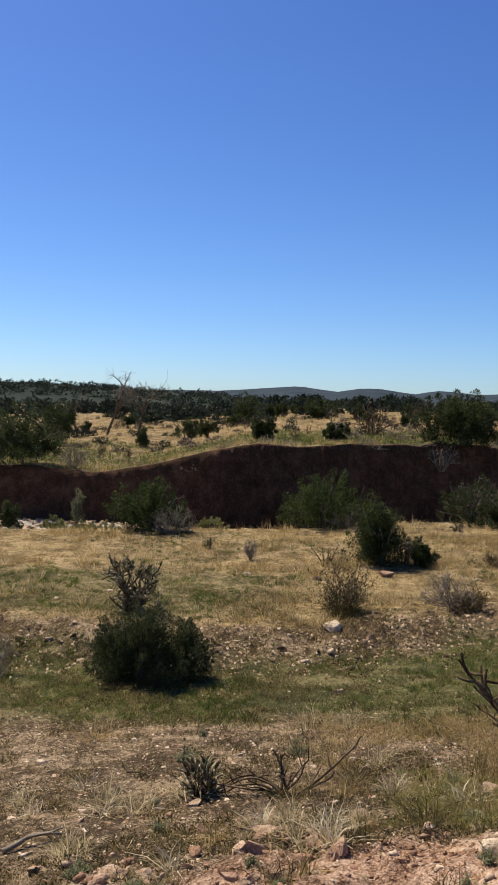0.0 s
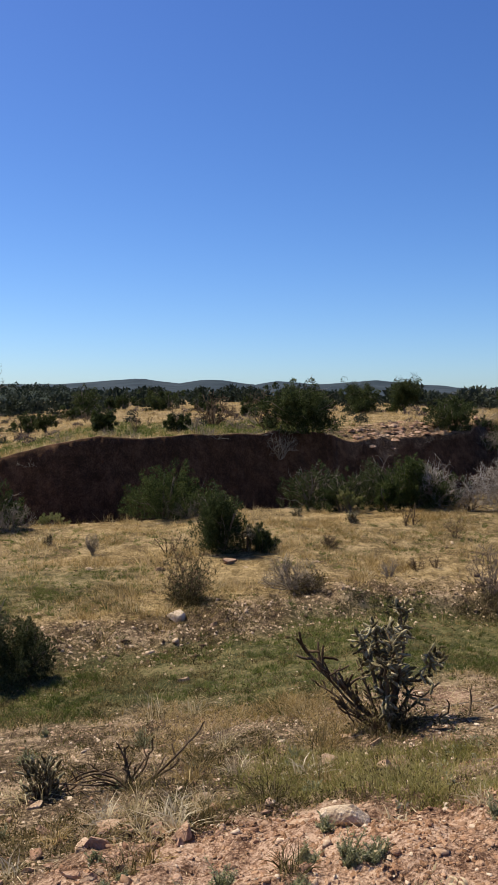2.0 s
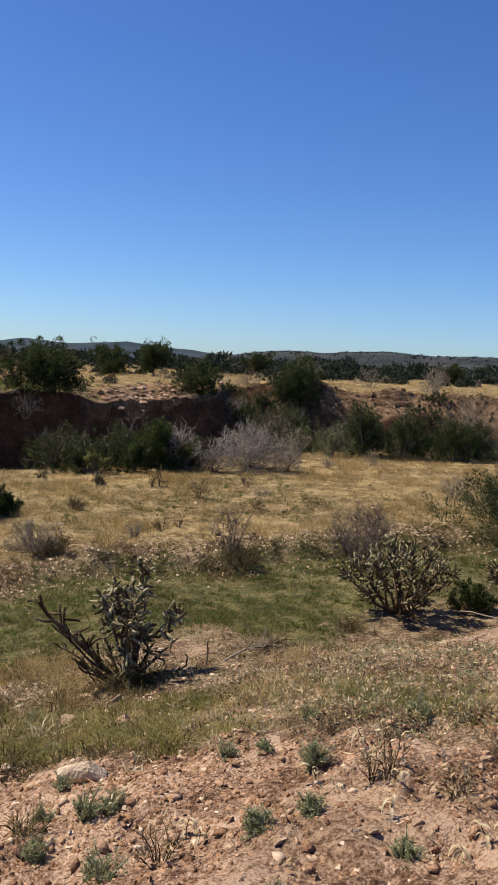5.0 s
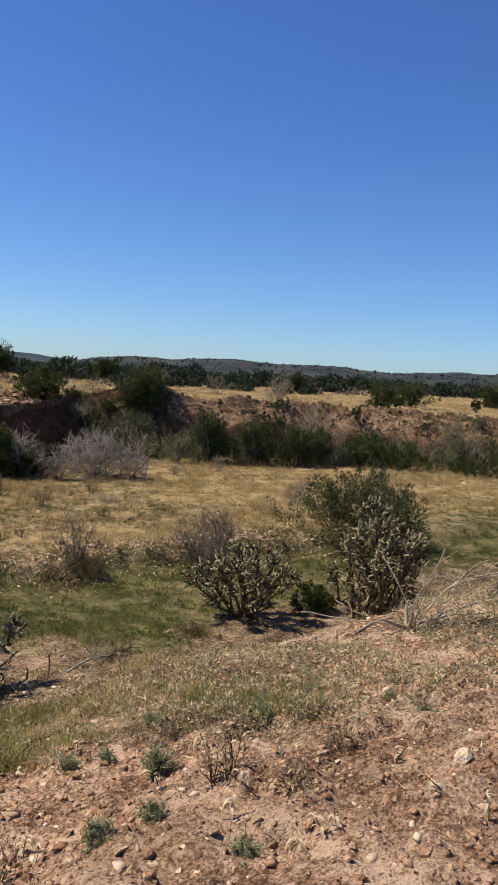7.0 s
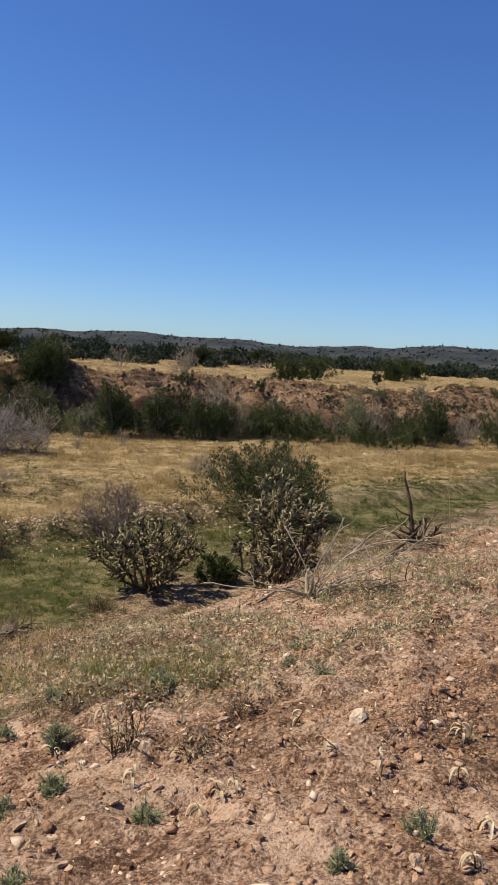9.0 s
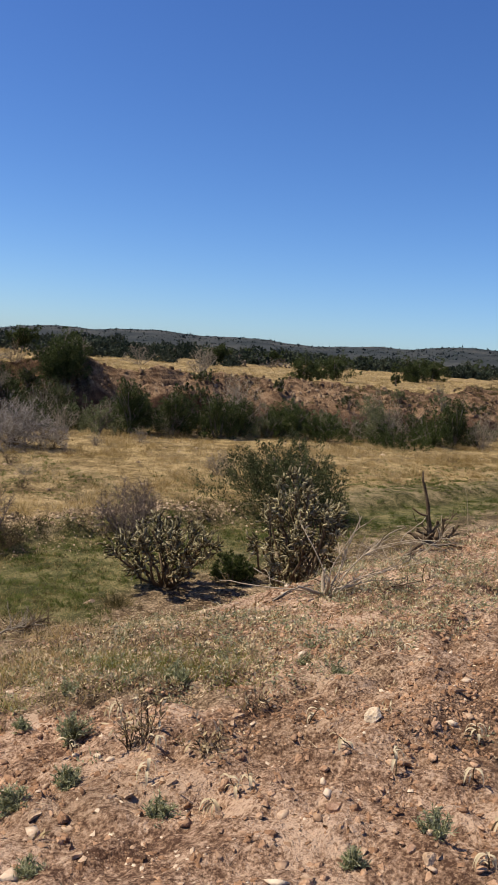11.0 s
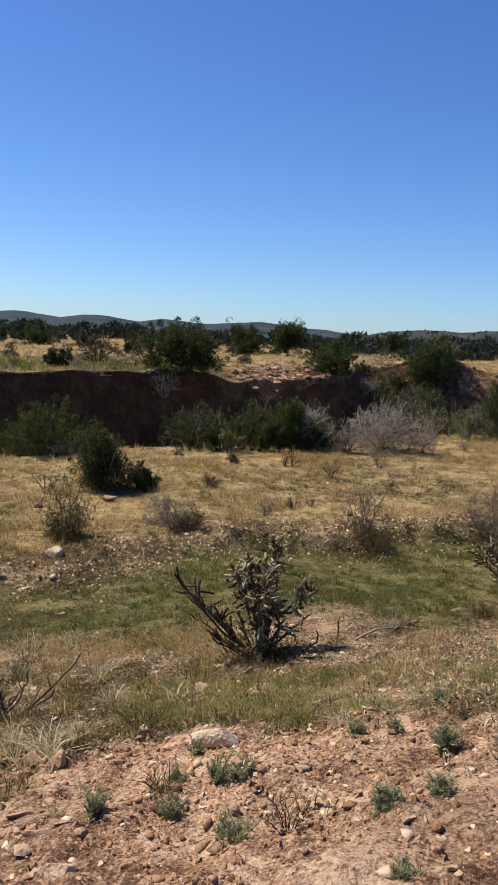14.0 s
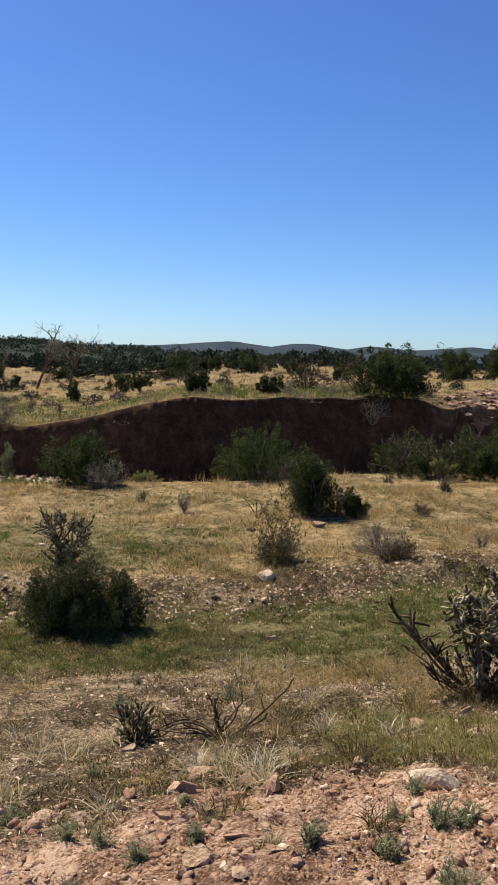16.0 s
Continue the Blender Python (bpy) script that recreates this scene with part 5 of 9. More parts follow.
woody("juniper_tree", "half-dead juniper sapling on the plateau", "tree", -1.28, 25.68, 0.89, 0.80, 107, M_DARKJUN, sprays=450, leaf=0.1, dead=0.3, group="junipers on the plateau")
woody("juniper_tree", "half-dead low juniper at the rim of the bank", "tree", 0.97, 26.75, 0.72, 0.96, 108, M_DARKJUN, sprays=400, leaf=0.1, dead=0.4, group="junipers on the plateau")
woody("juniper_tree", "large juniper with dead lower limbs at the rim of the bank", "tree", 5.03, 27.46, 2.0, 2.5, 109, M_DARKJUN, sprays=2300, leaf=0.12, dead=0.6, group="junipers on the plateau")
woody("juniper_tree", "dark green juniper tree on the golden grass plateau", "tree", -4.15, 57.89, 2.77, 2.41, 110, M_DARKJUN, sprays=600, leaf=0.15, dead=0.05, group="junipers on the plateau")
woody("juniper_tree", "dark green juniper tree on the golden grass plateau", "tree", 1.27, 55.02, 1.58, 3.05, 111, M_DARKJUN, sprays=600, leaf=0.15, dead=0.05, group="junipers on the plateau")
woody("juniper_tree", "dark green juniper tree on the golden grass plateau", "tree", -1.45, 60.02, 1.29, 2.50, 112, M_DARKJUN, sprays=500, leaf=0.15, dead=0.05, group="junipers on the plateau")
woody("juniper_tree", "dark green juniper tree on the golden grass plateau", "tree", 20.04, 43.65, 1.70, 2.00, 113, M_DARKJUN, sprays=500, leaf=0.14, dead=0.05, group="junipers on the plateau")
woody("juniper_tree", "dark rounded juniper on the plateau skyline", "tree", 13.15, 50.37, 2.15, 2.2, 114, M_DARKJUN, sprays=1300, leaf=0.12, dead=0.0, low=0.15, upright=0.3, group="junipers on the plateau")
woody("juniper_tree", "dense round-topped juniper on the plateau skyline", "tree", 13.37, 41.98, 2.1, 1.8, 115, M_DARKJUN, sprays=1700, leaf=0.11, dead=0.0, low=0.22, upright=0.2, group="junipers on the plateau")
woody("juniper_tree", "dark green juniper tree on the golden grass plateau", "tree", 11.42, 43.56, 1.67, 1.87, 116, M_DARKJUN, sprays=600, leaf=0.13, dead=0.1, group="junipers on the plateau")
woody("juniper_tree", "dark green juniper tree on the golden grass plateau", "tree", 17.91, 46.71, 0.97, 2.78, 117, M_DARKJUN, sprays=500, leaf=0.13, dead=0.1, group="junipers on the plateau")
woody("juniper_tree", "dark juniper with bare grey limbs at the gully head", "tree", 12.03, 31.82, 1.42, 2.48, 118, M_DARKJUN, sprays=1300, leaf=0.11, dead=0.7, group="junipers on the plateau")
woody("juniper_tree", "large dense juniper above the gully", "tree", 17.44, 33.33, 2.74, 2.19, 119, M_DARKJUN, sprays=1900, leaf=0.11, dead=0.1, group="junipers on the plateau")
woody("juniper_tree", "dark green juniper tree on the golden grass plateau", "tree", 18.73, 35.31, 1.57, 2.08, 120, M_DARKJUN, sprays=300, leaf=0.12, dead=0.0, group="junipers on the plateau")
woody("juniper_tree", "dark green juniper tree on the golden grass plateau", "tree", 45.64, 59.54, 1.46, 3.64, 121, M_DARKJUN, sprays=300, leaf=0.16, dead=0.0, group="junipers on the plateau")
woody("juniper_tree", "dark green juniper tree on the golden grass plateau", "tree", 46.51, 58.81, 1.88, 2.34, 122, M_DARKJUN, sprays=400, leaf=0.16, dead=0.0, group="junipers on the plateau")
woody("juniper_tree", "dark green juniper tree on the golden grass plateau", "tree", 51.49, 61.20, 1.79, 2.22, 123, M_DARKJUN, sprays=300, leaf=0.16, dead=0.0, group="junipers on the plateau")
woody("juniper_tree", "dense dark juniper on the grassy slope", "tree", 33.00, 34.54, 1.75, 2.5, 124, M_DARKJUN, sprays=1300, leaf=0.1, dead=0.0, group="junipers on the plateau")
woody("juniper_tree", "dark green juniper tree on the golden grass plateau", "tree", 56.23, 63.72, 1.56, 3.54, 125, M_DARKJUN, sprays=400, leaf=0.17, dead=0.0, group="junipers on the plateau")
woody("juniper_tree", "dark green juniper tree on the golden grass plateau", "tree", 54.51, 52.65, 1.92, 3.26, 126, M_DARKJUN, sprays=800, leaf=0.12, dead=0.0, group="junipers on the plateau")
woody("juniper_tree", "dark green juniper tree on the golden grass plateau", "tree", 72.37, 65.17, 1.75, 3.38, 127, M_DARKJUN, sprays=500, leaf=0.13, dead=0.0, group="junipers on the plateau")
woody("juniper_tree", "dark green juniper tree on the golden grass plateau", "tree", 101.21, 82.84, 2.85, 5.63, 128, M_DARKJUN, sprays=700, leaf=0.13, dead=0.0, group="junipers on the plateau")
woody("juniper_tree", "dark green juniper tree on the golden grass plateau", "tree", 71.75, 54.98, 2.37, 3.89, 129, M_DARKJUN, sprays=800, leaf=0.12, dead=0.0, group="junipers on the plateau")
woody("juniper_tree", "dark green juniper tree on the golden grass plateau", "tree", 90.82, 63.81, 2.59, 5.01, 130, M_DARKJUN, sprays=700, leaf=0.12, dead=0.0, group="junipers on the plateau")
woody("juniper_tree", "dark round juniper behind another on the grassy slope", "tree", 37.3, 36.2, 1.85, 2.3, 610, M_DARKJUN, sprays=900, leaf=0.12, dead=0.0, group="junipers on the plateau")
woody("juniper_tree", "broad dark juniper in a group on the golden slope", "tree", 50.8, 40.5, 2.1, 3.3, 611, M_DARKJUN, sprays=1100, leaf=0.14, dead=0.0, group="junipers on the plateau")
woody("juniper_tree", "broad dark juniper in a group on the golden slope", "tree", 54.6, 42.0, 1.9, 3.0, 612, M_DARKJUN, sprays=1000, leaf=0.14, dead=0.0, group="junipers on the plateau")
woody("juniper_tree", "little upright juniper on the grassy slope", "tree", 39.52, 33.15, 0.82, 0.64, 131, M_DARKJUN, sprays=200, leaf=0.09, dead=0.0, group="junipers on the plateau")
bare_shrub("bare_shrub", "thin leafless sapling on the plateau", 12.24, 48.09, 0.92, 0.97, 133, M_DARKWOOD, stems=7, twigs=4, thick=0.014, fine=1)
woody("small_juniper", "small dark juniper on the golden grass plateau", "tree", 7.77, 62.65, 1.19, 1.52, 134, M_DARKJUN, sprays=260, leaf=0.12, dead=0.1, group="small junipers on the plateau")
woody("small_juniper", "small dark juniper on the golden grass plateau", "tree", -12.23, 46.16, 0.89, 0.67, 135, M_DARKJUN, sprays=260, leaf=0.12, dead=0.1, group="small junipers on the plateau")
bare_shrub("bare_shrub", "thin leafless sapling on the plateau", -12.84, 56.87, 1.19, 0.97, 136, M_DARKWOOD, stems=7, twigs=4, thick=0.014, fine=1)
woody("small_juniper", "small dark juniper on the golden grass plateau", "tree", -3.85, 52.54, 0.74, 1.34, 137, M_DARKJUN, sprays=260, leaf=0.12, dead=0.1, group="small junipers on the plateau")
woody("small_juniper", "small dark juniper on the golden grass plateau", "tree", -4.89, 54.76, 1.29, 1.59, 138, M_DARKJUN, sprays=260, leaf=0.12, dead=0.1, group="small junipers on the plateau")
bare_shrub("bare_shrub", "thin leafless sapling on the plateau", 12.60, 65.23, 1.00, 0.83, 139, M_DARKWOOD, stems=7, twigs=4, thick=0.014, fine=1)
woody("small_juniper", "small dark juniper on the golden grass plateau", "tree", 13.77, 44.97, 0.80, 1.21, 140, M_DARKJUN, sprays=260, leaf=0.12, dead=0.1, group="small junipers on the plateau")
woody("small_juniper", "small dark juniper on the golden grass plateau", "tree", 0.85, 55.59, 0.66, 0.66, 141, M_DARKJUN, sprays=260, leaf=0.12, dead=0.1, group="small junipers on the plateau")
bare_shrub("bare_shrub", "thin leafless sapling on the plateau", -9.33, 60.26, 0.59, 0.64, 142, M_DARKWOOD, stems=7, twigs=4, thick=0.014, fine=1)
woody("small_juniper", "small dark juniper on the golden grass plateau", "tree", -2.07, 49.99, 1.13, 0.68, 143, M_DARKJUN, sprays=260, leaf=0.12, dead=0.1, group="small junipers on the plateau")
woody("small_juniper", "small dark juniper on the golden grass plateau", "tree", 14.01, 63.61, 0.76, 0.79, 144, M_DARKJUN, sprays=260, leaf=0.12, dead=0.1, group="small junipers on the plateau")
bare_shrub("bare_shrub", "thin leafless sapling on the plateau", 4.28, 52.14, 0.69, 0.60, 145, M_DARKWOOD, stems=7, twigs=4, thick=0.014, fine=1)
woody("small_juniper", "small dark juniper on the golden grass plateau", "tree", 9.23, 56.87, 1.14, 0.82, 146, M_DARKJUN, sprays=260, leaf=0.12, dead=0.1, group="small junipers on the plateau")
woody("small_juniper", "small dark juniper on the golden grass plateau", "tree", 7.97, 40.03, 0.51, 0.78, 147, M_DARKJUN, sprays=260, leaf=0.12, dead=0.1, group="small junipers on the plateau")
bare_shrub("bare_shrub", "thin leafless sapling on the plateau", 9.68, 53.56, 0.93, 0.86, 148, M_DARKWOOD, stems=7, twigs=4, thick=0.014, fine=1)
woody("small_juniper", "small dark juniper on the golden grass plateau", "tree", 5.44, 45.30, 1.08, 0.61, 149, M_DARKJUN, sprays=260, leaf=0.12, dead=0.1, group="small junipers on the plateau")
woody("small_juniper", "small dark juniper on the golden grass plateau", "tree", -2.06, 34.64, 0.60, 1.50, 150, M_DARKJUN, sprays=260, leaf=0.12, dead=0.1, group="small junipers on the plateau")
bare_shrub("bare_shrub", "thin leafless sapling on the plateau", 4.47, 57.53, 0.92, 0.84, 151, M_DARKWOOD, stems=7, twigs=4, thick=0.014, fine=1)
woody("small_juniper", "small dark juniper on the golden grass plateau", "tree", 10.05, 55.97, 0.91, 1.16, 152, M_DARKJUN, sprays=260, leaf=0.12, dead=0.1, group="small junipers on the plateau")
woody("small_juniper", "small dark juniper on the golden grass plateau", "tree", 3.50, 44.87, 1.03, 1.01, 153, M_DARKJUN, sprays=260, leaf=0.12, dead=0.1, group="small junipers on the plateau")
bare_shrub("bare_shrub", "thin leafless sapling on the plateau", 5.98, 49.96, 1.02, 0.92, 154, M_DARKWOOD, stems=7, twigs=4, thick=0.014, fine=1)
woody("small_juniper", "small dark juniper on the golden grass plateau", "tree", -11.86, 55.44, 1.22, 0.93, 155, M_DARKJUN, sprays=260, leaf=0.12, dead=0.1, group="small junipers on the plateau")
woody("small_juniper", "small dark juniper on the golden grass plateau", "tree", 8.25, 60.99, 0.90, 0.73, 156, M_DARKJUN, sprays=260, leaf=0.12, dead=0.1, group="small junipers on the plateau")
bare_shrub("bare_shrub", "thin leafless sapling on the plateau", 8.21, 60.78, 0.72, 0.63, 157, M_DARKWOOD, stems=7, twigs=4, thick=0.014, fine=1)
woody("small_juniper", "small dark juniper on the golden grass plateau", "tree", 9.23, 52.65, 0.51, 0.80, 158, M_DARKJUN, sprays=260, leaf=0.12, dead=0.1, group="small junipers on the plateau")
woody("small_juniper", "small dark juniper on the golden grass plateau", "tree", -6.70, 49.64, 0.95, 1.12, 159, M_DARKJUN, sprays=260, leaf=0.12, dead=0.1, group="small junipers on the plateau")
bare_shrub("bare_shrub", "thin leafless sapling on the plateau", -3.11, 43.86, 0.85, 0.84, 160, M_DARKWOOD, stems=7, twigs=4, thick=0.014, fine=1)
woody("small_juniper", "small dark juniper on the golden grass plateau", "tree", 3.39, 54.88, 1.30, 1.35, 161, M_DARKJUN, sprays=260, leaf=0.12, dead=0.1, group="small junipers on the plateau")
woody("small_juniper", "small dark juniper on the golden grass plateau", "tree", 1.23, 60.75, 0.60, 1.55, 162, M_DARKJUN, sprays=260, leaf=0.12, dead=0.1, group="small junipers on the plateau")
bare_shrub("bare_shrub", "thin leafless sapling on the plateau", 1.53, 47.57, 1.09, 0.87, 163, M_DARKWOOD, stems=7, twigs=4, thick=0.014, fine=1)
woody("small_juniper", "small dark juniper on the golden grass plateau", "tree", 10.83, 49.53, 0.94, 1.25, 164, M_DARKJUN, sprays=260, leaf=0.12, dead=0.1, group="small junipers on the plateau")
woody("small_juniper", "small dark juniper on the golden grass plateau", "tree", -6.15, 54.41, 0.62, 0.73, 165, M_DARKJUN, sprays=260, leaf=0.12, dead=0.1, group="small junipers on the plateau")
bare_shrub("bare_shrub", "thin leafless sapling on the plateau", -5.18, 55.55, 0.83, 0.52, 166, M_DARKWOOD, stems=7, twigs=4, thick=0.014, fine=1)
woody("slope_brush", "low brush on the rubble slope", "shrub", 21.54, 31.25, 0.43, 0.95, 167, M_SAGE, sprays=220, leaf=0.1, low=0.0, dead=0.5, group="brush on the rubble slope")
woody("slope_brush", "low brush on the rubble slope", "shrub", 21.92, 30.69, 0.47, 1.00, 168, M_GREYBUSH, sprays=220, leaf=0.1, low=0.0, dead=0.5, group="brush on the rubble slope")
woody("slope_brush", "low brush on the rubble slope", "shrub", 28.58, 28.28, 0.60, 0.81, 169, M_SAGE, sprays=220, leaf=0.1, low=0.0, dead=0.5, group="brush on the rubble slope")
woody("slope_brush", "low brush on the rubble slope", "shrub", 27.80, 30.57, 0.68, 0.80, 170, M_GREYBUSH, sprays=220, leaf=0.1, low=0.0, dead=0.5, group="brush on the rubble slope")
woody("slope_brush", "low brush on the rubble slope", "shrub", 27.82, 29.46, 0.61, 1.46, 171, M_SAGE, sprays=220, leaf=0.1, low=0.0, dead=0.5, group="brush on the rubble slope")
woody("slope_brush", "low brush on the rubble slope", "shrub", 26.18, 29.03, 0.57, 1.02, 172, M_GREYBUSH, sprays=220, leaf=0.1, low=0.0, dead=0.5, group="brush on the rubble slope")
woody("slope_brush", "low brush on the rubble slope", "shrub", 35.74, 26.76, 0.87, 1.41, 173, M_SAGE, sprays=220, leaf=0.1, low=0.0, dead=0.5, group="brush on the rubble slope")
woody("slope_brush", "low brush on the rubble slope", "shrub", 23.97, 32.09, 0.72, 1.33, 174, M_GREYBUSH, sprays=220, leaf=0.1, low=0.0, dead=0.5, group="brush on the rubble slope")
woody("slope_brush", "low brush on the rubble slope", "shrub", 19.13, 30.32, 0.58, 0.81, 175, M_SAGE, sprays=220, leaf=0.1, low=0.0, dead=0.5, group="brush on the rubble slope")
woody("slope_brush", "low brush on the rubble slope", "shrub", 23.43, 30.27, 0.53, 0.79, 176, M_GREYBUSH, sprays=220, leaf=0.1, low=0.0, dead=0.5, group="brush on the rubble slope")
woody("slope_brush", "low brush on the rubble slope", "shrub", 32.72, 26.21, 0.56, 1.11, 177, M_SAGE, sprays=220, leaf=0.1, low=0.0, dead=0.5, group="brush on the rubble slope")
woody("slope_brush", "low brush on the rubble slope", "shrub", 26.89, 28.51, 0.83, 1.09, 178, M_GREYBUSH, sprays=220, leaf=0.1, low=0.0, dead=0.5, group="brush on the rubble slope")
woody("slope_brush", "low brush on the rubble slope", "shrub", 43.42, 27.15, 0.61, 1.15, 179, M_SAGE, sprays=220, leaf=0.1, low=0.0, dead=0.5, group="brush on the rubble slope")
woody("slope_brush", "low brush on the rubble slope", "shrub", 37.56, 25.99, 0.61, 1.45, 180, M_GREYBUSH, sprays=220, leaf=0.1, low=0.0, dead=0.5, group="brush on the rubble slope")
woody("slope_brush", "low brush on the rubble slope", "shrub", 43.49, 24.70, 0.63, 1.36, 181, M_SAGE, sprays=220, leaf=0.1, low=0.0, dead=0.5, group="brush on the rubble slope")
woody("slope_brush", "low brush on the rubble slope", "shrub", 23.47, 32.71, 0.44, 1.34, 182, M_GREYBUSH, sprays=220, leaf=0.1, low=0.0, dead=0.5, group="brush on the rubble slope")
woody("slope_brush", "low brush on the rubble slope", "shrub", 43.33, 26.85, 0.76, 0.91, 183, M_SAGE, sprays=220, leaf=0.1, low=0.0, dead=0.5, group="brush on the rubble slope")
woody("slope_brush", "low brush on the rubble slope", "shrub", 37.63, 28.08, 0.66, 1.33, 184, M_GREYBUSH, sprays=220, leaf=0.1, low=0.0, dead=0.5, group="brush on the rubble slope")
woody("slope_brush", "low brush on the rubble slope", "shrub", 43.15, 25.38, 0.74, 1.02, 185, M_SAGE, sprays=220, leaf=0.1, low=0.0, dead=0.5, group="brush on the rubble slope")
woody("slope_brush", "low brush on the rubble slope", "shrub", 20.75, 30.52, 0.44, 1.30, 186, M_GREYBUSH, sprays=220, leaf=0.1, low=0.0, dead=0.5, group="brush on the rubble slope")
woody("slope_brush", "low brush on the rubble slope", "shrub", 24.67, 32.89, 0.47, 1.13, 187, M_SAGE, sprays=220, leaf=0.1, low=0.0, dead=0.5, group="brush on the rubble slope")
woody("slope_brush", "low brush on the rubble slope", "shrub", 24.88, 32.47, 0.56, 1.34, 188, M_GREYBUSH, sprays=220, leaf=0.1, low=0.0, dead=0.5, group="brush on the rubble slope")
woody("slope_brush", "low brush on the rubble slope", "shrub", 36.36, 26.91, 0.58, 1.49, 189, M_SAGE, sprays=220, leaf=0.1, low=0.0, dead=0.5, group="brush on the rubble slope")
woody("slope_brush", "low brush on the rubble slope", "shrub", 30.30, 28.37, 0.82, 1.11, 190, M_GREYBUSH, sprays=220, leaf=0.1, low=0.0, dead=0.5, group="brush on the rubble slope")
woody("slope_brush", "low brush on the rubble slope", "shrub", 33.51, 27.74, 0.82, 1.31, 191, M_SAGE, sprays=220, leaf=0.1, low=0.0, dead=0.5, group="brush on the rubble slope")
woody("slope_brush", "low brush on the rubble slope", "shrub", 28.55, 28.57, 0.52, 0.98, 192, M_GREYBUSH, sprays=220, leaf=0.1, low=0.0, dead=0.5, group="brush on the rubble slope")
bare_shrub("rim_brush", "low grey dead brush at the rim of the bank", 6.11, 27.94, 0.43, 0.51, 193, M_GREYWOOD, stems=9, twigs=5, thick=0.009, fine=1, spread=1.3, group="brush at the rim")
bare_shrub("rim_brush", "low grey dead brush at the rim of the bank", 11.14, 30.85, 0.42, 0.68, 194, M_GREYWOOD, stems=9, twigs=5, thick=0.009, fine=1, spread=1.3, group="brush at the rim")
bare_shrub("rim_brush", "low grey dead brush at the rim of the bank", 8.23, 29.40, 0.31, 0.82, 195, M_GREYWOOD, stems=9, twigs=5, thick=0.009, fine=1, spread=1.3, group="brush at the rim")
bare_shrub("rim_brush", "low grey dead brush at the rim of the bank", 12.41, 31.90, 0.28, 0.65, 196, M_GREYWOOD, stems=9, twigs=5, thick=0.009, fine=1, spread=1.3, group="brush at the rim")
bare_shrub("rim_brush", "low grey dead brush at the rim of the bank", 11.21, 30.80, 0.22, 0.89, 197, M_GREYWOOD, stems=9, twigs=5, thick=0.009, fine=1, spread=1.3, group="brush at the rim")
bare_shrub("rim_brush", "low grey dead brush at the rim of the bank", -3.33, 24.30, 0.36, 0.56, 198, M_GREYWOOD, stems=9, twigs=5, thick=0.009, fine=1, spread=1.3, group="brush at the rim")
bare_shrub("rim_brush", "low grey dead brush at the rim of the bank", -2.46, 24.53, 0.44, 0.77, 199, M_GREYWOOD, stems=9, twigs=5, thick=0.009, fine=1, spread=1.3, group="brush at the rim")
bare_shrub("rim_brush", "low grey dead brush at the rim of the bank", 2.18, 25.78, 0.33, 0.62, 200, M_GREYWOOD, stems=9, twigs=5, thick=0.009, fine=1, spread=1.3, group="brush at the rim")
bare_shrub("rim_brush", "low grey dead brush at the rim of the bank", 3.53, 26.66, 0.27, 1.02, 201, M_GREYWOOD, stems=9, twigs=5, thick=0.009, fine=1, spread=1.3, group="brush at the rim")
bare_shrub("rim_brush", "low grey dead brush at the rim of the bank", -0.47, 25.00, 0.37, 0.57, 202, M_GREYWOOD, stems=9, twigs=5, thick=0.009, fine=1, spread=1.3, group="brush at the rim")
bare_shrub("rim_brush", "low grey dead brush at the rim of the bank", 1.91, 25.91, 0.32, 0.62, 203, M_GREYWOOD, stems=9, twigs=5, thick=0.009, fine=1, spread=1.3, group="brush at the rim")
bare_shrub("rim_brush", "low grey dead brush at the rim of the bank", -1.09, 24.66, 0.35, 0.75, 204, M_GREYWOOD, stems=9, twigs=5, thick=0.009, fine=1, spread=1.3, group="brush at the rim")
bare_shrub("rim_brush", "low grey dead brush at the rim of the bank", 1.86, 25.85, 0.32, 0.83, 205, M_GREYWOOD, stems=9, twigs=5, thick=0.009, fine=1, spread=1.3, group="brush at the rim")
bare_shrub("rim_brush", "low grey dead brush at the rim of the bank", 10.58, 30.44, 0.35, 0.55, 206, M_GREYWOOD, stems=9, twigs=5, thick=0.009, fine=1, spread=1.3, group="brush at the rim")
bare_shrub("rim_brush", "low grey dead brush at the rim of the bank", -5.28, 25.17, 0.36, 0.80, 207, M_GREYWOOD, stems=9, twigs=5, thick=0.009, fine=1, spread=1.3, group="brush at the rim")
bare_shrub("rim_brush", "low grey dead brush at the rim of the bank", 8.61, 29.64, 0.42, 1.03, 208, M_GREYWOOD, stems=9, twigs=5, thick=0.009, fine=1, spread=1.3, group="brush at the rim")
woody("gully_brush", "dark brush on the gully side", "shrub", 18.51, 34.34, 0.69, 1.18, 209, M_DARKJUN, sprays=450, leaf=0.09, low=0.0, dead=0.8, group="brush on the gully side")
woody("gully_brush", "dark brush on the gully side", "shrub", 17.05, 33.77, 0.68, 1.13, 210, M_GREYBUSH, sprays=450, leaf=0.09, low=0.0, dead=0.8, group="brush on the gully side")
bare_shrub("bare_shrub", "grey leafless brush on the gully side", 16.06, 35.57, 0.98, 1.24, 211, M_GREYWOOD, stems=14, twigs=7, thick=0.012, fine=2, group="brush on the gully side")
woody("gully_brush", "dark brush on the gully side", "shrub", 13.87, 32.00, 0.63, 1.45, 212, M_GREYBUSH, sprays=450, leaf=0.09, low=0.0, dead=0.8, group="brush on the gully side")
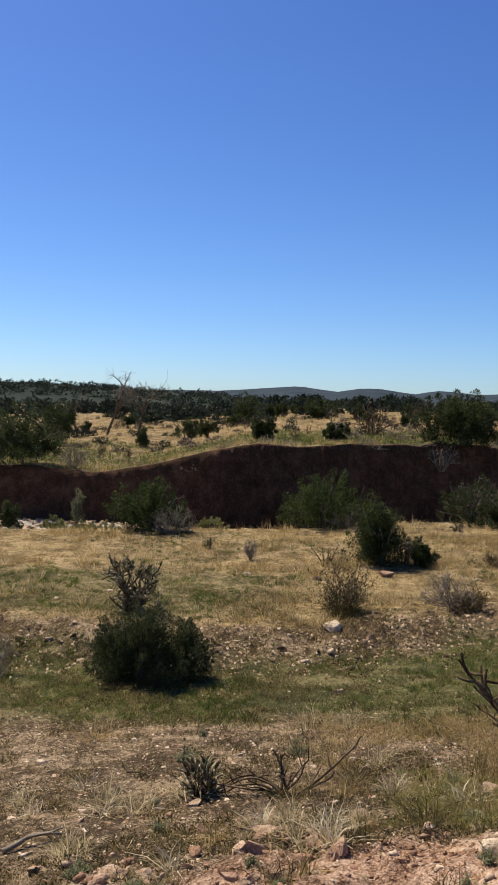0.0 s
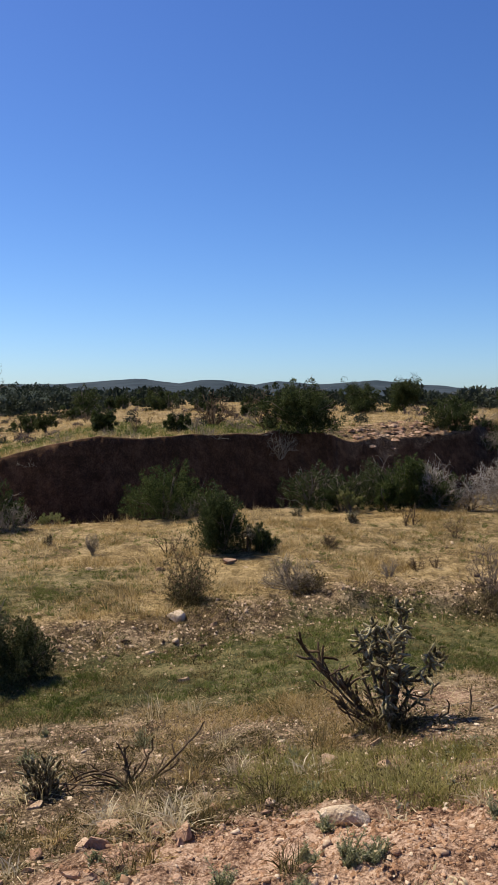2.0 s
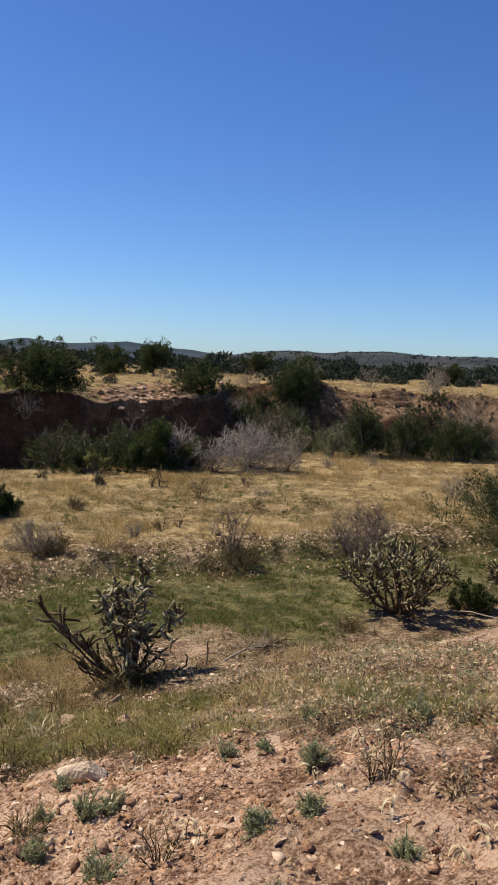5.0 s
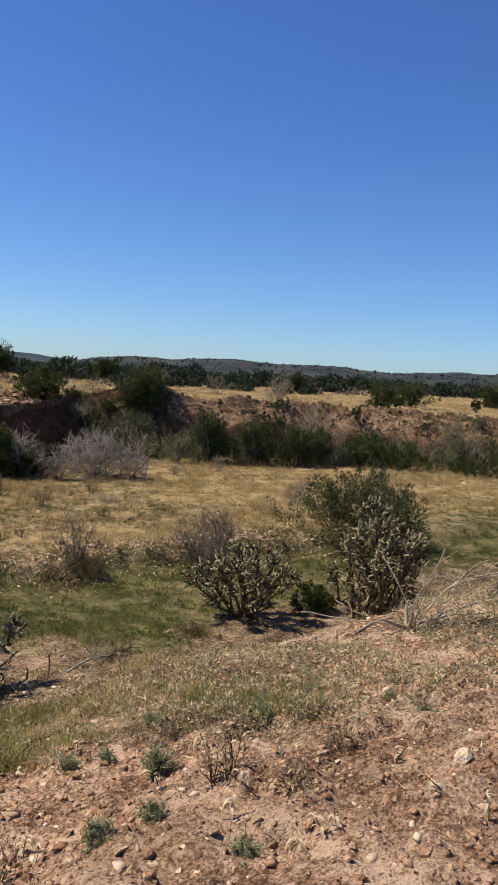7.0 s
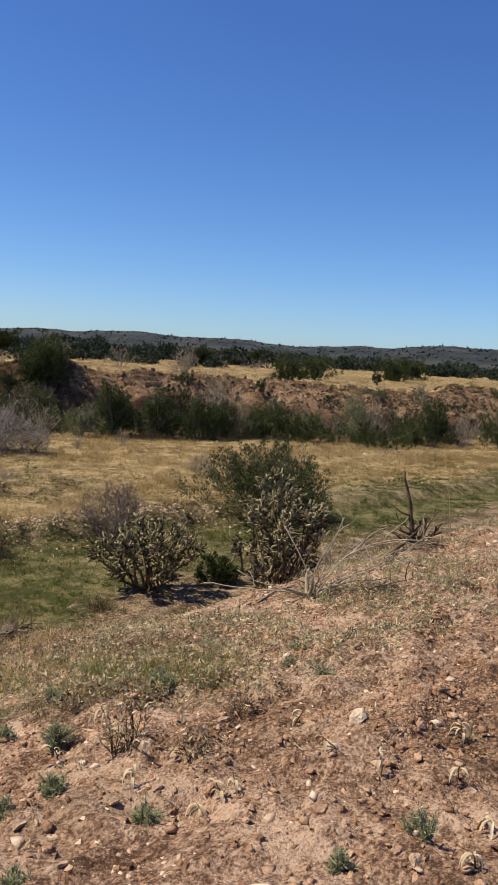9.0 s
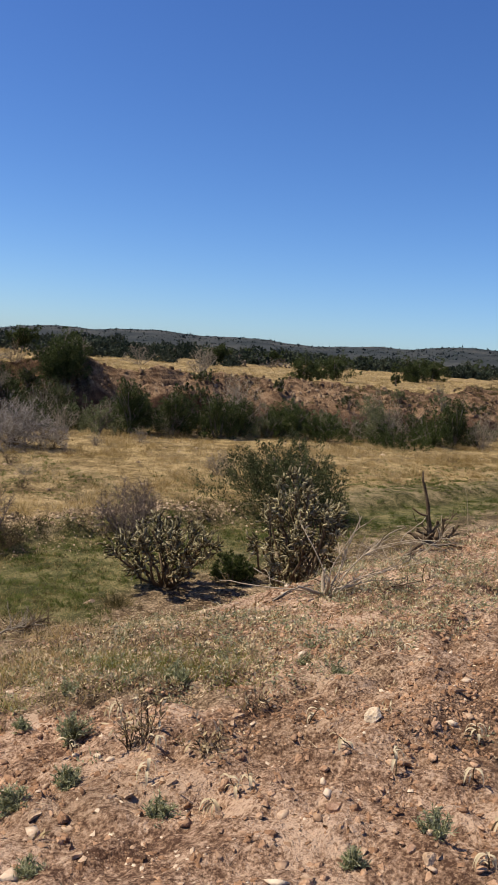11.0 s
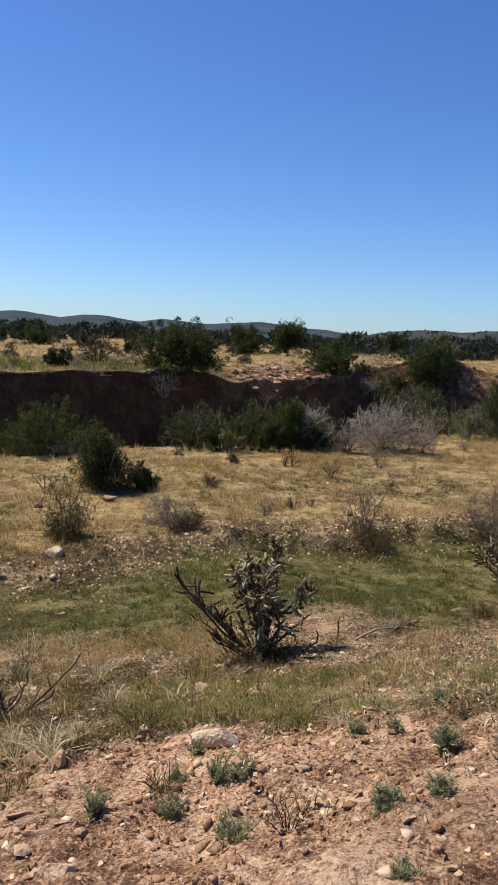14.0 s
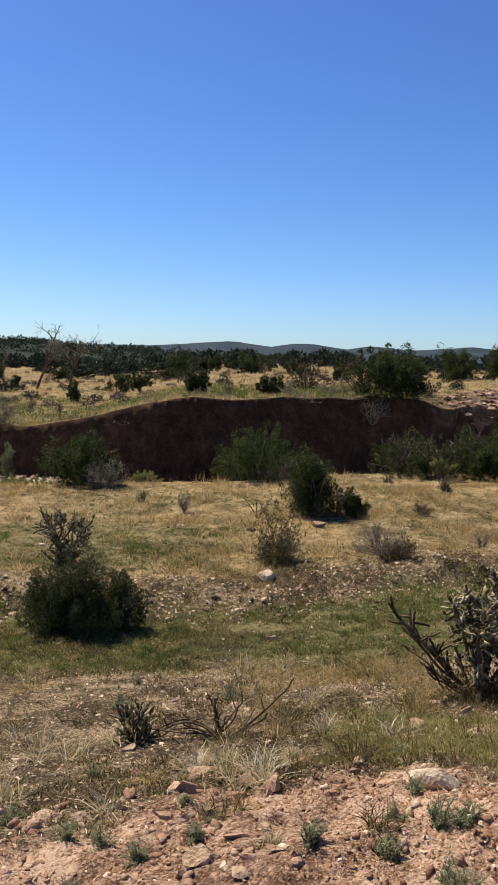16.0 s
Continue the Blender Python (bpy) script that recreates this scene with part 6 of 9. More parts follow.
woody("gully_brush", "dark brush on the gully side", "shrub", 17.11, 34.37, 0.60, 1.51, 213, M_DARKJUN, sprays=450, leaf=0.09, low=0.0, dead=0.8, group="brush on the gully side")
bare_shrub("bare_shrub", "grey leafless brush on the gully side", 17.23, 32.96, 0.70, 1.19, 214, M_GREYWOOD, stems=14, twigs=7, thick=0.012, fine=2, group="brush on the gully side")
woody("gully_brush", "dark brush on the gully side", "shrub", 17.11, 35.12, 0.51, 1.80, 215, M_DARKJUN, sprays=450, leaf=0.09, low=0.0, dead=0.8, group="brush on the gully side")
woody("gully_brush", "dark brush on the gully side", "shrub", 15.28, 33.33, 0.91, 1.62, 216, M_GREYBUSH, sprays=450, leaf=0.09, low=0.0, dead=0.8, group="brush on the gully side")
bare_shrub("bare_shrub", "grey leafless brush on the gully side", 18.49, 33.93, 0.83, 1.05, 217, M_GREYWOOD, stems=14, twigs=7, thick=0.012, fine=2, group="brush on the gully side")
woody("gully_brush", "dark brush on the gully side", "shrub", 14.33, 34.19, 0.67, 1.17, 218, M_GREYBUSH, sprays=450, leaf=0.09, low=0.0, dead=0.8, group="brush on the gully side")
woody("gully_brush", "dark brush on the gully side", "shrub", 16.17, 33.52, 0.75, 1.14, 219, M_DARKJUN, sprays=450, leaf=0.09, low=0.0, dead=0.8, group="brush on the gully side")
bare_shrub("bare_shrub", "grey leafless brush on the gully side", 14.14, 32.52, 0.77, 0.95, 220, M_GREYWOOD, stems=14, twigs=7, thick=0.012, fine=2, group="brush on the gully side")
woody("gully_brush", "dark brush on the gully side", "shrub", 17.75, 32.21, 0.80, 1.06, 221, M_DARKJUN, sprays=450, leaf=0.09, low=0.0, dead=0.8, group="brush on the gully side")
woody("gully_brush", "dark brush on the gully side", "shrub", 14.64, 33.67, 0.87, 1.07, 222, M_GREYBUSH, sprays=450, leaf=0.09, low=0.0, dead=0.8, group="brush on the gully side")
bare_shrub("bare_shrub", "grey leafless brush on the gully side", 18.45, 34.17, 1.10, 1.34, 223, M_GREYWOOD, stems=14, twigs=7, thick=0.012, fine=2, group="brush on the gully side")
woody("gully_brush", "dark brush on the gully side", "shrub", 15.85, 33.61, 0.90, 1.09, 224, M_GREYBUSH, sprays=450, leaf=0.09, low=0.0, dead=0.8, group="brush on the gully side")
woody("gully_brush", "dark brush on the gully side", "shrub", 14.34, 32.43, 0.96, 1.76, 225, M_DARKJUN, sprays=450, leaf=0.09, low=0.0, dead=0.8, group="brush on the gully side")
bare_shrub("bare_shrub", "grey leafless brush on the gully side", 13.41, 31.57, 0.74, 1.30, 226, M_GREYWOOD, stems=14, twigs=7, thick=0.012, fine=2, group="brush on the gully side")

# ---- dead trees and shrubs on the plateau ----
dead_tree("dead_tree", "tall leafless dead tree on the plateau", -10.79, 44.76, 4.4, 1.7, 227, 0.0, 0.085)
dead_tree("dead_tree", "leafless dead tree with spreading limbs on the plateau", -9.15, 45.13, 3.7, 2.5, 228, 0.12, 0.08)
dead_tree("dead_tree", "leaning leafless dead tree on the plateau", -11.73, 42.46, 2.2, 1.6, 229, -0.5)
bare_shrub("dead_tree", "twisted dead juniper with spreading dark limbs", 2.64, 32.92, 1.41, 1.95, 230, M_DARKWOOD, stems=11, twigs=8, thick=0.035, category="tree", fine=2)
bare_shrub("twiggy_shrub", "grey-green twiggy shrub at the rim of the bank", -7.24, 25.54, 1.06, 0.96, 231, M_GREYWOOD, stems=16, twigs=8, thick=0.012, leaves=900, leaf_mat=M_SAGE, fine=2)
bare_shrub("twiggy_shrub", "small twiggy shrub on dry grass", -7.72, 31.14, 0.71, 0.40, 232, M_DARKWOOD, stems=8, twigs=5, thick=0.012, leaves=150, leaf_mat=M_JUNIPER, fine=2)
bare_shrub("twiggy_shrub", "small twiggy shrub on dry grass", -6.57, 30.64, 0.53, 0.35, 233, M_DARKWOOD, stems=8, twigs=5, thick=0.012, leaves=150, leaf_mat=M_JUNIPER, fine=2)
bare_shrub("bare_shrub", "small dry sapling on the plateau", -6.24, 37.94, 0.65, 0.32, 234, M_DARKWOOD, stems=5, twigs=4, thick=0.01, fine=2)
bare_shrub("bare_shrub", "bare thin sapling on the plateau", -0.37, 28.29, 0.71, 0.51, 235, M_DARKWOOD, stems=6, twigs=5, thick=0.012, fine=2)
bare_shrub("bare_shrub", "bare thin sapling on the plateau", 0.09, 33.79, 0.55, 0.47, 236, M_DARKWOOD, stems=5, twigs=4, thick=0.012, fine=2)
bare_shrub("bare_shrub", "bare shrub on the plateau", 4.24, 32.06, 0.71, 0.90, 237, M_GREYWOOD, stems=9, twigs=5, thick=0.012, fine=2)
bare_shrub("bare_shrub", "grey dead brush at the rim of the bank", 3.18, 29.75, 0.50, 1.04, 238, M_GREYWOOD, stems=14, twigs=6, thick=0.012, fine=2)
bare_shrub("bare_shrub", "grey dead limbs hanging over the bank", 4.35, 26.97, 1.14, 1.42, 239, M_GREYWOOD, stems=18, twigs=8, thick=0.016, fine=2)
bare_shrub("dead_tree", "bare dark limbs beside the large juniper", 4.09, 28.33, 1.87, 1.59, 240, M_DARKWOOD, stems=12, twigs=8, thick=0.022, category="tree", fine=2)
bare_shrub("bare_shrub", "grey dead brush at the rim of the bank", 1.57, 27.74, 0.56, 1.06, 241, M_GREYWOOD, stems=12, twigs=6, thick=0.014, fine=2)
bare_shrub("bare_shrub", "rounded leafless shrub at the edge of the slope", 26.91, 36.09, 1.47, 1.81, 242, M_GREYWOOD, stems=16, twigs=7, thick=0.015, fine=2)
bare_shrub("bare_shrub", "leafless shrub beside the gully", 14.62, 35.09, 0.91, 1.98, 243, M_GREYWOOD, stems=14, twigs=7, thick=0.014, fine=2)
bare_shrub("bare_shrub", "small sapling on dry grass", 17.29, 38.29, 1.06, 0.52, 244, M_DARKWOOD, stems=6, twigs=4, thick=0.012, fine=2)
bare_shrub("bare_shrub", "leafless grey tree on the plateau", 29.52, 46.43, 1.54, 2.29, 245, M_GREYWOOD, stems=12, twigs=7, thick=0.02, fine=2)
bare_shrub("bare_shrub", "rounded leafless shrub on the plateau", 31.17, 41.60, 1.94, 2.24, 246, M_GREYWOOD, stems=14, twigs=7, thick=0.02, fine=2)
bare_shrub("bare_shrub", "leafless grey shrub on the rubble slope", 24.07, 29.39, 3.24, 1.63, 247, M_GREYWOOD, stems=16, twigs=7, thick=0.014, fine=2)
bare_shrub("twiggy_shrub", "low grey shrub on the grassy slope", 38.50, 28.96, 0.73, 0.84, 248, M_GREYWOOD, stems=14, twigs=6, thick=0.012, leaves=400, leaf_mat=M_SAGE, fine=2)
bare_shrub("bare_shrub", "bare sapling on the grassy slope", 47.90, 31.97, 1.19, 1.00, 249, M_DARKWOOD, stems=8, twigs=5, thick=0.012, fine=2)
bare_shrub("bare_shrub", "small sapling on dry grass", 47.90, 53.46, 0.68, 0.70, 250, M_DARKWOOD, stems=6, twigs=4, thick=0.012, fine=2)

# ---- along the wash ----
woody("juniper_shrub", "green juniper shrub at the edge of the wash", "shrub", -3.67, 20.01, 1.32, 1.76, 251, M_JUNIPER, sprays=1600, leaf=0.09, low=0.0, dead=0.08, upright=0.9)
bare_shrub("twiggy_shrub", "grey twiggy brush beside a juniper", -3.14, 19.59, 0.72, 1.31, 252, M_GREYWOOD, stems=22, twigs=8, thick=0.009, leaves=500, leaf_mat=M_SAGE)
woody("juniper_shrub", "broad green juniper shrub at the edge of the wash", "shrub", 0.54, 21.52, 1.67, 2.24, 253, M_JUNIPER, sprays=2300, leaf=0.09, low=0.0, dead=0.08, upright=0.9)
bare_shrub("twiggy_shrub", "grey twiggy brush beside a juniper", 1.03, 21.20, 0.70, 1.32, 254, M_GREYWOOD, stems=20, twigs=7, thick=0.009, leaves=500, leaf_mat=M_SAGE)
woody("juniper_shrub", "green juniper shrub at the edge of the wash", "shrub", 7.15, 21.47, 1.57, 1.18, 255, M_JUNIPER, sprays=1500, leaf=0.09, low=0.0, dead=0.08, upright=0.9)
woody("juniper_shrub", "low green juniper shrub", "shrub", 6.35, 21.31, 0.92, 0.77, 256, M_JUNIPER, sprays=600, leaf=0.09, low=0.0, dead=0.08, upright=0.9)
bare_shrub("bare_shrub", "pale leafless shrub at the edge of the wash", 8.49, 20.98, 1.14, 1.25, 257, M_DARKWOOD, stems=14, twigs=15, thick=0.012, twig_mat=M_SILVER, crook=0.36, fine=3)
woody("juniper_shrub", "dark grey-green shrub half hidden in bare twigs", "shrub", 6.92, 22.37, 1.35, 2.19, 258, M_DARKJUN, sprays=1500, leaf=0.08, low=0.0, dead=0.9, upright=0.7)
bare_shrub("bare_shrub", "tangle of grey leafless limbs", 7.62, 21.72, 1.55, 1.76, 259, M_DARKWOOD, stems=16, twigs=16, thick=0.014, twig_mat=M_SILVER, crook=0.36, fine=3)
woody("juniper_shrub", "green shrub in the tangle", "shrub", 8.24, 22.03, 0.77, 0.73, 260, M_DARKJUN, sprays=500, leaf=0.08, low=0.0, dead=0.3, upright=0.7)
bare_shrub("bare_shrub", "large silvery leafless shrub", 9.76, 21.50, 1.66, 2.05, 261, M_DARKWOOD, stems=22, twigs=21, thick=0.015, twig_mat=M_SILVER, crook=0.36, spread=1.1, fine=4)
bare_shrub("bare_shrub", "upright silvery leafless shrub", 10.76, 21.02, 1.09, 0.90, 262, M_DARKWOOD, stems=12, twigs=16, thick=0.012, twig_mat=M_SILVER, crook=0.36, spread=0.8, fine=3)
woody("juniper_shrub", "grey-green shrub by the wash", "shrub", 14.02, 24.26, 1.14, 1.36, 263, M_SAGE, sprays=600, leaf=0.08, low=0.0, dead=0.7, upright=0.7)
woody("juniper_shrub", "dark green juniper beside the wash", "shrub", 15.17, 24.15, 2.05, 1.42, 264, M_DARKJUN, sprays=1600, leaf=0.09, low=0.0, dead=0.05, upright=0.8)
woody("juniper_shrub", "dark green brush with bare tips", "shrub", 16.69, 23.74, 1.81, 1.91, 265, M_DARKJUN, sprays=1400, leaf=0.09, low=0.0, dead=0.6, upright=0.7)
woody("juniper_shrub", "dark green brush beside the wash", "shrub", 18.25, 23.20, 1.76, 1.94, 266, M_DARKJUN, sprays=1400, leaf=0.09, low=0.0, dead=0.5, upright=0.7)
bare_shrub("bare_shrub", "tall grey leafless brush beside the wash", 19.69, 23.96, 2.61, 2.37, 267, M_GREYWOOD, stems=20, twigs=8, thick=0.014, fine=2)
woody("juniper_shrub", "dark green brush beside the wash", "shrub", 19.40, 23.51, 1.67, 1.59, 268, M_DARKJUN, sprays=1200, leaf=0.09, low=0.0, dead=0.5, upright=0.7)
woody("juniper_shrub", "dark green juniper brush beside the wash", "shrub", 21.41, 23.08, 1.70, 1.97, 269, M_JUNIPER, sprays=1400, leaf=0.09, low=0.0, dead=0.3, upright=0.7)
woody("juniper_shrub", "low green brush beside the wash", "shrub", 22.49, 22.04, 0.99, 1.75, 270, M_JUNIPER, sprays=800, leaf=0.08, low=0.0, dead=0.3, upright=0.6)
woody("juniper_shrub", "grey-green brush with bare limbs", "shrub", 24.90, 21.64, 2.20, 1.83, 271, M_SAGE, sprays=1000, leaf=0.09, low=0.0, dead=1.0, upright=0.7)
bare_shrub("bare_shrub", "grey leafless limbs over the brush", 25.12, 21.39, 2.39, 1.83, 272, M_GREYWOOD, stems=16, twigs=8, thick=0.014, fine=2)
woody("juniper_shrub", "low green shrub on the terrace edge", "shrub", 24.93, 20.46, 0.97, 2.91, 273, M_JUNIPER, sprays=1500, leaf=0.08, low=0.0, dead=0.1, upright=0.6)
woody("juniper_shrub", "green brush beside the wash", "shrub", 27.07, 20.57, 1.80, 1.65, 274, M_JUNIPER, sprays=900, leaf=0.09, low=0.0, dead=0.3, upright=0.7)
woody("juniper_shrub", "dark upright juniper beside the wash", "shrub", 28.41, 20.44, 2.31, 1.21, 275, M_DARKJUN, sprays=1300, leaf=0.09, low=0.0, dead=0.05, upright=0.8)
bare_shrub("twiggy_shrub", "grey brush beside the wash", 29.05, 19.53, 1.74, 1.70, 276, M_GREYWOOD, stems=20, twigs=7, thick=0.012, leaves=500, leaf_mat=M_SAGE, fine=2)
woody("juniper_shrub", "green brush beside the wash", "shrub", 30.66, 18.87, 1.98, 2.25, 277, M_JUNIPER, sprays=900, leaf=0.09, low=0.0, dead=0.3, upright=0.7)
woody("rabbitbrush", "yellow-green rabbitbrush on the wash gravel", "shrub", -6.34, 20.60, 0.51, 0.60, 278, M_BRIGHT, sprays=350, leaf=0.07, low=0.0, dead=0, upright=0.9)
woody("rabbitbrush", "yellow-green rabbitbrush on the wash gravel", "shrub", -5.14, 19.90, 0.20, 1.35, 279, M_BRIGHT, sprays=350, leaf=0.07, low=0.0, dead=0, upright=0.9)
woody("rabbitbrush", "yellow-green rabbitbrush on the wash gravel", "shrub", -5.66, 19.76, 0.08, 0.85, 280, M_BRIGHT, sprays=350, leaf=0.07, low=0.0, dead=0, upright=0.9)
woody("rabbitbrush", "yellow-green rabbitbrush on the wash gravel", "shrub", -2.34, 20.91, 0.31, 0.87, 281, M_BRIGHT, sprays=350, leaf=0.07, low=0.0, dead=0, upright=0.9)
woody("rabbitbrush", "yellow-green rabbitbrush on the wash gravel", "shrub", -3.73, 20.20, 0.16, 0.43, 282, M_BRIGHT, sprays=350, leaf=0.07, low=0.0, dead=0, upright=0.9)
woody("rabbitbrush", "yellow-green rabbitbrush on the wash gravel", "shrub", -7.31, 20.28, 0.17, 0.60, 283, M_BRIGHT, sprays=350, leaf=0.07, low=0.0, dead=0, upright=0.9)
woody("rabbitbrush", "yellow-green rabbitbrush by the wash", "shrub", 5.28, 21.18, 0.60, 0.61, 284, M_BRIGHT, sprays=350, leaf=0.07, low=0.0, dead=0, upright=0.9)
woody("rabbitbrush", "yellow-green rabbitbrush by the wash", "shrub", 1.69, 19.49, 0.90, 0.61, 285, M_BRIGHT, sprays=350, leaf=0.07, low=0.0, dead=0, upright=0.9)
woody("juniper_shrub", "small grey-green shrub on the wash floor under the bank", "shrub", -6.44, 23.17, 1.17, 0.53, 286, M_SAGE, sprays=300, leaf=0.07, low=0.0, dead=0.3, upright=0.9)
woody("juniper_shrub", "dark brush under the bank", "shrub", -7.82, 21.69, 0.99, 0.64, 287, M_DARKJUN, sprays=500, leaf=0.08, low=0.0, dead=0.3, upright=0.8)
woody("wash_brush", "dark green brush along the wash", "shrub", 13.45, 26.12, 1.16, 1.81, 288, M_DARKJUN, sprays=700, leaf=0.09, low=0.0, dead=0.3, upright=0.7, group="brush along the wash")
bare_shrub("bare_shrub", "grey leafless brush along the wash", 13.19, 25.13, 1.01, 1.39, 289, M_GREYWOOD, stems=16, twigs=7, thick=0.012, fine=2, group="brush along the wash")
woody("wash_brush", "grey-green twiggy brush along the wash", "shrub", 14.53, 26.50, 1.29, 1.76, 290, M_SAGE, sprays=700, leaf=0.09, low=0.0, dead=1.2, upright=0.7, group="brush along the wash")
woody("wash_brush", "olive-grey brush along the wash", "shrub", 15.28, 26.36, 1.51, 2.43, 291, M_GREYBUSH, sprays=700, leaf=0.09, low=0.0, dead=1.0, upright=0.7, group="brush along the wash")
bare_shrub("bare_shrub", "grey leafless brush along the wash", 15.21, 25.21, 1.24, 1.41, 292, M_GREYWOOD, stems=16, twigs=7, thick=0.012, fine=2, group="brush along the wash")
woody("wash_brush", "green juniper brush along the wash", "shrub", 15.57, 24.63, 1.49, 1.57, 293, M_JUNIPER, sprays=700, leaf=0.09, low=0.0, dead=0.3, upright=0.7, group="brush along the wash")
woody("wash_brush", "grey-green twiggy brush along the wash", "shrub", 17.06, 25.83, 0.90, 2.48, 294, M_SAGE, sprays=700, leaf=0.09, low=0.0, dead=1.2, upright=0.7, group="brush along the wash")
bare_shrub("bare_shrub", "grey leafless brush along the wash", 16.50, 23.87, 1.27, 1.35, 295, M_GREYWOOD, stems=16, twigs=7, thick=0.012, fine=2, group="brush along the wash")
woody("wash_brush", "dark green brush along the wash", "shrub", 17.54, 24.67, 0.88, 1.86, 296, M_DARKJUN, sprays=700, leaf=0.09, low=0.0, dead=0.3, upright=0.7, group="brush along the wash")
woody("wash_brush", "green juniper brush along the wash", "shrub", 18.08, 24.26, 0.83, 2.27, 297, M_JUNIPER, sprays=700, leaf=0.09, low=0.0, dead=0.3, upright=0.7, group="brush along the wash")
bare_shrub("bare_shrub", "grey leafless brush along the wash", 19.26, 25.13, 0.87, 1.67, 298, M_GREYWOOD, stems=16, twigs=7, thick=0.012, fine=2, group="brush along the wash")
woody("wash_brush", "olive-grey brush along the wash", "shrub", 19.52, 24.28, 1.16, 1.76, 299, M_GREYBUSH, sprays=700, leaf=0.09, low=0.0, dead=1.0, upright=0.7, group="brush along the wash")
woody("wash_brush", "dark green brush along the wash", "shrub", 20.45, 25.06, 0.78, 2.43, 300, M_DARKJUN, sprays=700, leaf=0.09, low=0.0, dead=0.3, upright=0.7, group="brush along the wash")
bare_shrub("bare_shrub", "grey leafless brush along the wash", 21.22, 24.80, 1.01, 2.28, 301, M_GREYWOOD, stems=16, twigs=7, thick=0.012, fine=2, group="brush along the wash")
woody("wash_brush", "grey-green twiggy brush along the wash", "shrub", 20.65, 23.14, 1.37, 2.24, 302, M_SAGE, sprays=700, leaf=0.09, low=0.0, dead=1.2, upright=0.7, group="brush along the wash")
woody("wash_brush", "olive-grey brush along the wash", "shrub", 21.65, 23.30, 0.90, 2.21, 303, M_GREYBUSH, sprays=700, leaf=0.09, low=0.0, dead=1.0, upright=0.7, group="brush along the wash")
bare_shrub("bare_shrub", "grey leafless brush along the wash", 22.38, 23.59, 1.21, 1.72, 304, M_GREYWOOD, stems=16, twigs=7, thick=0.012, fine=2, group="brush along the wash")
woody("wash_brush", "green juniper brush along the wash", "shrub", 22.34, 22.27, 1.05, 2.38, 305, M_JUNIPER, sprays=700, leaf=0.09, low=0.0, dead=0.3, upright=0.7, group="brush along the wash")
woody("wash_brush", "grey-green twiggy brush along the wash", "shrub", 23.82, 23.16, 1.25, 2.54, 306, M_SAGE, sprays=700, leaf=0.09, low=0.0, dead=1.2, upright=0.7, group="brush along the wash")
bare_shrub("bare_shrub", "grey leafless brush along the wash", 24.98, 23.01, 1.36, 1.50, 307, M_GREYWOOD, stems=16, twigs=7, thick=0.012, fine=2, group="brush along the wash")
woody("wash_brush", "dark green brush along the wash", "shrub", 25.83, 23.12, 1.06, 2.11, 308, M_DARKJUN, sprays=700, leaf=0.09, low=0.0, dead=0.3, upright=0.7, group="brush along the wash")
woody("wash_brush", "green juniper brush along the wash", "shrub", 26.70, 23.18, 0.99, 1.94, 309, M_JUNIPER, sprays=700, leaf=0.09, low=0.0, dead=0.3, upright=0.7, group="brush along the wash")
bare_shrub("bare_shrub", "grey leafless brush along the wash", 26.13, 22.16, 1.20, 2.28, 310, M_GREYWOOD, stems=16, twigs=7, thick=0.012, fine=2, group="brush along the wash")
woody("wash_brush", "olive-grey brush along the wash", "shrub", 27.27, 21.70, 1.59, 1.71, 311, M_GREYBUSH, sprays=700, leaf=0.09, low=0.0, dead=1.0, upright=0.7, group="brush along the wash")
woody("wash_brush", "dark green brush along the wash", "shrub", 27.63, 21.24, 1.06, 1.58, 312, M_DARKJUN, sprays=700, leaf=0.09, low=0.0, dead=0.3, upright=0.7, group="brush along the wash")
bare_shrub("bare_shrub", "grey leafless brush along the wash", 29.83, 22.05, 0.78, 1.87, 313, M_GREYWOOD, stems=16, twigs=7, thick=0.012, fine=2, group="brush along the wash")
woody("wash_brush", "grey-green twiggy brush along the wash", "shrub", 29.55, 21.39, 1.20, 1.62, 314, M_SAGE, sprays=700, leaf=0.09, low=0.0, dead=1.2, upright=0.7, group="brush along the wash")
woody("wash_brush", "olive-grey brush along the wash", "shrub", 30.24, 20.68, 1.10, 1.56, 315, M_GREYBUSH, sprays=700, leaf=0.09, low=0.0, dead=1.0, upright=0.7, group="brush along the wash")
bare_shrub("bare_shrub", "grey leafless brush along the wash", 30.33, 20.46, 0.96, 2.27, 316, M_GREYWOOD, stems=16, twigs=7, thick=0.012, fine=2, group="brush along the wash")
woody("wash_brush", "green juniper brush along the wash", "shrub", 32.26, 20.35, 1.11, 2.23, 317, M_JUNIPER, sprays=700, leaf=0.09, low=0.0, dead=0.3, upright=0.7, group="brush along the wash")
woody("wash_brush", "dark tangled brush along the wash", "shrub", 4.45, 22.44, 1.39, 1.58, 318, M_DARKJUN, sprays=600, leaf=0.08, low=0.0, dead=0.9, upright=0.7, group="brush along the wash")
woody("wash_brush", "dark tangled brush along the wash", "shrub", 4.96, 23.03, 1.23, 1.78, 319, M_GREYBUSH, sprays=600, leaf=0.08, low=0.0, dead=0.9, upright=0.7, group="brush along the wash")
woody("wash_brush", "dark tangled brush along the wash", "shrub", 5.14, 21.71, 0.97, 1.40, 320, M_DARKJUN, sprays=600, leaf=0.08, low=0.0, dead=0.9, upright=0.7, group="brush along the wash")
woody("wash_brush", "dark tangled brush along the wash", "shrub", 5.53, 21.96, 0.98, 1.45, 321, M_GREYBUSH, sprays=600, leaf=0.08, low=0.0, dead=0.9, upright=0.7, group="brush along the wash")
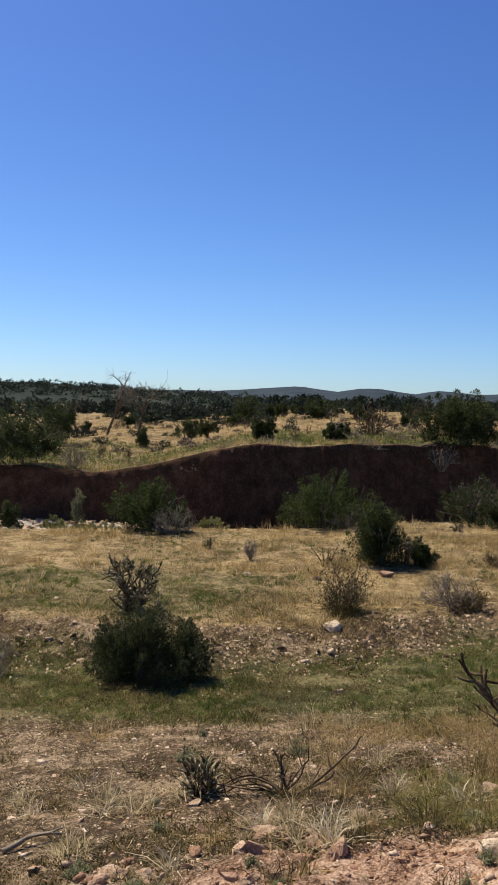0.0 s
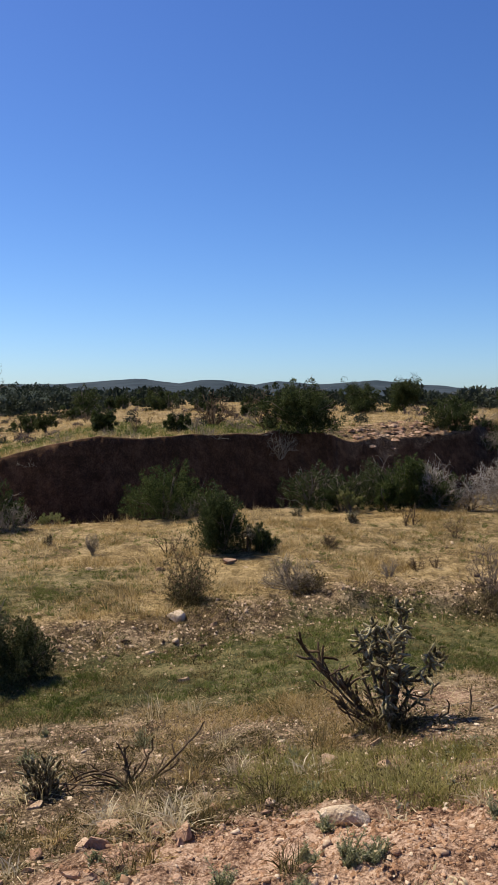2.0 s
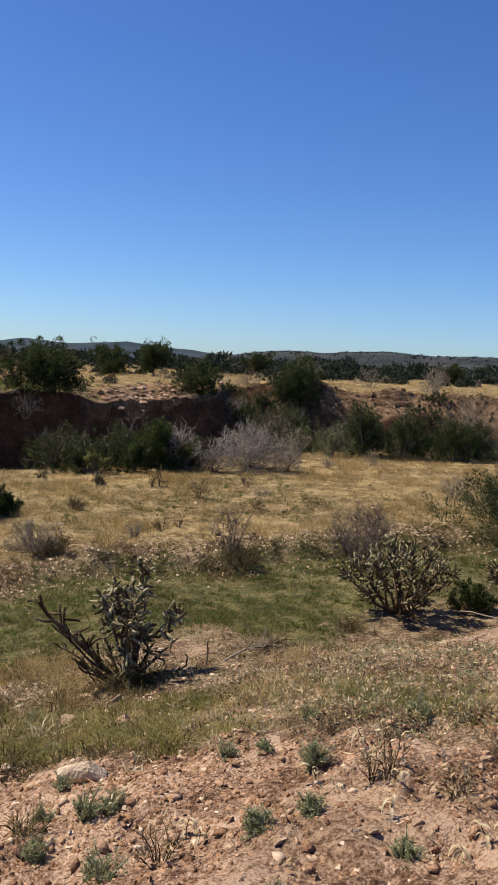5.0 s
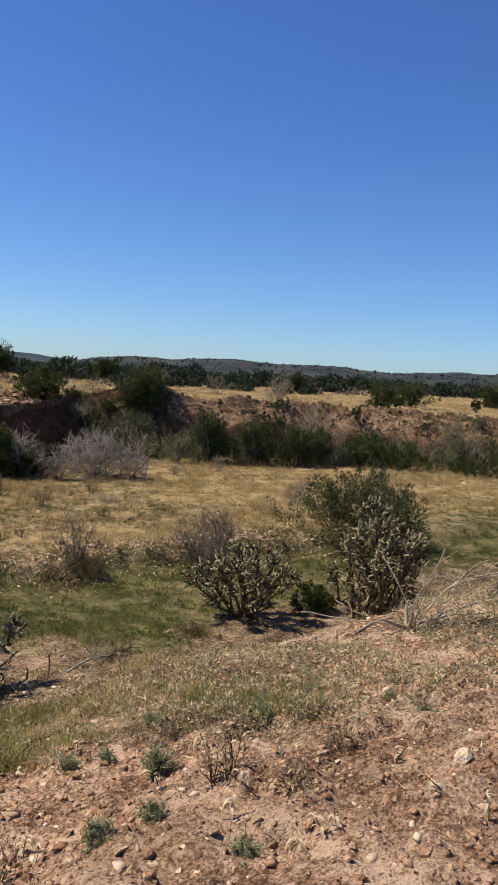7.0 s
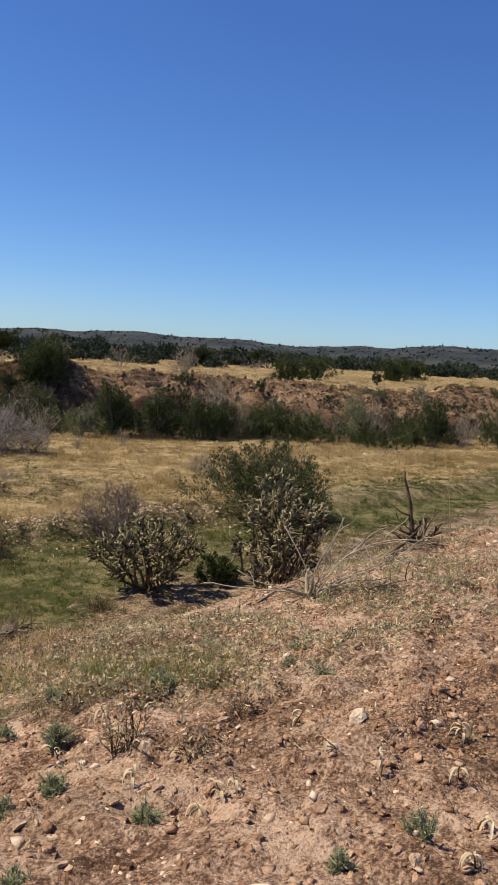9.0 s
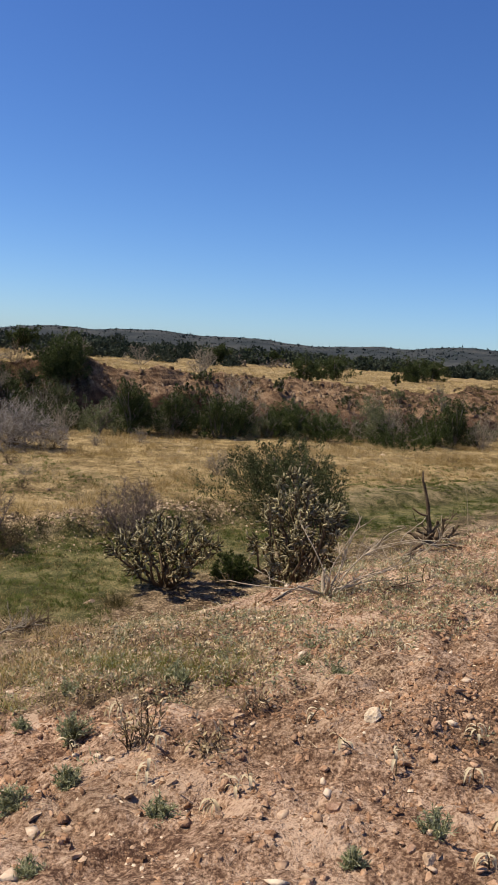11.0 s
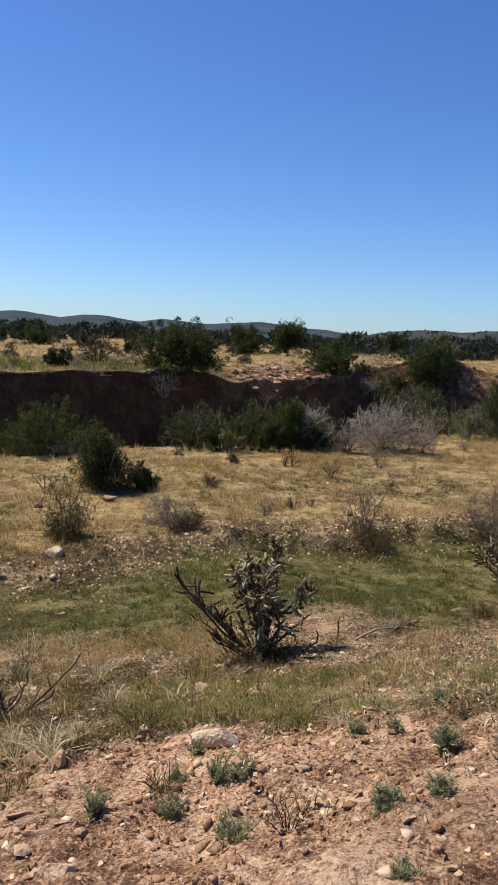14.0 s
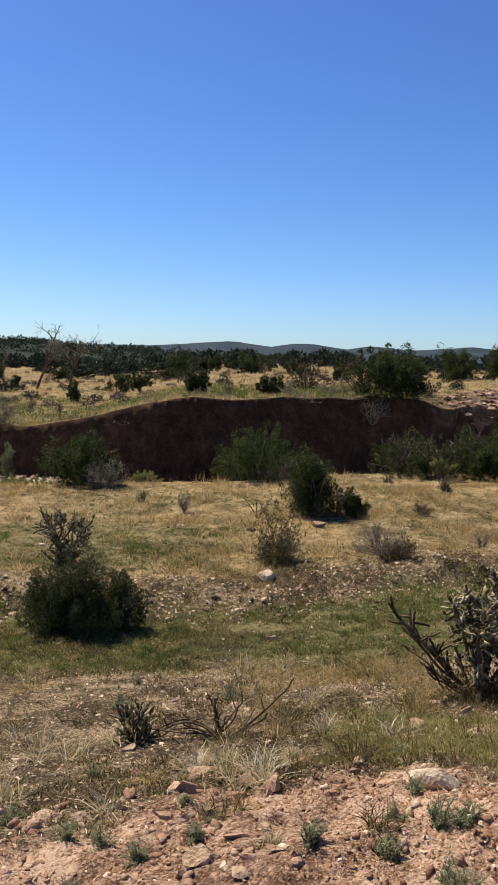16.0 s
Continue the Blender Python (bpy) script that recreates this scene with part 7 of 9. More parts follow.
woody("wash_brush", "dark tangled brush along the wash", "shrub", 6.35, 22.94, 1.14, 1.56, 322, M_DARKJUN, sprays=600, leaf=0.08, low=0.0, dead=0.9, upright=0.7, group="brush along the wash")
woody("wash_brush", "dark tangled brush along the wash", "shrub", 6.64, 22.50, 1.38, 1.96, 323, M_GREYBUSH, sprays=600, leaf=0.08, low=0.0, dead=0.9, upright=0.7, group="brush along the wash")
woody("wash_brush", "dark tangled brush along the wash", "shrub", 7.08, 22.41, 1.14, 1.88, 324, M_DARKJUN, sprays=600, leaf=0.08, low=0.0, dead=0.9, upright=0.7, group="brush along the wash")
woody("wash_brush", "dark tangled brush along the wash", "shrub", 7.56, 22.55, 1.23, 1.81, 325, M_GREYBUSH, sprays=600, leaf=0.08, low=0.0, dead=0.9, upright=0.7, group="brush along the wash")
woody("wash_brush", "dark tangled brush along the wash", "shrub", 7.74, 21.48, 1.22, 1.34, 326, M_DARKJUN, sprays=600, leaf=0.08, low=0.0, dead=0.9, upright=0.7, group="brush along the wash")
woody("juniper_shrub", "dark olive brush on the gully side", "shrub", 15.26, 30.72, 2.52, 1.67, 327, M_GREYBUSH, sprays=900, leaf=0.09, low=0.0, dead=0.9, upright=0.7)
woody("juniper_shrub", "dark brush in the mouth of the gully", "shrub", 14.51, 31.08, 1.98, 1.43, 328, M_DARKJUN, sprays=900, leaf=0.09, low=0.0, dead=0.9, upright=0.7)
woody("juniper_shrub", "dark olive brush on the gully side", "shrub", 15.86, 30.41, 2.07, 1.31, 329, M_GREYBUSH, sprays=900, leaf=0.09, low=0.0, dead=0.9, upright=0.7)
bare_shrub("bare_shrub", "grey leafless brush in the mouth of the gully", 14.46, 29.89, 2.33, 1.84, 330, M_GREYWOOD, stems=18, twigs=8, thick=0.014, fine=2)

# ---- on the terrace ----
woody("juniper_shrub", "dark green juniper shrub with thorny limbs on dry grass", "shrub", 1.46, 16.55, 1.42, 1.05, 331, M_DARKJUN, sprays=1900, leaf=0.075, low=0.0, dead=0.25, upright=0.9)
woody("juniper_shrub", "small dark juniper beside a larger one", "shrub", 2.31, 16.52, 0.65, 0.52, 332, M_DARKJUN, sprays=500, leaf=0.07, low=0.0, dead=0.1, upright=0.9)
cholla("cholla", "grey cholla stems beside the dark juniper", 1.98, 16.52, 0.64, 0.37, 333, arms=6, joints=14, joint=0.07, thick=0.014)
bare_shrub("twiggy_shrub", "olive twiggy bush on the gravel bank", 0.63, 12.87, 0.9, 0.95, 334, M_DARKWOOD, stems=30, twigs=8, thick=0.007, leaves=1700, leaf_mat=M_GREYBUSH, spread=1.0, crook=0.14, ragged=0.95)
grass_clump("grass_clump", "olive grass at the foot of a twiggy bush", 0.63, 12.75, 0.34, 0.6, 598, M_OLIVE, 420, 0.008)
bare_shrub("bare_shrub", "dark dead branching snag behind the bush", 0.41, 16.37, 0.56, 0.68, 335, M_DARKWOOD, stems=5, twigs=4, thick=0.014)
bare_shrub("bare_shrub", "grey leafless bush with stiff branches", 2.33, 13.20, 0.64, 0.9, 336, M_GREYWOOD, stems=28, twigs=6, thick=0.011, spread=1.2)
bare_shrub("twiggy_shrub", "brown dry leafy bush beside a grey one", 2.63, 13.12, 0.34, 0.65, 337, M_DARKWOOD, stems=26, twigs=7, thick=0.006, leaves=900, leaf_mat=M_OLIVE)
bare_shrub("bare_shrub", "pale upright dry shrub on the terrace", -1.08, 16.63, 0.69, 0.30, 338, M_GREYWOOD, stems=14, twigs=6, thick=0.008)
cholla("small_cholla", "little cholla on dry grass", -2.06, 17.85, 0.27, 0.22, 339, arms=5, joints=9, joint=0.05, thick=0.011)
cholla("small_cholla", "little cholla on dry grass", 3.83, 20.82, 0.21, 0.29, 340, arms=5, joints=9, joint=0.05, thick=0.011)
cholla("small_cholla", "little cholla on dry grass", 4.98, 19.76, 0.33, 0.25, 341, arms=5, joints=9, joint=0.05, thick=0.011)
bare_shrub("bare_shrub", "brown dry low shrub on the terrace", 3.73, 16.73, 0.35, 0.38, 342, M_DARKWOOD, stems=16, twigs=6, thick=0.007)
bare_shrub("bare_shrub", "dark forked dead stalk on the terrace", 6.09, 18.94, 0.53, 0.39, 343, M_DARKWOOD, stems=5, twigs=3, thick=0.012)
cholla("small_cholla", "little cholla at the terrace edge", 7.04, 22.20, 0.48, 0.57, 344, arms=6, joints=10, joint=0.06, thick=0.012)
cholla("small_cholla", "little cholla at the terrace edge", 3.90, 21.28, 0.15, 0.36, 345, arms=5, joints=9, joint=0.05, thick=0.011)
cholla("small_cholla", "little cholla at the terrace edge", 5.01, 19.67, 0.28, 0.28, 346, arms=5, joints=9, joint=0.05, thick=0.011)
bare_shrub("bare_shrub", "dark forked dead stalk on the terrace", 6.30, 19.02, 0.55, 0.39, 347, M_DARKWOOD, stems=5, twigs=3, thick=0.012)
bare_shrub("bare_shrub", "thin dry shrub on the terrace", 6.74, 17.51, 0.56, 0.59, 348, M_DARKWOOD, stems=14, twigs=5, thick=0.006)
bare_shrub("bare_shrub", "thin dry shrub on the terrace", 8.49, 18.82, 0.51, 0.50, 349, M_DARKWOOD, stems=12, twigs=5, thick=0.007)
bare_shrub("bare_shrub", "low grey dry shrub on the terrace", 8.29, 17.48, 0.31, 0.74, 350, M_GREYWOOD, stems=14, twigs=5, thick=0.006)
bare_shrub("bare_shrub", "thin dry shrub on the terrace", 10.74, 20.05, 0.31, 0.47, 351, M_DARKWOOD, stems=10, twigs=4, thick=0.007)
bare_shrub("bare_shrub", "thin dry shrub on the terrace", 12.36, 21.50, 0.54, 0.60, 352, M_GREYWOOD, stems=12, twigs=5, thick=0.008, fine=2)
bare_shrub("bare_shrub", "grey dry shrub at the terrace edge", 14.21, 21.91, 0.62, 0.81, 353, M_GREYWOOD, stems=14, twigs=6, thick=0.008, fine=2)
bare_shrub("bare_shrub", "low grey dry shrub on the terrace", 4.27, 14.22, 0.38, 0.49, 354, M_GREYWOOD, stems=18, twigs=6, thick=0.006)
bare_shrub("bare_shrub", "brown dry low shrub on the terrace", 4.95, 14.77, 0.38, 0.43, 355, M_DARKWOOD, stems=14, twigs=5, thick=0.006)
bare_shrub("bare_shrub", "brown dry low shrub on the terrace", 5.39, 14.97, 0.33, 0.31, 356, M_DARKWOOD, stems=12, twigs=5, thick=0.006)
bare_shrub("bare_shrub", "brown dry low shrub on the terrace", 3.74, 16.71, 0.31, 0.42, 357, M_DARKWOOD, stems=14, twigs=5, thick=0.006)
bare_shrub("bare_shrub", "brown dry low shrub on the terrace", 7.68, 16.31, 0.31, 0.40, 358, M_DARKWOOD, stems=12, twigs=5, thick=0.006)
woody("juniper_shrub", "small dark juniper on the terrace", "shrub", 2.36, 16.84, 0.49, 0.59, 359, M_DARKJUN, sprays=400, leaf=0.07, low=0.0, dead=0.1, upright=0.9)
bare_shrub("bare_shrub", "leafless grey-brown bush on the gravel bank", 5.52, 12.75, 0.95, 0.95, 360, M_PURPLEWOOD, stems=16, twigs=6, thick=0.009)
bare_shrub("twiggy_shrub", "brown dry brush under a leafless bush", 5.56, 12.41, 0.40, 0.94, 361, M_DARKWOOD, stems=30, twigs=7, thick=0.006, leaves=1200, leaf_mat=M_OLIVE)
bare_shrub("bare_shrub", "broad leafless bush of purple-grey twigs", 7.82, 12.25, 1.28, 1.35, 362, M_PURPLEWOOD, stems=38, twigs=9, thick=0.009)
bare_shrub("bare_shrub", "leafless grey bush beside a green one", 13.15, 16.52, 0.80, 0.85, 363, M_GREYWOOD, stems=20, twigs=7, thick=0.008)
woody("juniper_shrub", "broad grey-green bush on the swale's edge", "shrub", 11.97, 12.76, 1.85, 2.82, 364, M_GREYBUSH, sprays=3900, leaf=0.075, low=0.0, dead=0.1, upright=1.1)
bare_shrub("bare_shrub", "thin dry shrub on the terrace", 23.21, 16.70, 0.32, 0.60, 365, M_DARKWOOD, stems=8, twigs=4, thick=0.007, fine=2)
bare_shrub("bare_shrub", "thin dry shrub on the terrace", 21.82, 20.90, 0.35, 0.42, 366, M_DARKWOOD, stems=8, twigs=4, thick=0.007, fine=2)

# ---- the swale and the near flank ----
woody("green_bush", "dense dark olive bush in the swale", "shrub", -1.91, 9.62, 1.12, 1.08, 367, M_GREYBUSH, sprays=4600, leaf=0.042, low=0.0, dead=0.0, upright=1.0)
woody("green_bush", "dark olive bush leaning out of a larger one", "shrub", -1.43, 9.83, 0.82, 0.62, 368, M_GREYBUSH, sprays=1500, leaf=0.042, low=0.0, dead=0.0, upright=1.0)
woody("green_bush", "low dark olive bush beside a larger one", "shrub", -2.3, 9.71, 0.74, 0.5, 369, M_GREYBUSH, sprays=1200, leaf=0.042, low=0.0, dead=0.0, upright=1.0)
cholla("cholla", "dark branching cholla behind the green bush", -2.60, 12.32, 0.97, 1.09, 370, arms=12, joints=30, joint=0.085, thick=0.013, up=0.4, trunk=0.3, dead=((30, 0.5, 0.5, 0.014, 0.06, 3), (190, 0.45, 0.4, 0.014, 0.08, 3)))
bare_shrub("bare_shrub", "bleached dead sticks beside a cholla", -2.22, 12.56, 0.70, 0.30, 371, M_PALEWOOD, stems=5, twigs=2, thick=0.011)
bare_shrub("bare_shrub", "dry grey brush in the swale", -3.68, 9.70, 0.62, 0.50, 372, M_GREYWOOD, stems=22, twigs=7, thick=0.006)
cholla("tree_cholla", "large tree cholla, half of it dead dark limbs", 1.82, 6.44, 1.16, 1.34, 373, arms=8, joints=40, joint=0.07, thick=0.0125, live_w=0.66, off=0.12, low=0.5, trunk=0.3, up=-0.15, dead=((174, 0.86, 0.95, 0.021, -0.005, 20), (182, 0.72, 0.75, 0.014, 0.0, 12), (165, 0.62, 0.5, 0.012, 0.02, 9), (192, 0.55, 0.35, 0.012, 0.05, 9), (155, 0.5, 1.3, 0.013, 0.0, 8), (205, 0.45, 0.9, 0.012, 0.0, 8), (178, 0.4, 1.6, 0.012, 0.0, 7), (-14, 0.72, 0.05, 0.0145, 0.085, 2), (-30, 0.55, 0.1, 0.012, 0.1, 1), (2, 0.6, 0.2, 0.011, 0.09, 2), (215, 0.34, 0.12, 0.011, -0.04, 2)))
bare_shrub("twiggy_shrub", "dry brown twigs round the foot of a tree cholla", 1.86, 6.3, 0.32, 0.62, 595, M_DARKWOOD, stems=18, twigs=6, thick=0.005, leaves=500, leaf_mat=M_OLIVE)
grass_clump("grass_clump", "brown and olive grass round the foot of a cholla", 1.98, 6.22, 0.2, 0.42, 596, M_OLIVE, 320, 0.004)
grass_clump("grass_clump", "golden dry grass beside a cholla", 1.35, 6.05, 0.2, 0.5, 597, M_DRYGRASS, 320, 0.0035)
cholla("tree_cholla", "bushy grey-green tree cholla on open ground", 6.72, 9.49, 1.12, 1.9, 374, arms=19, joints=46, joint=0.08, thick=0.0145, low=0.45, trunk=0.05, up=0.3)
cholla("tree_cholla", "tall dense tree cholla behind the mound", 7.43, 7.54, 2.32, 1.51, 375, arms=26, joints=74, joint=0.068, thick=0.0135, low=0.2, trunk=0.1, up=0.0)
cholla("small_cholla", "small dark cholla on stony ground", -0.75, 5.85, 0.30, 0.27, 376, arms=9, joints=8, joint=0.07, thick=0.0105, up=0.9)
woody("juniper_shrub", "low feathery green shrub", "shrub", 7.81, 9.28, 0.52, 0.72, 377, M_JUNIPER, sprays=700, leaf=0.06, low=0.0, dead=0.0, upright=1.0)
grass_clump("grass_clump", "olive grass clump on open ground", 5.73, 9.08, 0.25, 0.45, 378, M_OLIVE, 260, 0.006)

# ---- fallen wood ----
dead_cholla("dead_cholla", "dark dead cholla limbs sprawled on stony ground", -0.15, 5.81, 379, ((8, 0.62, 0.4, 0.0115, 0.03, 3), (2, 0.36, 0.2, 0.011, 0.04, 2), (150, 0.48, 0.75, 0.0105, -0.14, 3), (172, 0.5, 0.5, 0.0105, -0.1, 3), (30, 0.3, 0.8, 0.0095, 0.0, 4), (188, 0.5, 0.2, 0.0095, -0.05, 1), (120, 0.32, 1.6, 0.0095, 0.0, 4), (95, 0.28, 2.0, 0.011, 0.0, 3), (60, 0.24, 1.7, 0.011, 0.0, 3), (200, 0.3, 0.1, 0.0115, 0.0, 2), (-20, 0.28, 0.15, 0.0105, 0.04, 1)))
dead_branch("dead_branch", "dark dead limb on the ground", -0.40, 5.99, 0.50, 160, 380, M_DARKWOOD, forks=4, thick=0.012, arch=0.1)
dead_branch("dead_branch", "grey fallen stick on stony ground", -1.64, 4.92, 0.43, 40, 381, M_GREYWOOD, forks=2, thick=0.018, arch=0.04)
dead_branch("dead_branch", "dry stick lying on the flank", 4.82, 4.71, 0.70, -6, 382, M_GREYWOOD, forks=2, thick=0.009, arch=0.02)
dead_branch("dead_branch", "dark weathered log on the mound's edge", 6.58, 4.98, 0.69, 18, 383, M_DARKWOOD, forks=4, thick=0.026, arch=0.05)
dead_branch("dead_branch", "scatter of grey sticks on the grass", 3.02, 6.37, 0.6, 10, 384, M_GREYWOOD, forks=16, thick=0.012, arch=0.06)
dead_branch("dead_branch", "small heap of dead sticks on the grass", 3.21, 6.44, 0.46, 35, 385, M_DARKWOOD, forks=16, thick=0.012, arch=0.06)
dead_branch("dead_branch", "scatter of grey sticks on the grass", 2.73, 6.69, 0.50, -15, 386, M_GREYWOOD, forks=4, thick=0.006, arch=0.03)
dead_branch("dead_branch", "dark twig on open ground", 6.13, 9.02, 0.53, 35, 387, M_DARKWOOD, forks=3, thick=0.006, arch=0.06)
dead_branch("dead_branch", "dark short stick on stony ground", -1.34, 6.51, 0.18, -20, 388, M_DARKWOOD, forks=1, thick=0.01, arch=0.01)
dead_cholla("dead_shrub", "bleached dead shrub with arching bare stems at the mound edge", 4.77, 4.44, 389, ((-42, 0.7, 5.0, 0.0062, 0.0, 5), (150, 0.62, 5.0, 0.006, 0.0, 4), (-40, 0.95, 3.0, 0.0062, -0.09, 5), (-44, 1.05, 1.7, 0.0058, -0.13, 6), (-38, 1.1, 1.25, 0.0055, -0.12, 6), (-46, 1.0, 0.8, 0.005, -0.06, 5), (-35, 0.9, 0.45, 0.005, -0.03, 5), (-43, 0.9, 0.25, 0.0055, 0.0, 4), (136, 0.85, 0.2, 0.0068, -0.02, 1), (141, 0.6, 0.1, 0.0052, 0.0, 1), (-60, 0.7, 3.0, 0.0055, -0.05, 5), (-44, 0.6, 0.8, 0.0045, -0.05, 6), (-70, 0.45, 1.6, 0.0042, -0.05, 5), (60, 0.2, 1.5, 0.022, 0.0, 0), (-120, 0.24, 0.7, 0.02, 0.0, 1), (165, 0.28, 0.3, 0.018, 0.0, 1), (-20, 0.3, 0.25, 0.016, 0.0, 2)), M_PALEWOOD, "shrub")
dead_cholla("dead_shrub", "dark dry twigs lying in a tangle at the mound edge", 5.0, 4.42, 394, ((-42, 0.6, 0.12, 0.006, 0.0, 5), (-36, 0.7, 0.2, 0.0055, -0.02, 5), (-50, 0.5, 0.3, 0.005, -0.03, 5), (150, 0.4, 0.25, 0.006, -0.02, 4), (-100, 0.3, 0.15, 0.006, 0.0, 3), (-44, 0.8, 0.3, 0.0045, -0.03, 6)), M_DARKWOOD, "shrub")
dead_cholla("dead_shrub", "tangle of bleached dead stems on the mound", 5.91, 4.76, 390, ((-42, 0.6, 0.7, 0.0050, -0.08, 3), (-40, 0.7, 0.35, 0.0058, -0.03, 3), (138, 0.5, 0.5, 0.0050, -0.06, 3), (140, 0.6, 0.3, 0.0050, -0.04, 2), (100, 0.35, 1.2, 0.0043, -0.05, 3), (-60, 0.4, 0.9, 0.0043, -0.1, 3)), M_PALEWOOD, "shrub")
snag("snag", "dark upright dead snag on the mound", 6.86, 5.04, 0.78, 391, M_DARKWOOD, thick=0.026, side=3)
dead_cholla("uprooted_stump", "dark uprooted root mass at the foot of a dead snag", 6.9, 5.0, 396, ((140, 0.3, 0.35, 0.024, 0.0, 2), (175, 0.36, 0.5, 0.018, -0.02, 3), (40, 0.22, 1.2, 0.02, 0.0, 3), (-20, 0.26, 0.9, 0.017, 0.0, 3), (-60, 0.28, 0.4, 0.018, 0.0, 2), (10, 0.3, 1.8, 0.014, -0.03, 4), (-35, 0.4, 1.3, 0.008, -0.04, 4), (155, 0.4, 0.9, 0.007, -0.05, 4), (210, 0.2, 0.5, 0.02, 0.0, 1)), M_DARKWOOD, "stump")
snag("dry_stalk", "thin pale dead stalk on the mound", 14.56, 9.88, 0.94, 392, M_PALEWOOD, thick=0.006, side=1)

# ---- stones that stand out ----
rock("rock", "white limestone boulder on the gravel bank", 0.41, 11.84, 0.233, 0.199, 0.201, 393, M_WHITEROCK, 0, 0.15, rounded=True)
rock("rock", "pale stone on the gravel bank", 0.91, 11.50, 0.168, 0.112, 0.137, 394, M_ROCK, 0, 0.3)
rock("rock", "reddish stone on dry grass", 1.51, 15.52, 0.250, 0.166, 0.185, 395, M_REDROCK, 0, 0.2)
rock("rock", "pale stone on dry grass", 0.21, 15.01, 0.175, 0.116, 0.115, 396, M_ROCK, 0, 0.3)
rock("rock", "long rounded sandstone boulder half sunk in the dirt", 1.05, 4.27, 0.27, 0.14, 0.13, 397, M_WHITEROCK, -4, 0.16, rounded=True)
rock("rock", "flat pale slab beside a rounded boulder", 0.8, 4.33, 0.12, 0.07, 0.045, 398, M_SANDSTONE, 18, 0.35)
rock("rock", "pale stone in the grass", 1.52, 5.19, 0.149, 0.099, 0.082, 399, M_ROCK, 0, 0.3)
rock("rock", "pale stone in the grass", 1.23, 5.59, 0.125, 0.083, 0.063, 400, M_ROCK, 0, 0.3)
rock("rock", "pale stone in the grass", 1.51, 6.17, 0.111, 0.074, 0.065, 401, M_ROCK, 0, 0.3)
rock("rock", "pale stone in the grass", 1.68, 5.93, 0.117, 0.078, 0.063, 402, M_ROCK, 0, 0.3)
rock("rock", "pale flat stone among grass", 0.36, 5.03, 0.154, 0.102, 0.077, 403, M_ROCK, 0, 0.3)
rock("rock", "pale flat stone on stony soil", -0.34, 4.44, 0.186, 0.124, 0.083, 404, M_ROCK, 20, 0.3)
rock("rock", "buff flat stone on stony soil", -0.20, 4.86, 0.211, 0.141, 0.098, 405, M_ROCK, 15, 0.3)
rock("rock", "pale stone on stony soil", -0.77, 5.64, 0.140, 0.093, 0.067, 406, M_ROCK, 30, 0.3)
rock("rock", "pale angular stone on stony soil", -1.01, 4.33, 0.160, 0.107, 0.097, 407, M_ROCK, 50, 0.3)
rock("rock", "pale angular stone on stony soil", -0.86, 4.35, 0.153, 0.102, 0.097, 408, M_ROCK, -20, 0.3)
rock("rock", "pale stone on stony soil", -1.00, 5.60, 0.107, 0.071, 0.048, 409, M_ROCK, 0, 0.3)
rock("rock", "white stone on the red dirt", 2.93, 2.33, 0.1, 0.075, 0.07, 410, M_WHITEROCK, 0, 0.2, rounded=True)
rock("rock", "buff stone on the red dirt", 2.28, 1.95, 0.070, 0.047, 0.041, 411, M_REDROCK, 0, 0.3)
rock("rock", "pale stone on the red dirt", 1.71, 2.63, 0.055, 0.037, 0.032, 412, M_ROCK, 0, 0.3)
rock("rock", "flat stone on the red dirt", 3.16, 2.14, 0.078, 0.052, 0.030, 413, M_REDROCK, 0, 0.3)
rock("rock", "pale stone on the red dirt", 2.17, 1.70, 0.056, 0.038, 0.033, 414, M_ROCK, 0, 0.3)
rock("rock", "pale stone on the red dirt", 1.90, 1.69, 0.063, 0.042, 0.035, 415, M_ROCK, 0, 0.3)
rock("rock", "pale stone on the red dirt", 1.41, 2.33, 0.052, 0.035, 0.030, 416, M_ROCK, 0, 0.3)
rock("rock", "pale stone on the red dirt", 2.26, 1.50, 0.067, 0.045, 0.032, 417, M_ROCK, 0, 0.3)
rock("rock", "pale stone on the red dirt", 2.27, 1.57, 0.048, 0.032, 0.033, 418, M_REDROCK, 0, 0.3)
rock("rock", "pale stone on the red dirt", 2.55, 2.89, 0.051, 0.034, 0.030, 419, M_ROCK, 0, 0.3)
rock("rock", "buff stone at the foot of the dirt slope", -0.16, 3.47, 0.120, 0.080, 0.111, 420, M_ROCK, 0, 0.2)
rock("rock", "pale flat stone on stony soil", -0.34, 4.51, 0.196, 0.131, 0.084, 421, M_ROCK, 20, 0.3)
rock("rock", "reddish stone at the foot of the dirt slope", 0.04, 3.38, 0.083, 0.055, 0.074, 422, M_REDROCK, 0, 0.3)
rock("rock", "pale stone at the foot of the dirt slope", 0.10, 2.99, 0.129, 0.086, 0.075, 423, M_ROCK, 0, 0.3)
rock("rock", "reddish stone at the foot of the dirt slope", -0.31, 3.29, 0.119, 0.079, 0.072, 424, M_REDROCK, 0, 0.3)
rock("rock", "pale stone among grass", 0.36, 5.08, 0.133, 0.088, 0.069, 425, M_ROCK, 0, 0.3)
rock("rock", "flat reddish stone on the dirt", -0.00, 3.66, 0.106, 0.070, 0.043, 426, M_REDROCK, 0, 0.3)
rock("rock", "buff rounded stone on the dirt", -0.16, 3.49, 0.110, 0.073, 0.093, 427, M_ROCK, 0, 0.2)
rock("rock", "reddish stone on the dirt", 0.03, 3.36, 0.096, 0.064, 0.067, 428, M_REDROCK, 0, 0.3)
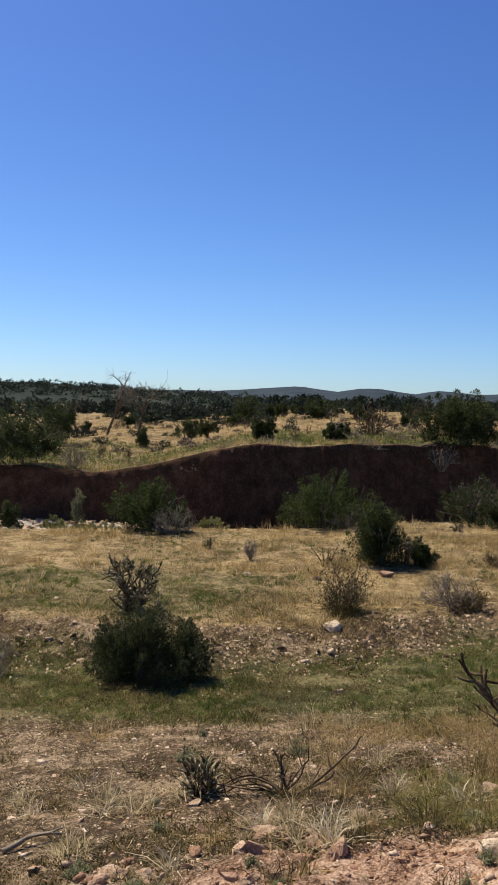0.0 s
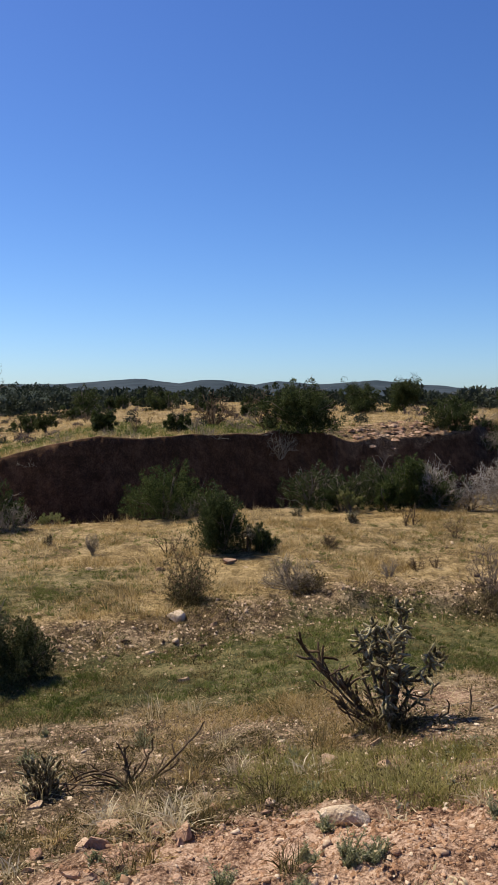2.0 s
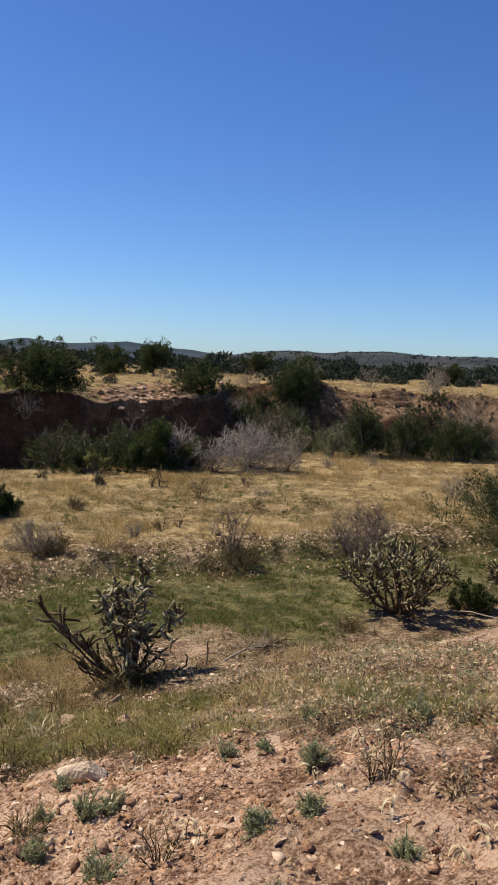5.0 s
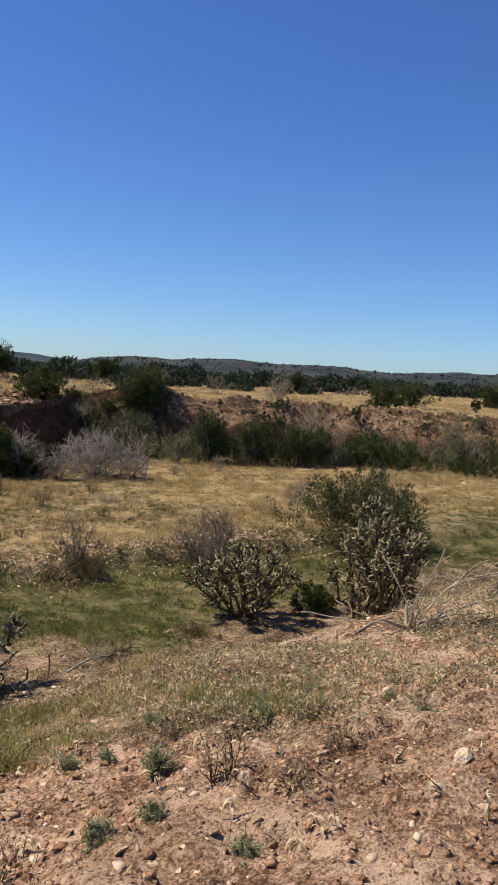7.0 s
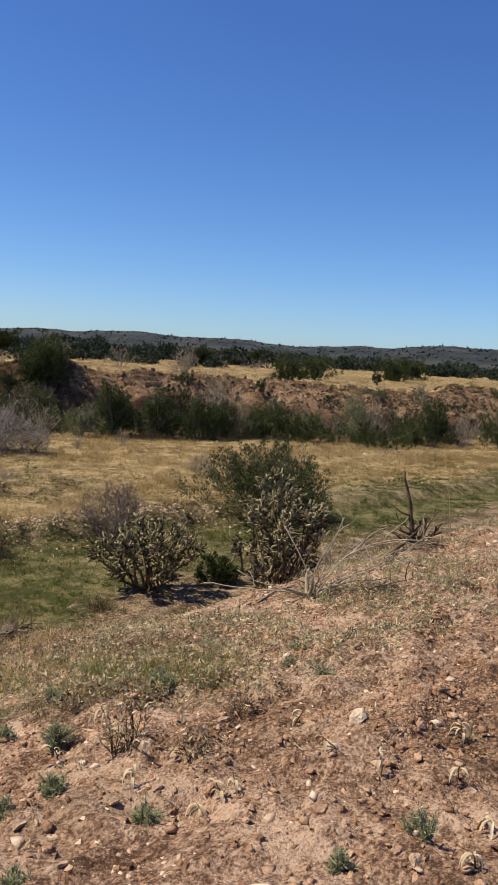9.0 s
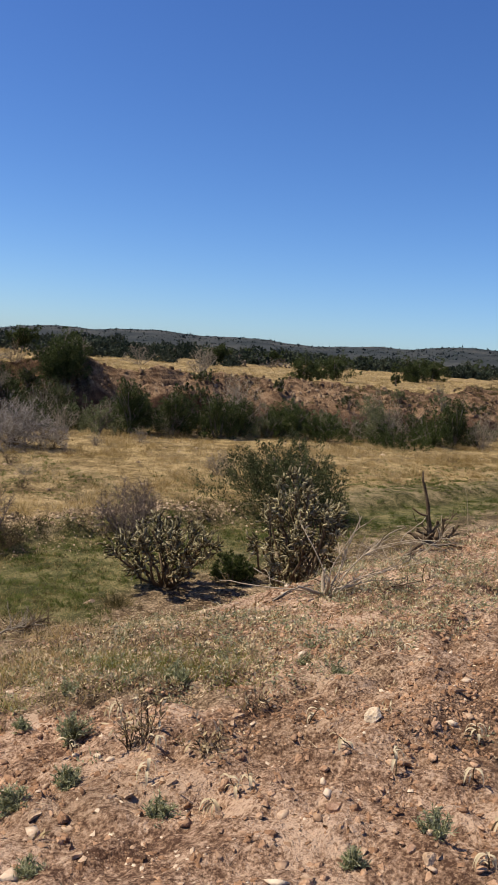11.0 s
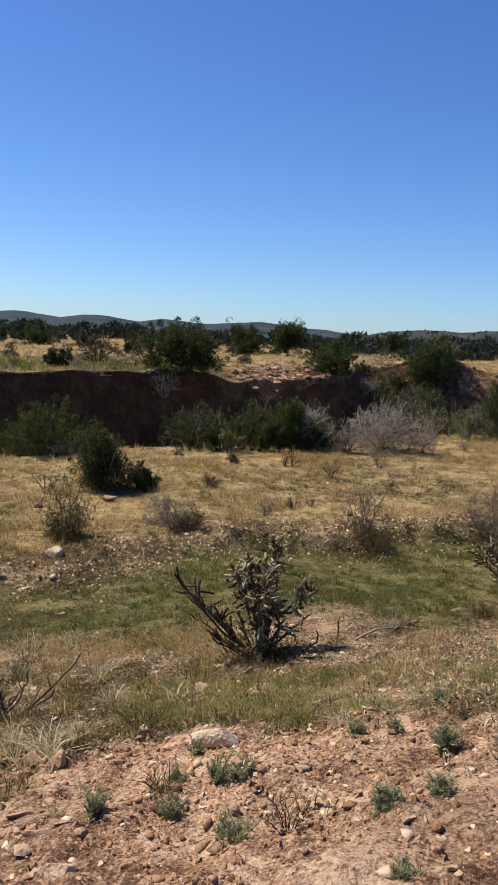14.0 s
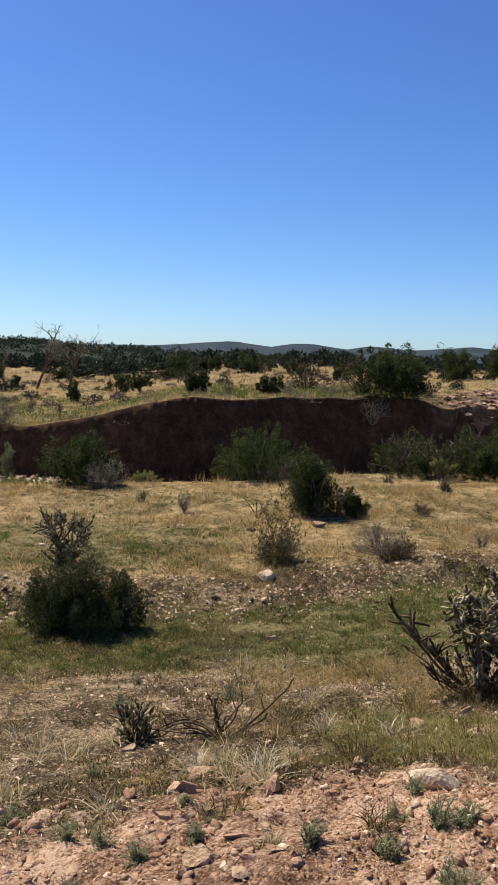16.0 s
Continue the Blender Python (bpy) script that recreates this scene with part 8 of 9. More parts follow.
rock("rock", "reddish stone on the dirt", 0.15, 3.37, 0.068, 0.045, 0.051, 429, M_REDROCK, 0, 0.3)
rock("rock", "flat reddish stone on the dirt", 0.08, 3.67, 0.105, 0.070, 0.037, 430, M_REDROCK, 0, 0.3)
rock("rock", "pale stone on stony soil", -1.00, 4.33, 0.134, 0.089, 0.074, 431, M_ROCK, 0, 0.3)
rock("rock", "pale stone on stony soil", -0.63, 4.34, 0.088, 0.059, 0.051, 432, M_ROCK, 0, 0.3)
rock("rock", "pale stone on the red dirt", 1.79, 2.62, 0.060, 0.040, 0.030, 433, M_ROCK, 0, 0.3)
rock("rock", "pale stone on the red dirt", 1.99, 2.58, 0.052, 0.035, 0.030, 434, M_ROCK, 0, 0.3)
rock("rock", "pale stone on the red dirt", 0.98, 2.82, 0.065, 0.043, 0.035, 435, M_ROCK, 0, 0.3)
rock("rock", "pale stone on the red dirt", 2.64, 2.96, 0.075, 0.050, 0.040, 436, M_ROCK, 0, 0.3)
rock("rock", "pale stone on the red dirt", 1.96, 2.25, 0.056, 0.037, 0.030, 437, M_ROCK, 0, 0.3)
rock("rock", "pale stone on the red dirt", 1.44, 2.72, 0.067, 0.045, 0.030, 438, M_ROCK, 0, 0.3)
rock("rock", "pale stone on stony soil", 0.42, 9.40, 0.137, 0.091, 0.080, 439, M_ROCK, 0, 0.3)
rock("rock", "pale stone on open ground", 5.49, 9.42, 0.143, 0.095, 0.083, 440, M_ROCK, 0, 0.3)
rock("rock", "pale stone in the grass", 2.29, 4.97, 0.072, 0.048, 0.056, 441, M_ROCK, 0, 0.3)
rock("rock", "reddish stone at the foot of the dirt slope", -0.29, 4.44, 0.155, 0.103, 0.093, 442, M_REDROCK, 10, 0.3)
rock("rock", "buff stone at the foot of the dirt slope", -0.28, 3.28, 0.060, 0.040, 0.035, 443, M_SANDSTONE, 1, 0.3)
rock("rock", "reddish stone at the foot of the dirt slope", -0.46, 4.16, 0.052, 0.034, 0.032, 444, M_REDROCK, -58, 0.3)
rock("rock", "buff stone at the foot of the dirt slope", 0.04, 3.11, 0.034, 0.023, 0.030, 445, M_SANDSTONE, -8, 0.3)
rock("rock", "reddish stone at the foot of the dirt slope", -0.36, 4.86, 0.115, 0.077, 0.071, 446, M_REDROCK, 51, 0.3)
rock("rock", "buff stone at the foot of the dirt slope", -0.29, 3.87, 0.055, 0.037, 0.033, 447, M_SANDSTONE, 36, 0.3)
rock("rock", "reddish stone at the foot of the dirt slope", 0.08, 3.09, 0.067, 0.044, 0.041, 448, M_REDROCK, 4, 0.3)
rock("rock", "buff stone at the foot of the dirt slope", -0.00, 3.22, 0.072, 0.048, 0.054, 449, M_SANDSTONE, 1, 0.3)
rock("rock", "reddish stone at the foot of the dirt slope", -0.02, 4.18, 0.056, 0.037, 0.046, 450, M_REDROCK, 4, 0.3)
rock("rock", "buff stone at the foot of the dirt slope", -0.06, 3.28, 0.067, 0.045, 0.037, 451, M_SANDSTONE, -50, 0.3)
rock("rock", "reddish stone at the foot of the dirt slope", -0.39, 4.02, 0.085, 0.057, 0.056, 452, M_REDROCK, -38, 0.3)
rock("rock", "buff stone at the foot of the dirt slope", -0.29, 3.89, 0.082, 0.055, 0.053, 453, M_SANDSTONE, 42, 0.3)
rock("rock", "reddish stone at the foot of the dirt slope", -0.01, 4.38, 0.123, 0.082, 0.100, 454, M_REDROCK, 26, 0.3)
rock("rock", "buff stone at the foot of the dirt slope", -0.25, 3.63, 0.082, 0.054, 0.058, 455, M_SANDSTONE, 23, 0.3)
rock("rock", "reddish stone at the foot of the dirt slope", -0.48, 3.68, 0.041, 0.027, 0.030, 456, M_REDROCK, -57, 0.3)
rock("rock", "buff stone at the foot of the dirt slope", -0.06, 3.84, 0.045, 0.030, 0.030, 457, M_SANDSTONE, -9, 0.3)
rock("rock", "reddish stone at the foot of the dirt slope", -0.25, 4.67, 0.090, 0.060, 0.064, 458, M_REDROCK, -34, 0.3)
rock("rock", "buff stone at the foot of the dirt slope", -0.25, 3.12, 0.055, 0.036, 0.042, 459, M_SANDSTONE, 21, 0.3)
rock("rock", "reddish stone at the foot of the dirt slope", -0.05, 3.08, 0.052, 0.035, 0.036, 460, M_REDROCK, 47, 0.3)
rock("rock", "buff stone at the foot of the dirt slope", -0.16, 4.07, 0.096, 0.064, 0.071, 461, M_SANDSTONE, -14, 0.3)
rock("rock", "reddish stone at the foot of the dirt slope", -0.63, 5.03, 0.119, 0.080, 0.092, 462, M_REDROCK, -44, 0.3)
rock("rock", "buff stone at the foot of the dirt slope", -0.45, 3.40, 0.043, 0.029, 0.030, 463, M_SANDSTONE, -16, 0.3)
rock("rock", "reddish stone at the foot of the dirt slope", -0.11, 3.32, 0.049, 0.033, 0.030, 464, M_REDROCK, -37, 0.3)
rock("rock", "buff stone at the foot of the dirt slope", 0.20, 3.40, 0.040, 0.026, 0.030, 465, M_SANDSTONE, 18, 0.3)
rock("rock", "reddish stone at the foot of the dirt slope", 0.18, 4.39, 0.142, 0.095, 0.103, 466, M_REDROCK, 51, 0.3)
rock("rock", "buff stone at the foot of the dirt slope", -0.35, 3.91, 0.043, 0.029, 0.030, 467, M_SANDSTONE, 11, 0.3)
rock("rock", "reddish stone at the foot of the dirt slope", -0.24, 3.16, 0.045, 0.030, 0.034, 468, M_REDROCK, 49, 0.3)
rock("rock", "buff stone at the foot of the dirt slope", -0.27, 4.08, 0.076, 0.051, 0.055, 469, M_SANDSTONE, 53, 0.3)
rock("rock", "reddish stone at the foot of the dirt slope", 0.16, 4.31, 0.086, 0.058, 0.051, 470, M_REDROCK, 18, 0.3)
rock("rock", "buff stone at the foot of the dirt slope", 0.05, 3.37, 0.052, 0.035, 0.030, 471, M_SANDSTONE, -6, 0.3)
rock("rock", "reddish stone at the foot of the dirt slope", -0.30, 3.17, 0.064, 0.043, 0.034, 472, M_REDROCK, -24, 0.3)
rock("rock", "buff stone at the foot of the dirt slope", -0.23, 3.78, 0.079, 0.052, 0.049, 473, M_SANDSTONE, -37, 0.3)
rock("rock", "reddish stone at the foot of the dirt slope", -0.54, 4.39, 0.055, 0.037, 0.039, 474, M_REDROCK, 0, 0.3)
rock("rock", "buff stone at the foot of the dirt slope", -0.32, 3.23, 0.065, 0.043, 0.050, 475, M_SANDSTONE, -22, 0.3)
rock("rock", "reddish stone at the foot of the dirt slope", 0.02, 3.39, 0.070, 0.047, 0.053, 476, M_REDROCK, -17, 0.3)
rock("rock", "buff stone at the foot of the dirt slope", -0.09, 3.12, 0.038, 0.025, 0.030, 477, M_SANDSTONE, -26, 0.3)
rock("rock", "reddish stone at the foot of the dirt slope", 0.04, 4.57, 0.166, 0.111, 0.114, 478, M_REDROCK, -54, 0.3)
rock("rock", "buff stone at the foot of the dirt slope", -0.26, 3.39, 0.068, 0.046, 0.043, 479, M_SANDSTONE, 54, 0.3)
rock("rock", "reddish stone at the foot of the dirt slope", -0.28, 3.90, 0.085, 0.057, 0.068, 480, M_REDROCK, 26, 0.3)
rock("rock", "buff stone at the foot of the dirt slope", -0.43, 3.81, 0.080, 0.054, 0.043, 481, M_SANDSTONE, -25, 0.3)
rock("rock", "reddish stone at the foot of the dirt slope", -0.24, 4.73, 0.107, 0.071, 0.082, 482, M_REDROCK, 27, 0.3)
rock("rock", "buff stone at the foot of the dirt slope", -0.29, 3.20, 0.069, 0.046, 0.046, 483, M_SANDSTONE, -35, 0.3)
rock("rock", "reddish stone at the foot of the dirt slope", -0.55, 3.57, 0.063, 0.042, 0.044, 484, M_REDROCK, -57, 0.3)
rock("rock", "buff stone at the foot of the dirt slope", 0.04, 3.04, 0.068, 0.045, 0.052, 485, M_SANDSTONE, 21, 0.3)
rock("rock", "reddish stone at the foot of the dirt slope", 0.12, 4.51, 0.094, 0.063, 0.069, 486, M_REDROCK, 5, 0.3)
rock("rock", "buff stone at the foot of the dirt slope", -0.20, 3.31, 0.036, 0.024, 0.030, 487, M_SANDSTONE, -17, 0.3)

# ---- small plants on the dirt ----
weed("weed", "bushy green ground weed on red dirt", 1.67, 3.77, 0.15, 0.11, 488, M_WEED, leaves=700, size=0.021, narrow=0.22, group="weeds on the dirt")
weed("weed", "bushy green ground weed on red dirt", 1.96, 3.40, 0.18, 0.17, 489, M_WEED, leaves=700, size=0.021, narrow=0.22, group="weeds on the dirt")
weed("weed", "bushy green ground weed on red dirt", 1.83, 3.67, 0.06, 0.11, 490, M_WEED, leaves=700, size=0.021, narrow=0.22, group="weeds on the dirt")
weed("weed", "bushy green ground weed on red dirt", 1.43, 2.87, 0.11, 0.13, 491, M_WEED, leaves=700, size=0.021, narrow=0.22, group="weeds on the dirt")
weed("weed", "bushy green ground weed on red dirt", 1.82, 2.43, 0.10, 0.12, 492, M_WEED, leaves=700, size=0.021, narrow=0.22, group="weeds on the dirt")
weed("weed", "bushy green ground weed on red dirt", 0.80, 2.93, 0.15, 0.21, 493, M_WEED, leaves=700, size=0.021, narrow=0.22, group="weeds on the dirt")
weed("weed", "bushy green ground weed on red dirt", 0.87, 3.51, 0.13, 0.09, 494, M_WEED, leaves=700, size=0.021, narrow=0.22, group="weeds on the dirt")
weed("weed", "bushy green ground weed on red dirt", 0.71, 3.66, 0.08, 0.10, 495, M_WEED, leaves=700, size=0.021, narrow=0.22, group="weeds on the dirt")
weed("weed", "bushy green ground weed on red dirt", 1.00, 3.53, 0.11, 0.11, 496, M_WEED, leaves=700, size=0.021, narrow=0.22, group="weeds on the dirt")
weed("weed", "bushy green ground weed on red dirt", 0.62, 3.32, 0.12, 0.10, 497, M_WEED, leaves=700, size=0.021, narrow=0.22, group="weeds on the dirt")
weed("weed", "bushy green ground weed on red dirt", 2.76, 3.68, 0.11, 0.11, 498, M_WEED, leaves=700, size=0.021, narrow=0.22, group="weeds on the dirt")
weed("weed", "bushy green ground weed on red dirt", 1.70, 2.94, 0.12, 0.12, 499, M_WEED, leaves=700, size=0.021, narrow=0.22, group="weeds on the dirt")
weed("weed", "bushy green ground weed on red dirt", 2.29, 4.05, 0.13, 0.12, 500, M_WEED, leaves=700, size=0.021, narrow=0.22, group="weeds on the dirt")
weed("weed", "bushy green ground weed on red dirt", 1.82, 2.42, 0.11, 0.13, 501, M_WEED, leaves=700, size=0.021, narrow=0.22, group="weeds on the dirt")
weed("weed", "bushy green ground weed on red dirt", 1.98, 3.42, 0.18, 0.17, 502, M_WEED, leaves=700, size=0.021, narrow=0.22, group="weeds on the dirt")
weed("weed", "bushy green ground weed on red dirt", 1.42, 2.87, 0.11, 0.14, 503, M_WEED, leaves=700, size=0.021, narrow=0.22, group="weeds on the dirt")
weed("weed", "bushy green ground weed on red dirt", 2.39, 1.57, 0.11, 0.13, 504, M_WEED, leaves=700, size=0.021, narrow=0.22, group="weeds on the dirt")
weed("weed", "bushy green ground weed on red dirt", 2.08, 1.67, 0.07, 0.09, 505, M_WEED, leaves=700, size=0.021, narrow=0.22, group="weeds on the dirt")
weed("weed", "bushy green ground weed on red dirt", 3.41, 3.28, 0.07, 0.08, 506, M_WEED, leaves=700, size=0.021, narrow=0.22, group="weeds on the dirt")
weed("weed", "bushy green ground weed on red dirt", 3.37, 2.97, 0.08, 0.14, 507, M_WEED, leaves=700, size=0.021, narrow=0.22, group="weeds on the dirt")
weed("weed", "bushy green ground weed on red dirt", 2.75, 3.60, 0.12, 0.11, 508, M_WEED, leaves=700, size=0.021, narrow=0.22, group="weeds on the dirt")
weed("weed", "bushy green ground weed on red dirt", 1.68, 2.91, 0.10, 0.09, 509, M_WEED, leaves=700, size=0.021, narrow=0.22, group="weeds on the dirt")
weed("weed", "bushy green ground weed on red dirt", 1.25, 2.37, 0.06, 0.11, 510, M_WEED, leaves=700, size=0.021, narrow=0.22, group="weeds on the dirt")
weed("weed", "bushy green ground weed on red dirt", -0.65, 3.75, 0.13, 0.12, 511, M_WEED, leaves=700, size=0.021, narrow=0.22, group="weeds on the dirt")
weed("weed", "bushy green ground weed on red dirt", -0.47, 3.62, 0.11, 0.10, 512, M_WEED, leaves=700, size=0.021, narrow=0.22, group="weeds on the dirt")
weed("weed", "bushy green ground weed on red dirt", -0.21, 3.75, 0.08, 0.08, 513, M_WEED, leaves=700, size=0.021, narrow=0.22, group="weeds on the dirt")
weed("weed", "bushy green ground weed on red dirt", 0.71, 3.66, 0.11, 0.11, 514, M_WEED, leaves=700, size=0.021, narrow=0.22, group="weeds on the dirt")
weed("weed", "bushy green ground weed on red dirt", 0.87, 3.56, 0.16, 0.09, 515, M_WEED, leaves=700, size=0.021, narrow=0.22, group="weeds on the dirt")
weed("weed", "bushy green ground weed on red dirt", 0.62, 3.36, 0.11, 0.12, 516, M_WEED, leaves=700, size=0.021, narrow=0.22, group="weeds on the dirt")
weed("weed", "bushy green ground weed on red dirt", 0.97, 3.50, 0.09, 0.09, 517, M_WEED, leaves=700, size=0.021, narrow=0.22, group="weeds on the dirt")
weed("weed", "bushy green ground weed on red dirt", 0.89, 4.09, 0.09, 0.10, 518, M_WEED, leaves=700, size=0.021, narrow=0.22, group="weeds on the dirt")
weed("weed", "bushy green ground weed on red dirt", 0.78, 3.04, 0.10, 0.15, 519, M_WEED, leaves=700, size=0.021, narrow=0.22, group="weeds on the dirt")
weed("weed", "bushy green ground weed on red dirt", 0.29, 3.39, 0.15, 0.12, 520, M_WEED, leaves=700, size=0.021, narrow=0.22, group="weeds on the dirt")
weed("weed", "bushy green ground weed on red dirt", -0.83, 3.87, 0.10, 0.11, 521, M_WEED, leaves=700, size=0.021, narrow=0.22, group="weeds on the dirt")
weed("weed", "bushy green ground weed on red dirt", -0.71, 3.38, 0.07, 0.16, 522, M_WEED, leaves=700, size=0.021, narrow=0.22, group="weeds on the dirt")
bare_shrub("dry_weed", "dry brown forb with thin stalks on red dirt", 1.03, 2.97, 0.33, 0.22, 523, M_DARKWOOD, stems=9, twigs=4, thick=0.004, leaves=45, leaf_mat=M_PALEWEED, fine=1)
bare_shrub("dry_weed", "dry brown forb with thin stalks on red dirt", 2.14, 3.02, 0.34, 0.18, 524, M_DARKWOOD, stems=9, twigs=4, thick=0.004, leaves=45, leaf_mat=M_PALEWEED, fine=1)
bare_shrub("dry_weed", "dry brown forb with thin stalks on red dirt", 2.26, 2.66, 0.15, 0.22, 525, M_DARKWOOD, stems=9, twigs=4, thick=0.004, leaves=45, leaf_mat=M_PALEWEED, fine=1)
bare_shrub("dry_weed", "dry brown forb with thin stalks on red dirt", 2.06, 3.03, 0.24, 0.18, 526, M_DARKWOOD, stems=9, twigs=4, thick=0.004, leaves=45, leaf_mat=M_PALEWEED, fine=1)
bare_shrub("dry_weed", "dry brown forb with thin stalks on red dirt", 2.26, 2.70, 0.13, 0.27, 527, M_DARKWOOD, stems=9, twigs=4, thick=0.004, leaves=45, leaf_mat=M_PALEWEED, fine=1)
bare_shrub("dry_weed", "dry brown forb with thin stalks on red dirt", 2.79, 3.01, 0.18, 0.17, 528, M_DARKWOOD, stems=9, twigs=4, thick=0.004, leaves=45, leaf_mat=M_PALEWEED, fine=1)
wilted_weed("wilted_weed", "dried pale weed with hanging leaves on red dirt", 1.21, 3.14, 0.12, 0.14, 529, M_WILTED, leaves=7)
wilted_weed("wilted_weed", "dried pale weed with hanging leaves on red dirt", 1.85, 3.17, 0.13, 0.15, 530, M_WILTED, leaves=5)
wilted_weed("wilted_weed", "dried pale weed with hanging leaves on red dirt", 2.18, 2.30, 0.12, 0.13, 531, M_WILTED, leaves=7)
wilted_weed("wilted_weed", "dried pale weed with hanging leaves on red dirt", 2.67, 1.98, 0.12, 0.14, 532, M_WILTED, leaves=5)
wilted_weed("wilted_weed", "dried pale weed with hanging leaves on red dirt", 2.76, 2.58, 0.14, 0.13, 533, M_WILTED, leaves=6)
wilted_weed("wilted_weed", "dried pale weed with hanging leaves on red dirt", 3.69, 2.68, 0.13, 0.16, 534, M_WILTED, leaves=5)
wilted_weed("wilted_weed", "dried pale weed with hanging leaves on red dirt", 3.83, 3.22, 0.14, 0.14, 535, M_WILTED, leaves=5)
wilted_weed("wilted_weed", "dried pale weed with hanging leaves on red dirt", 3.83, 3.00, 0.14, 0.14, 536, M_WILTED, leaves=7)
wilted_weed("wilted_weed", "dried pale weed with hanging leaves on red dirt", 1.21, 3.01, 0.10, 0.07, 537, M_WILTED, leaves=7)
wilted_weed("wilted_weed", "dried pale weed with hanging leaves on red dirt", 2.14, 2.33, 0.11, 0.09, 538, M_WILTED, leaves=8)
wilted_weed("wilted_weed", "dried pale weed with hanging leaves on red dirt", 2.10, 2.92, 0.13, 0.15, 539, M_WILTED, leaves=5)
wilted_weed("wilted_weed", "dried pale weed with hanging leaves on red dirt", 1.92, 2.67, 0.13, 0.14, 540, M_WILTED, leaves=5)
wilted_weed("wilted_weed", "dried pale weed with hanging leaves on red dirt", 2.07, 2.35, 0.12, 0.11, 541, M_WILTED, leaves=8)
wilted_weed("wilted_weed", "dried pale weed with hanging leaves on red dirt", 2.65, 2.21, 0.13, 0.14, 542, M_WILTED, leaves=5)
wilted_weed("wilted_weed", "dried pale weed with hanging leaves on red dirt", 2.93, 1.78, 0.12, 0.12, 543, M_WILTED, leaves=5)
wilted_weed("wilted_weed", "dried pale weed with hanging leaves on red dirt", 3.32, 2.02, 0.14, 0.13, 544, M_WILTED, leaves=7)
wilted_weed("wilted_weed", "dried pale weed with hanging leaves on red dirt", 2.66, 1.52, 0.11, 0.13, 545, M_WILTED, leaves=7)
wilted_weed("wilted_weed", "dried pale weed with hanging leaves on red dirt", 2.39, 1.34, 0.10, 0.11, 546, M_WILTED, leaves=7)
wilted_weed("wilted_weed", "dried pale weed with hanging leaves on red dirt", 2.22, 3.28, 0.15, 0.22, 547, M_WILTED, leaves=7)
grass_clump("grass_clump", "clump of tall pale dry grass", 0.16, 4.59, 0.24, 0.29, 548, M_WILTED, 34, 0.0075)
grass_clump("grass_clump", "clump of tall pale dry grass", -0.24, 5.01, 0.21, 0.21, 549, M_WILTED, 46, 0.0075)
grass_clump("grass_clump", "clump of tall pale dry grass", -0.73, 4.37, 0.19, 0.21, 550, M_WILTED, 46, 0.0075)
grass_clump("grass_clump", "clump of tall pale dry grass", -1.66, 6.13, 0.18, 0.17, 551, M_WILTED, 46, 0.0075)
grass_clump("grass_clump", "clump of tall pale dry grass", 0.64, 5.79, 0.20, 0.24, 552, M_WILTED, 46, 0.0075)
grass_clump("grass_clump", "clump of tall pale dry grass", 1.06, 5.38, 0.19, 0.23, 553, M_WILTED, 46, 0.0075)
grass_clump("grass_clump", "clump of tall pale dry grass", 0.17, 4.83, 0.25, 0.30, 554, M_WILTED, 34, 0.0075)
grass_clump("grass_clump", "clump of tall pale dry grass", 1.23, 4.02, 0.12, 0.17, 555, M_WILTED, 46, 0.0075)
grass_clump("grass_clump", "clump of tall pale dry grass", 1.70, 4.03, 0.16, 0.15, 556, M_WILTED, 46, 0.0075)
grass_clump("grass_clump", "clump of tall pale dry grass", 0.15, 4.46, 0.23, 0.21, 557, M_WILTED, 46, 0.0075)
grass_clump("grass_clump", "clump of tall pale dry grass", -1.39, 5.55, 0.16, 0.20, 558, M_WILTED, 46, 0.0075)
grass_clump("grass_clump", "clump of tall pale dry grass", -1.88, 5.61, 0.16, 0.24, 559, M_WILTED, 46, 0.0075)
grass_clump("grass_clump", "clump of pale dry grass on stony ground", 0.59, 6.50, 0.29, 0.28, 560, M_PALEGRASS, 90)
grass_clump("grass_clump", "clump of golden dry grass on stony ground", 0.00, 4.08, 0.15, 0.14, 561, M_DRYGRASS, 90)
grass_clump("grass_clump", "clump of pale dry grass on stony ground", 0.13, 3.53, 0.10, 0.12, 562, M_PALEGRASS, 90)
grass_clump("grass_clump", "dark olive herb clump on stony ground", 1.28, 5.96, 0.31, 0.38, 563, M_OLIVE, 90)
grass_clump("grass_clump", "clump of pale dry grass on stony ground", -1.39, 5.74, 0.32, 0.34, 564, M_PALEGRASS, 90)
grass_clump("grass_clump", "clump of golden dry grass on stony ground", -0.52, 4.70, 0.17, 0.15, 565, M_DRYGRASS, 90)
grass_clump("grass_clump", "clump of pale dry grass on stony ground", -1.13, 5.56, 0.28, 0.32, 566, M_PALEGRASS, 90)
grass_clump("grass_clump", "dark olive herb clump on stony ground", 0.09, 5.05, 0.25, 0.24, 567, M_OLIVE, 90)
grass_clump("grass_clump", "clump of pale dry grass on stony ground", 0.27, 4.81, 0.19, 0.21, 568, M_PALEGRASS, 90)
grass_clump("grass_clump", "clump of golden dry grass on stony ground", -1.91, 7.58, 0.33, 0.35, 569, M_DRYGRASS, 90)
grass_clump("grass_clump", "clump of pale dry grass on stony ground", -1.36, 4.67, 0.26, 0.32, 570, M_PALEGRASS, 90)
grass_clump("grass_clump", "dark olive herb clump on stony ground", 0.31, 4.49, 0.23, 0.23, 571, M_OLIVE, 90)
grass_clump("grass_clump", "clump of pale dry grass on stony ground", 0.04, 7.83, 0.34, 0.47, 572, M_PALEGRASS, 90)
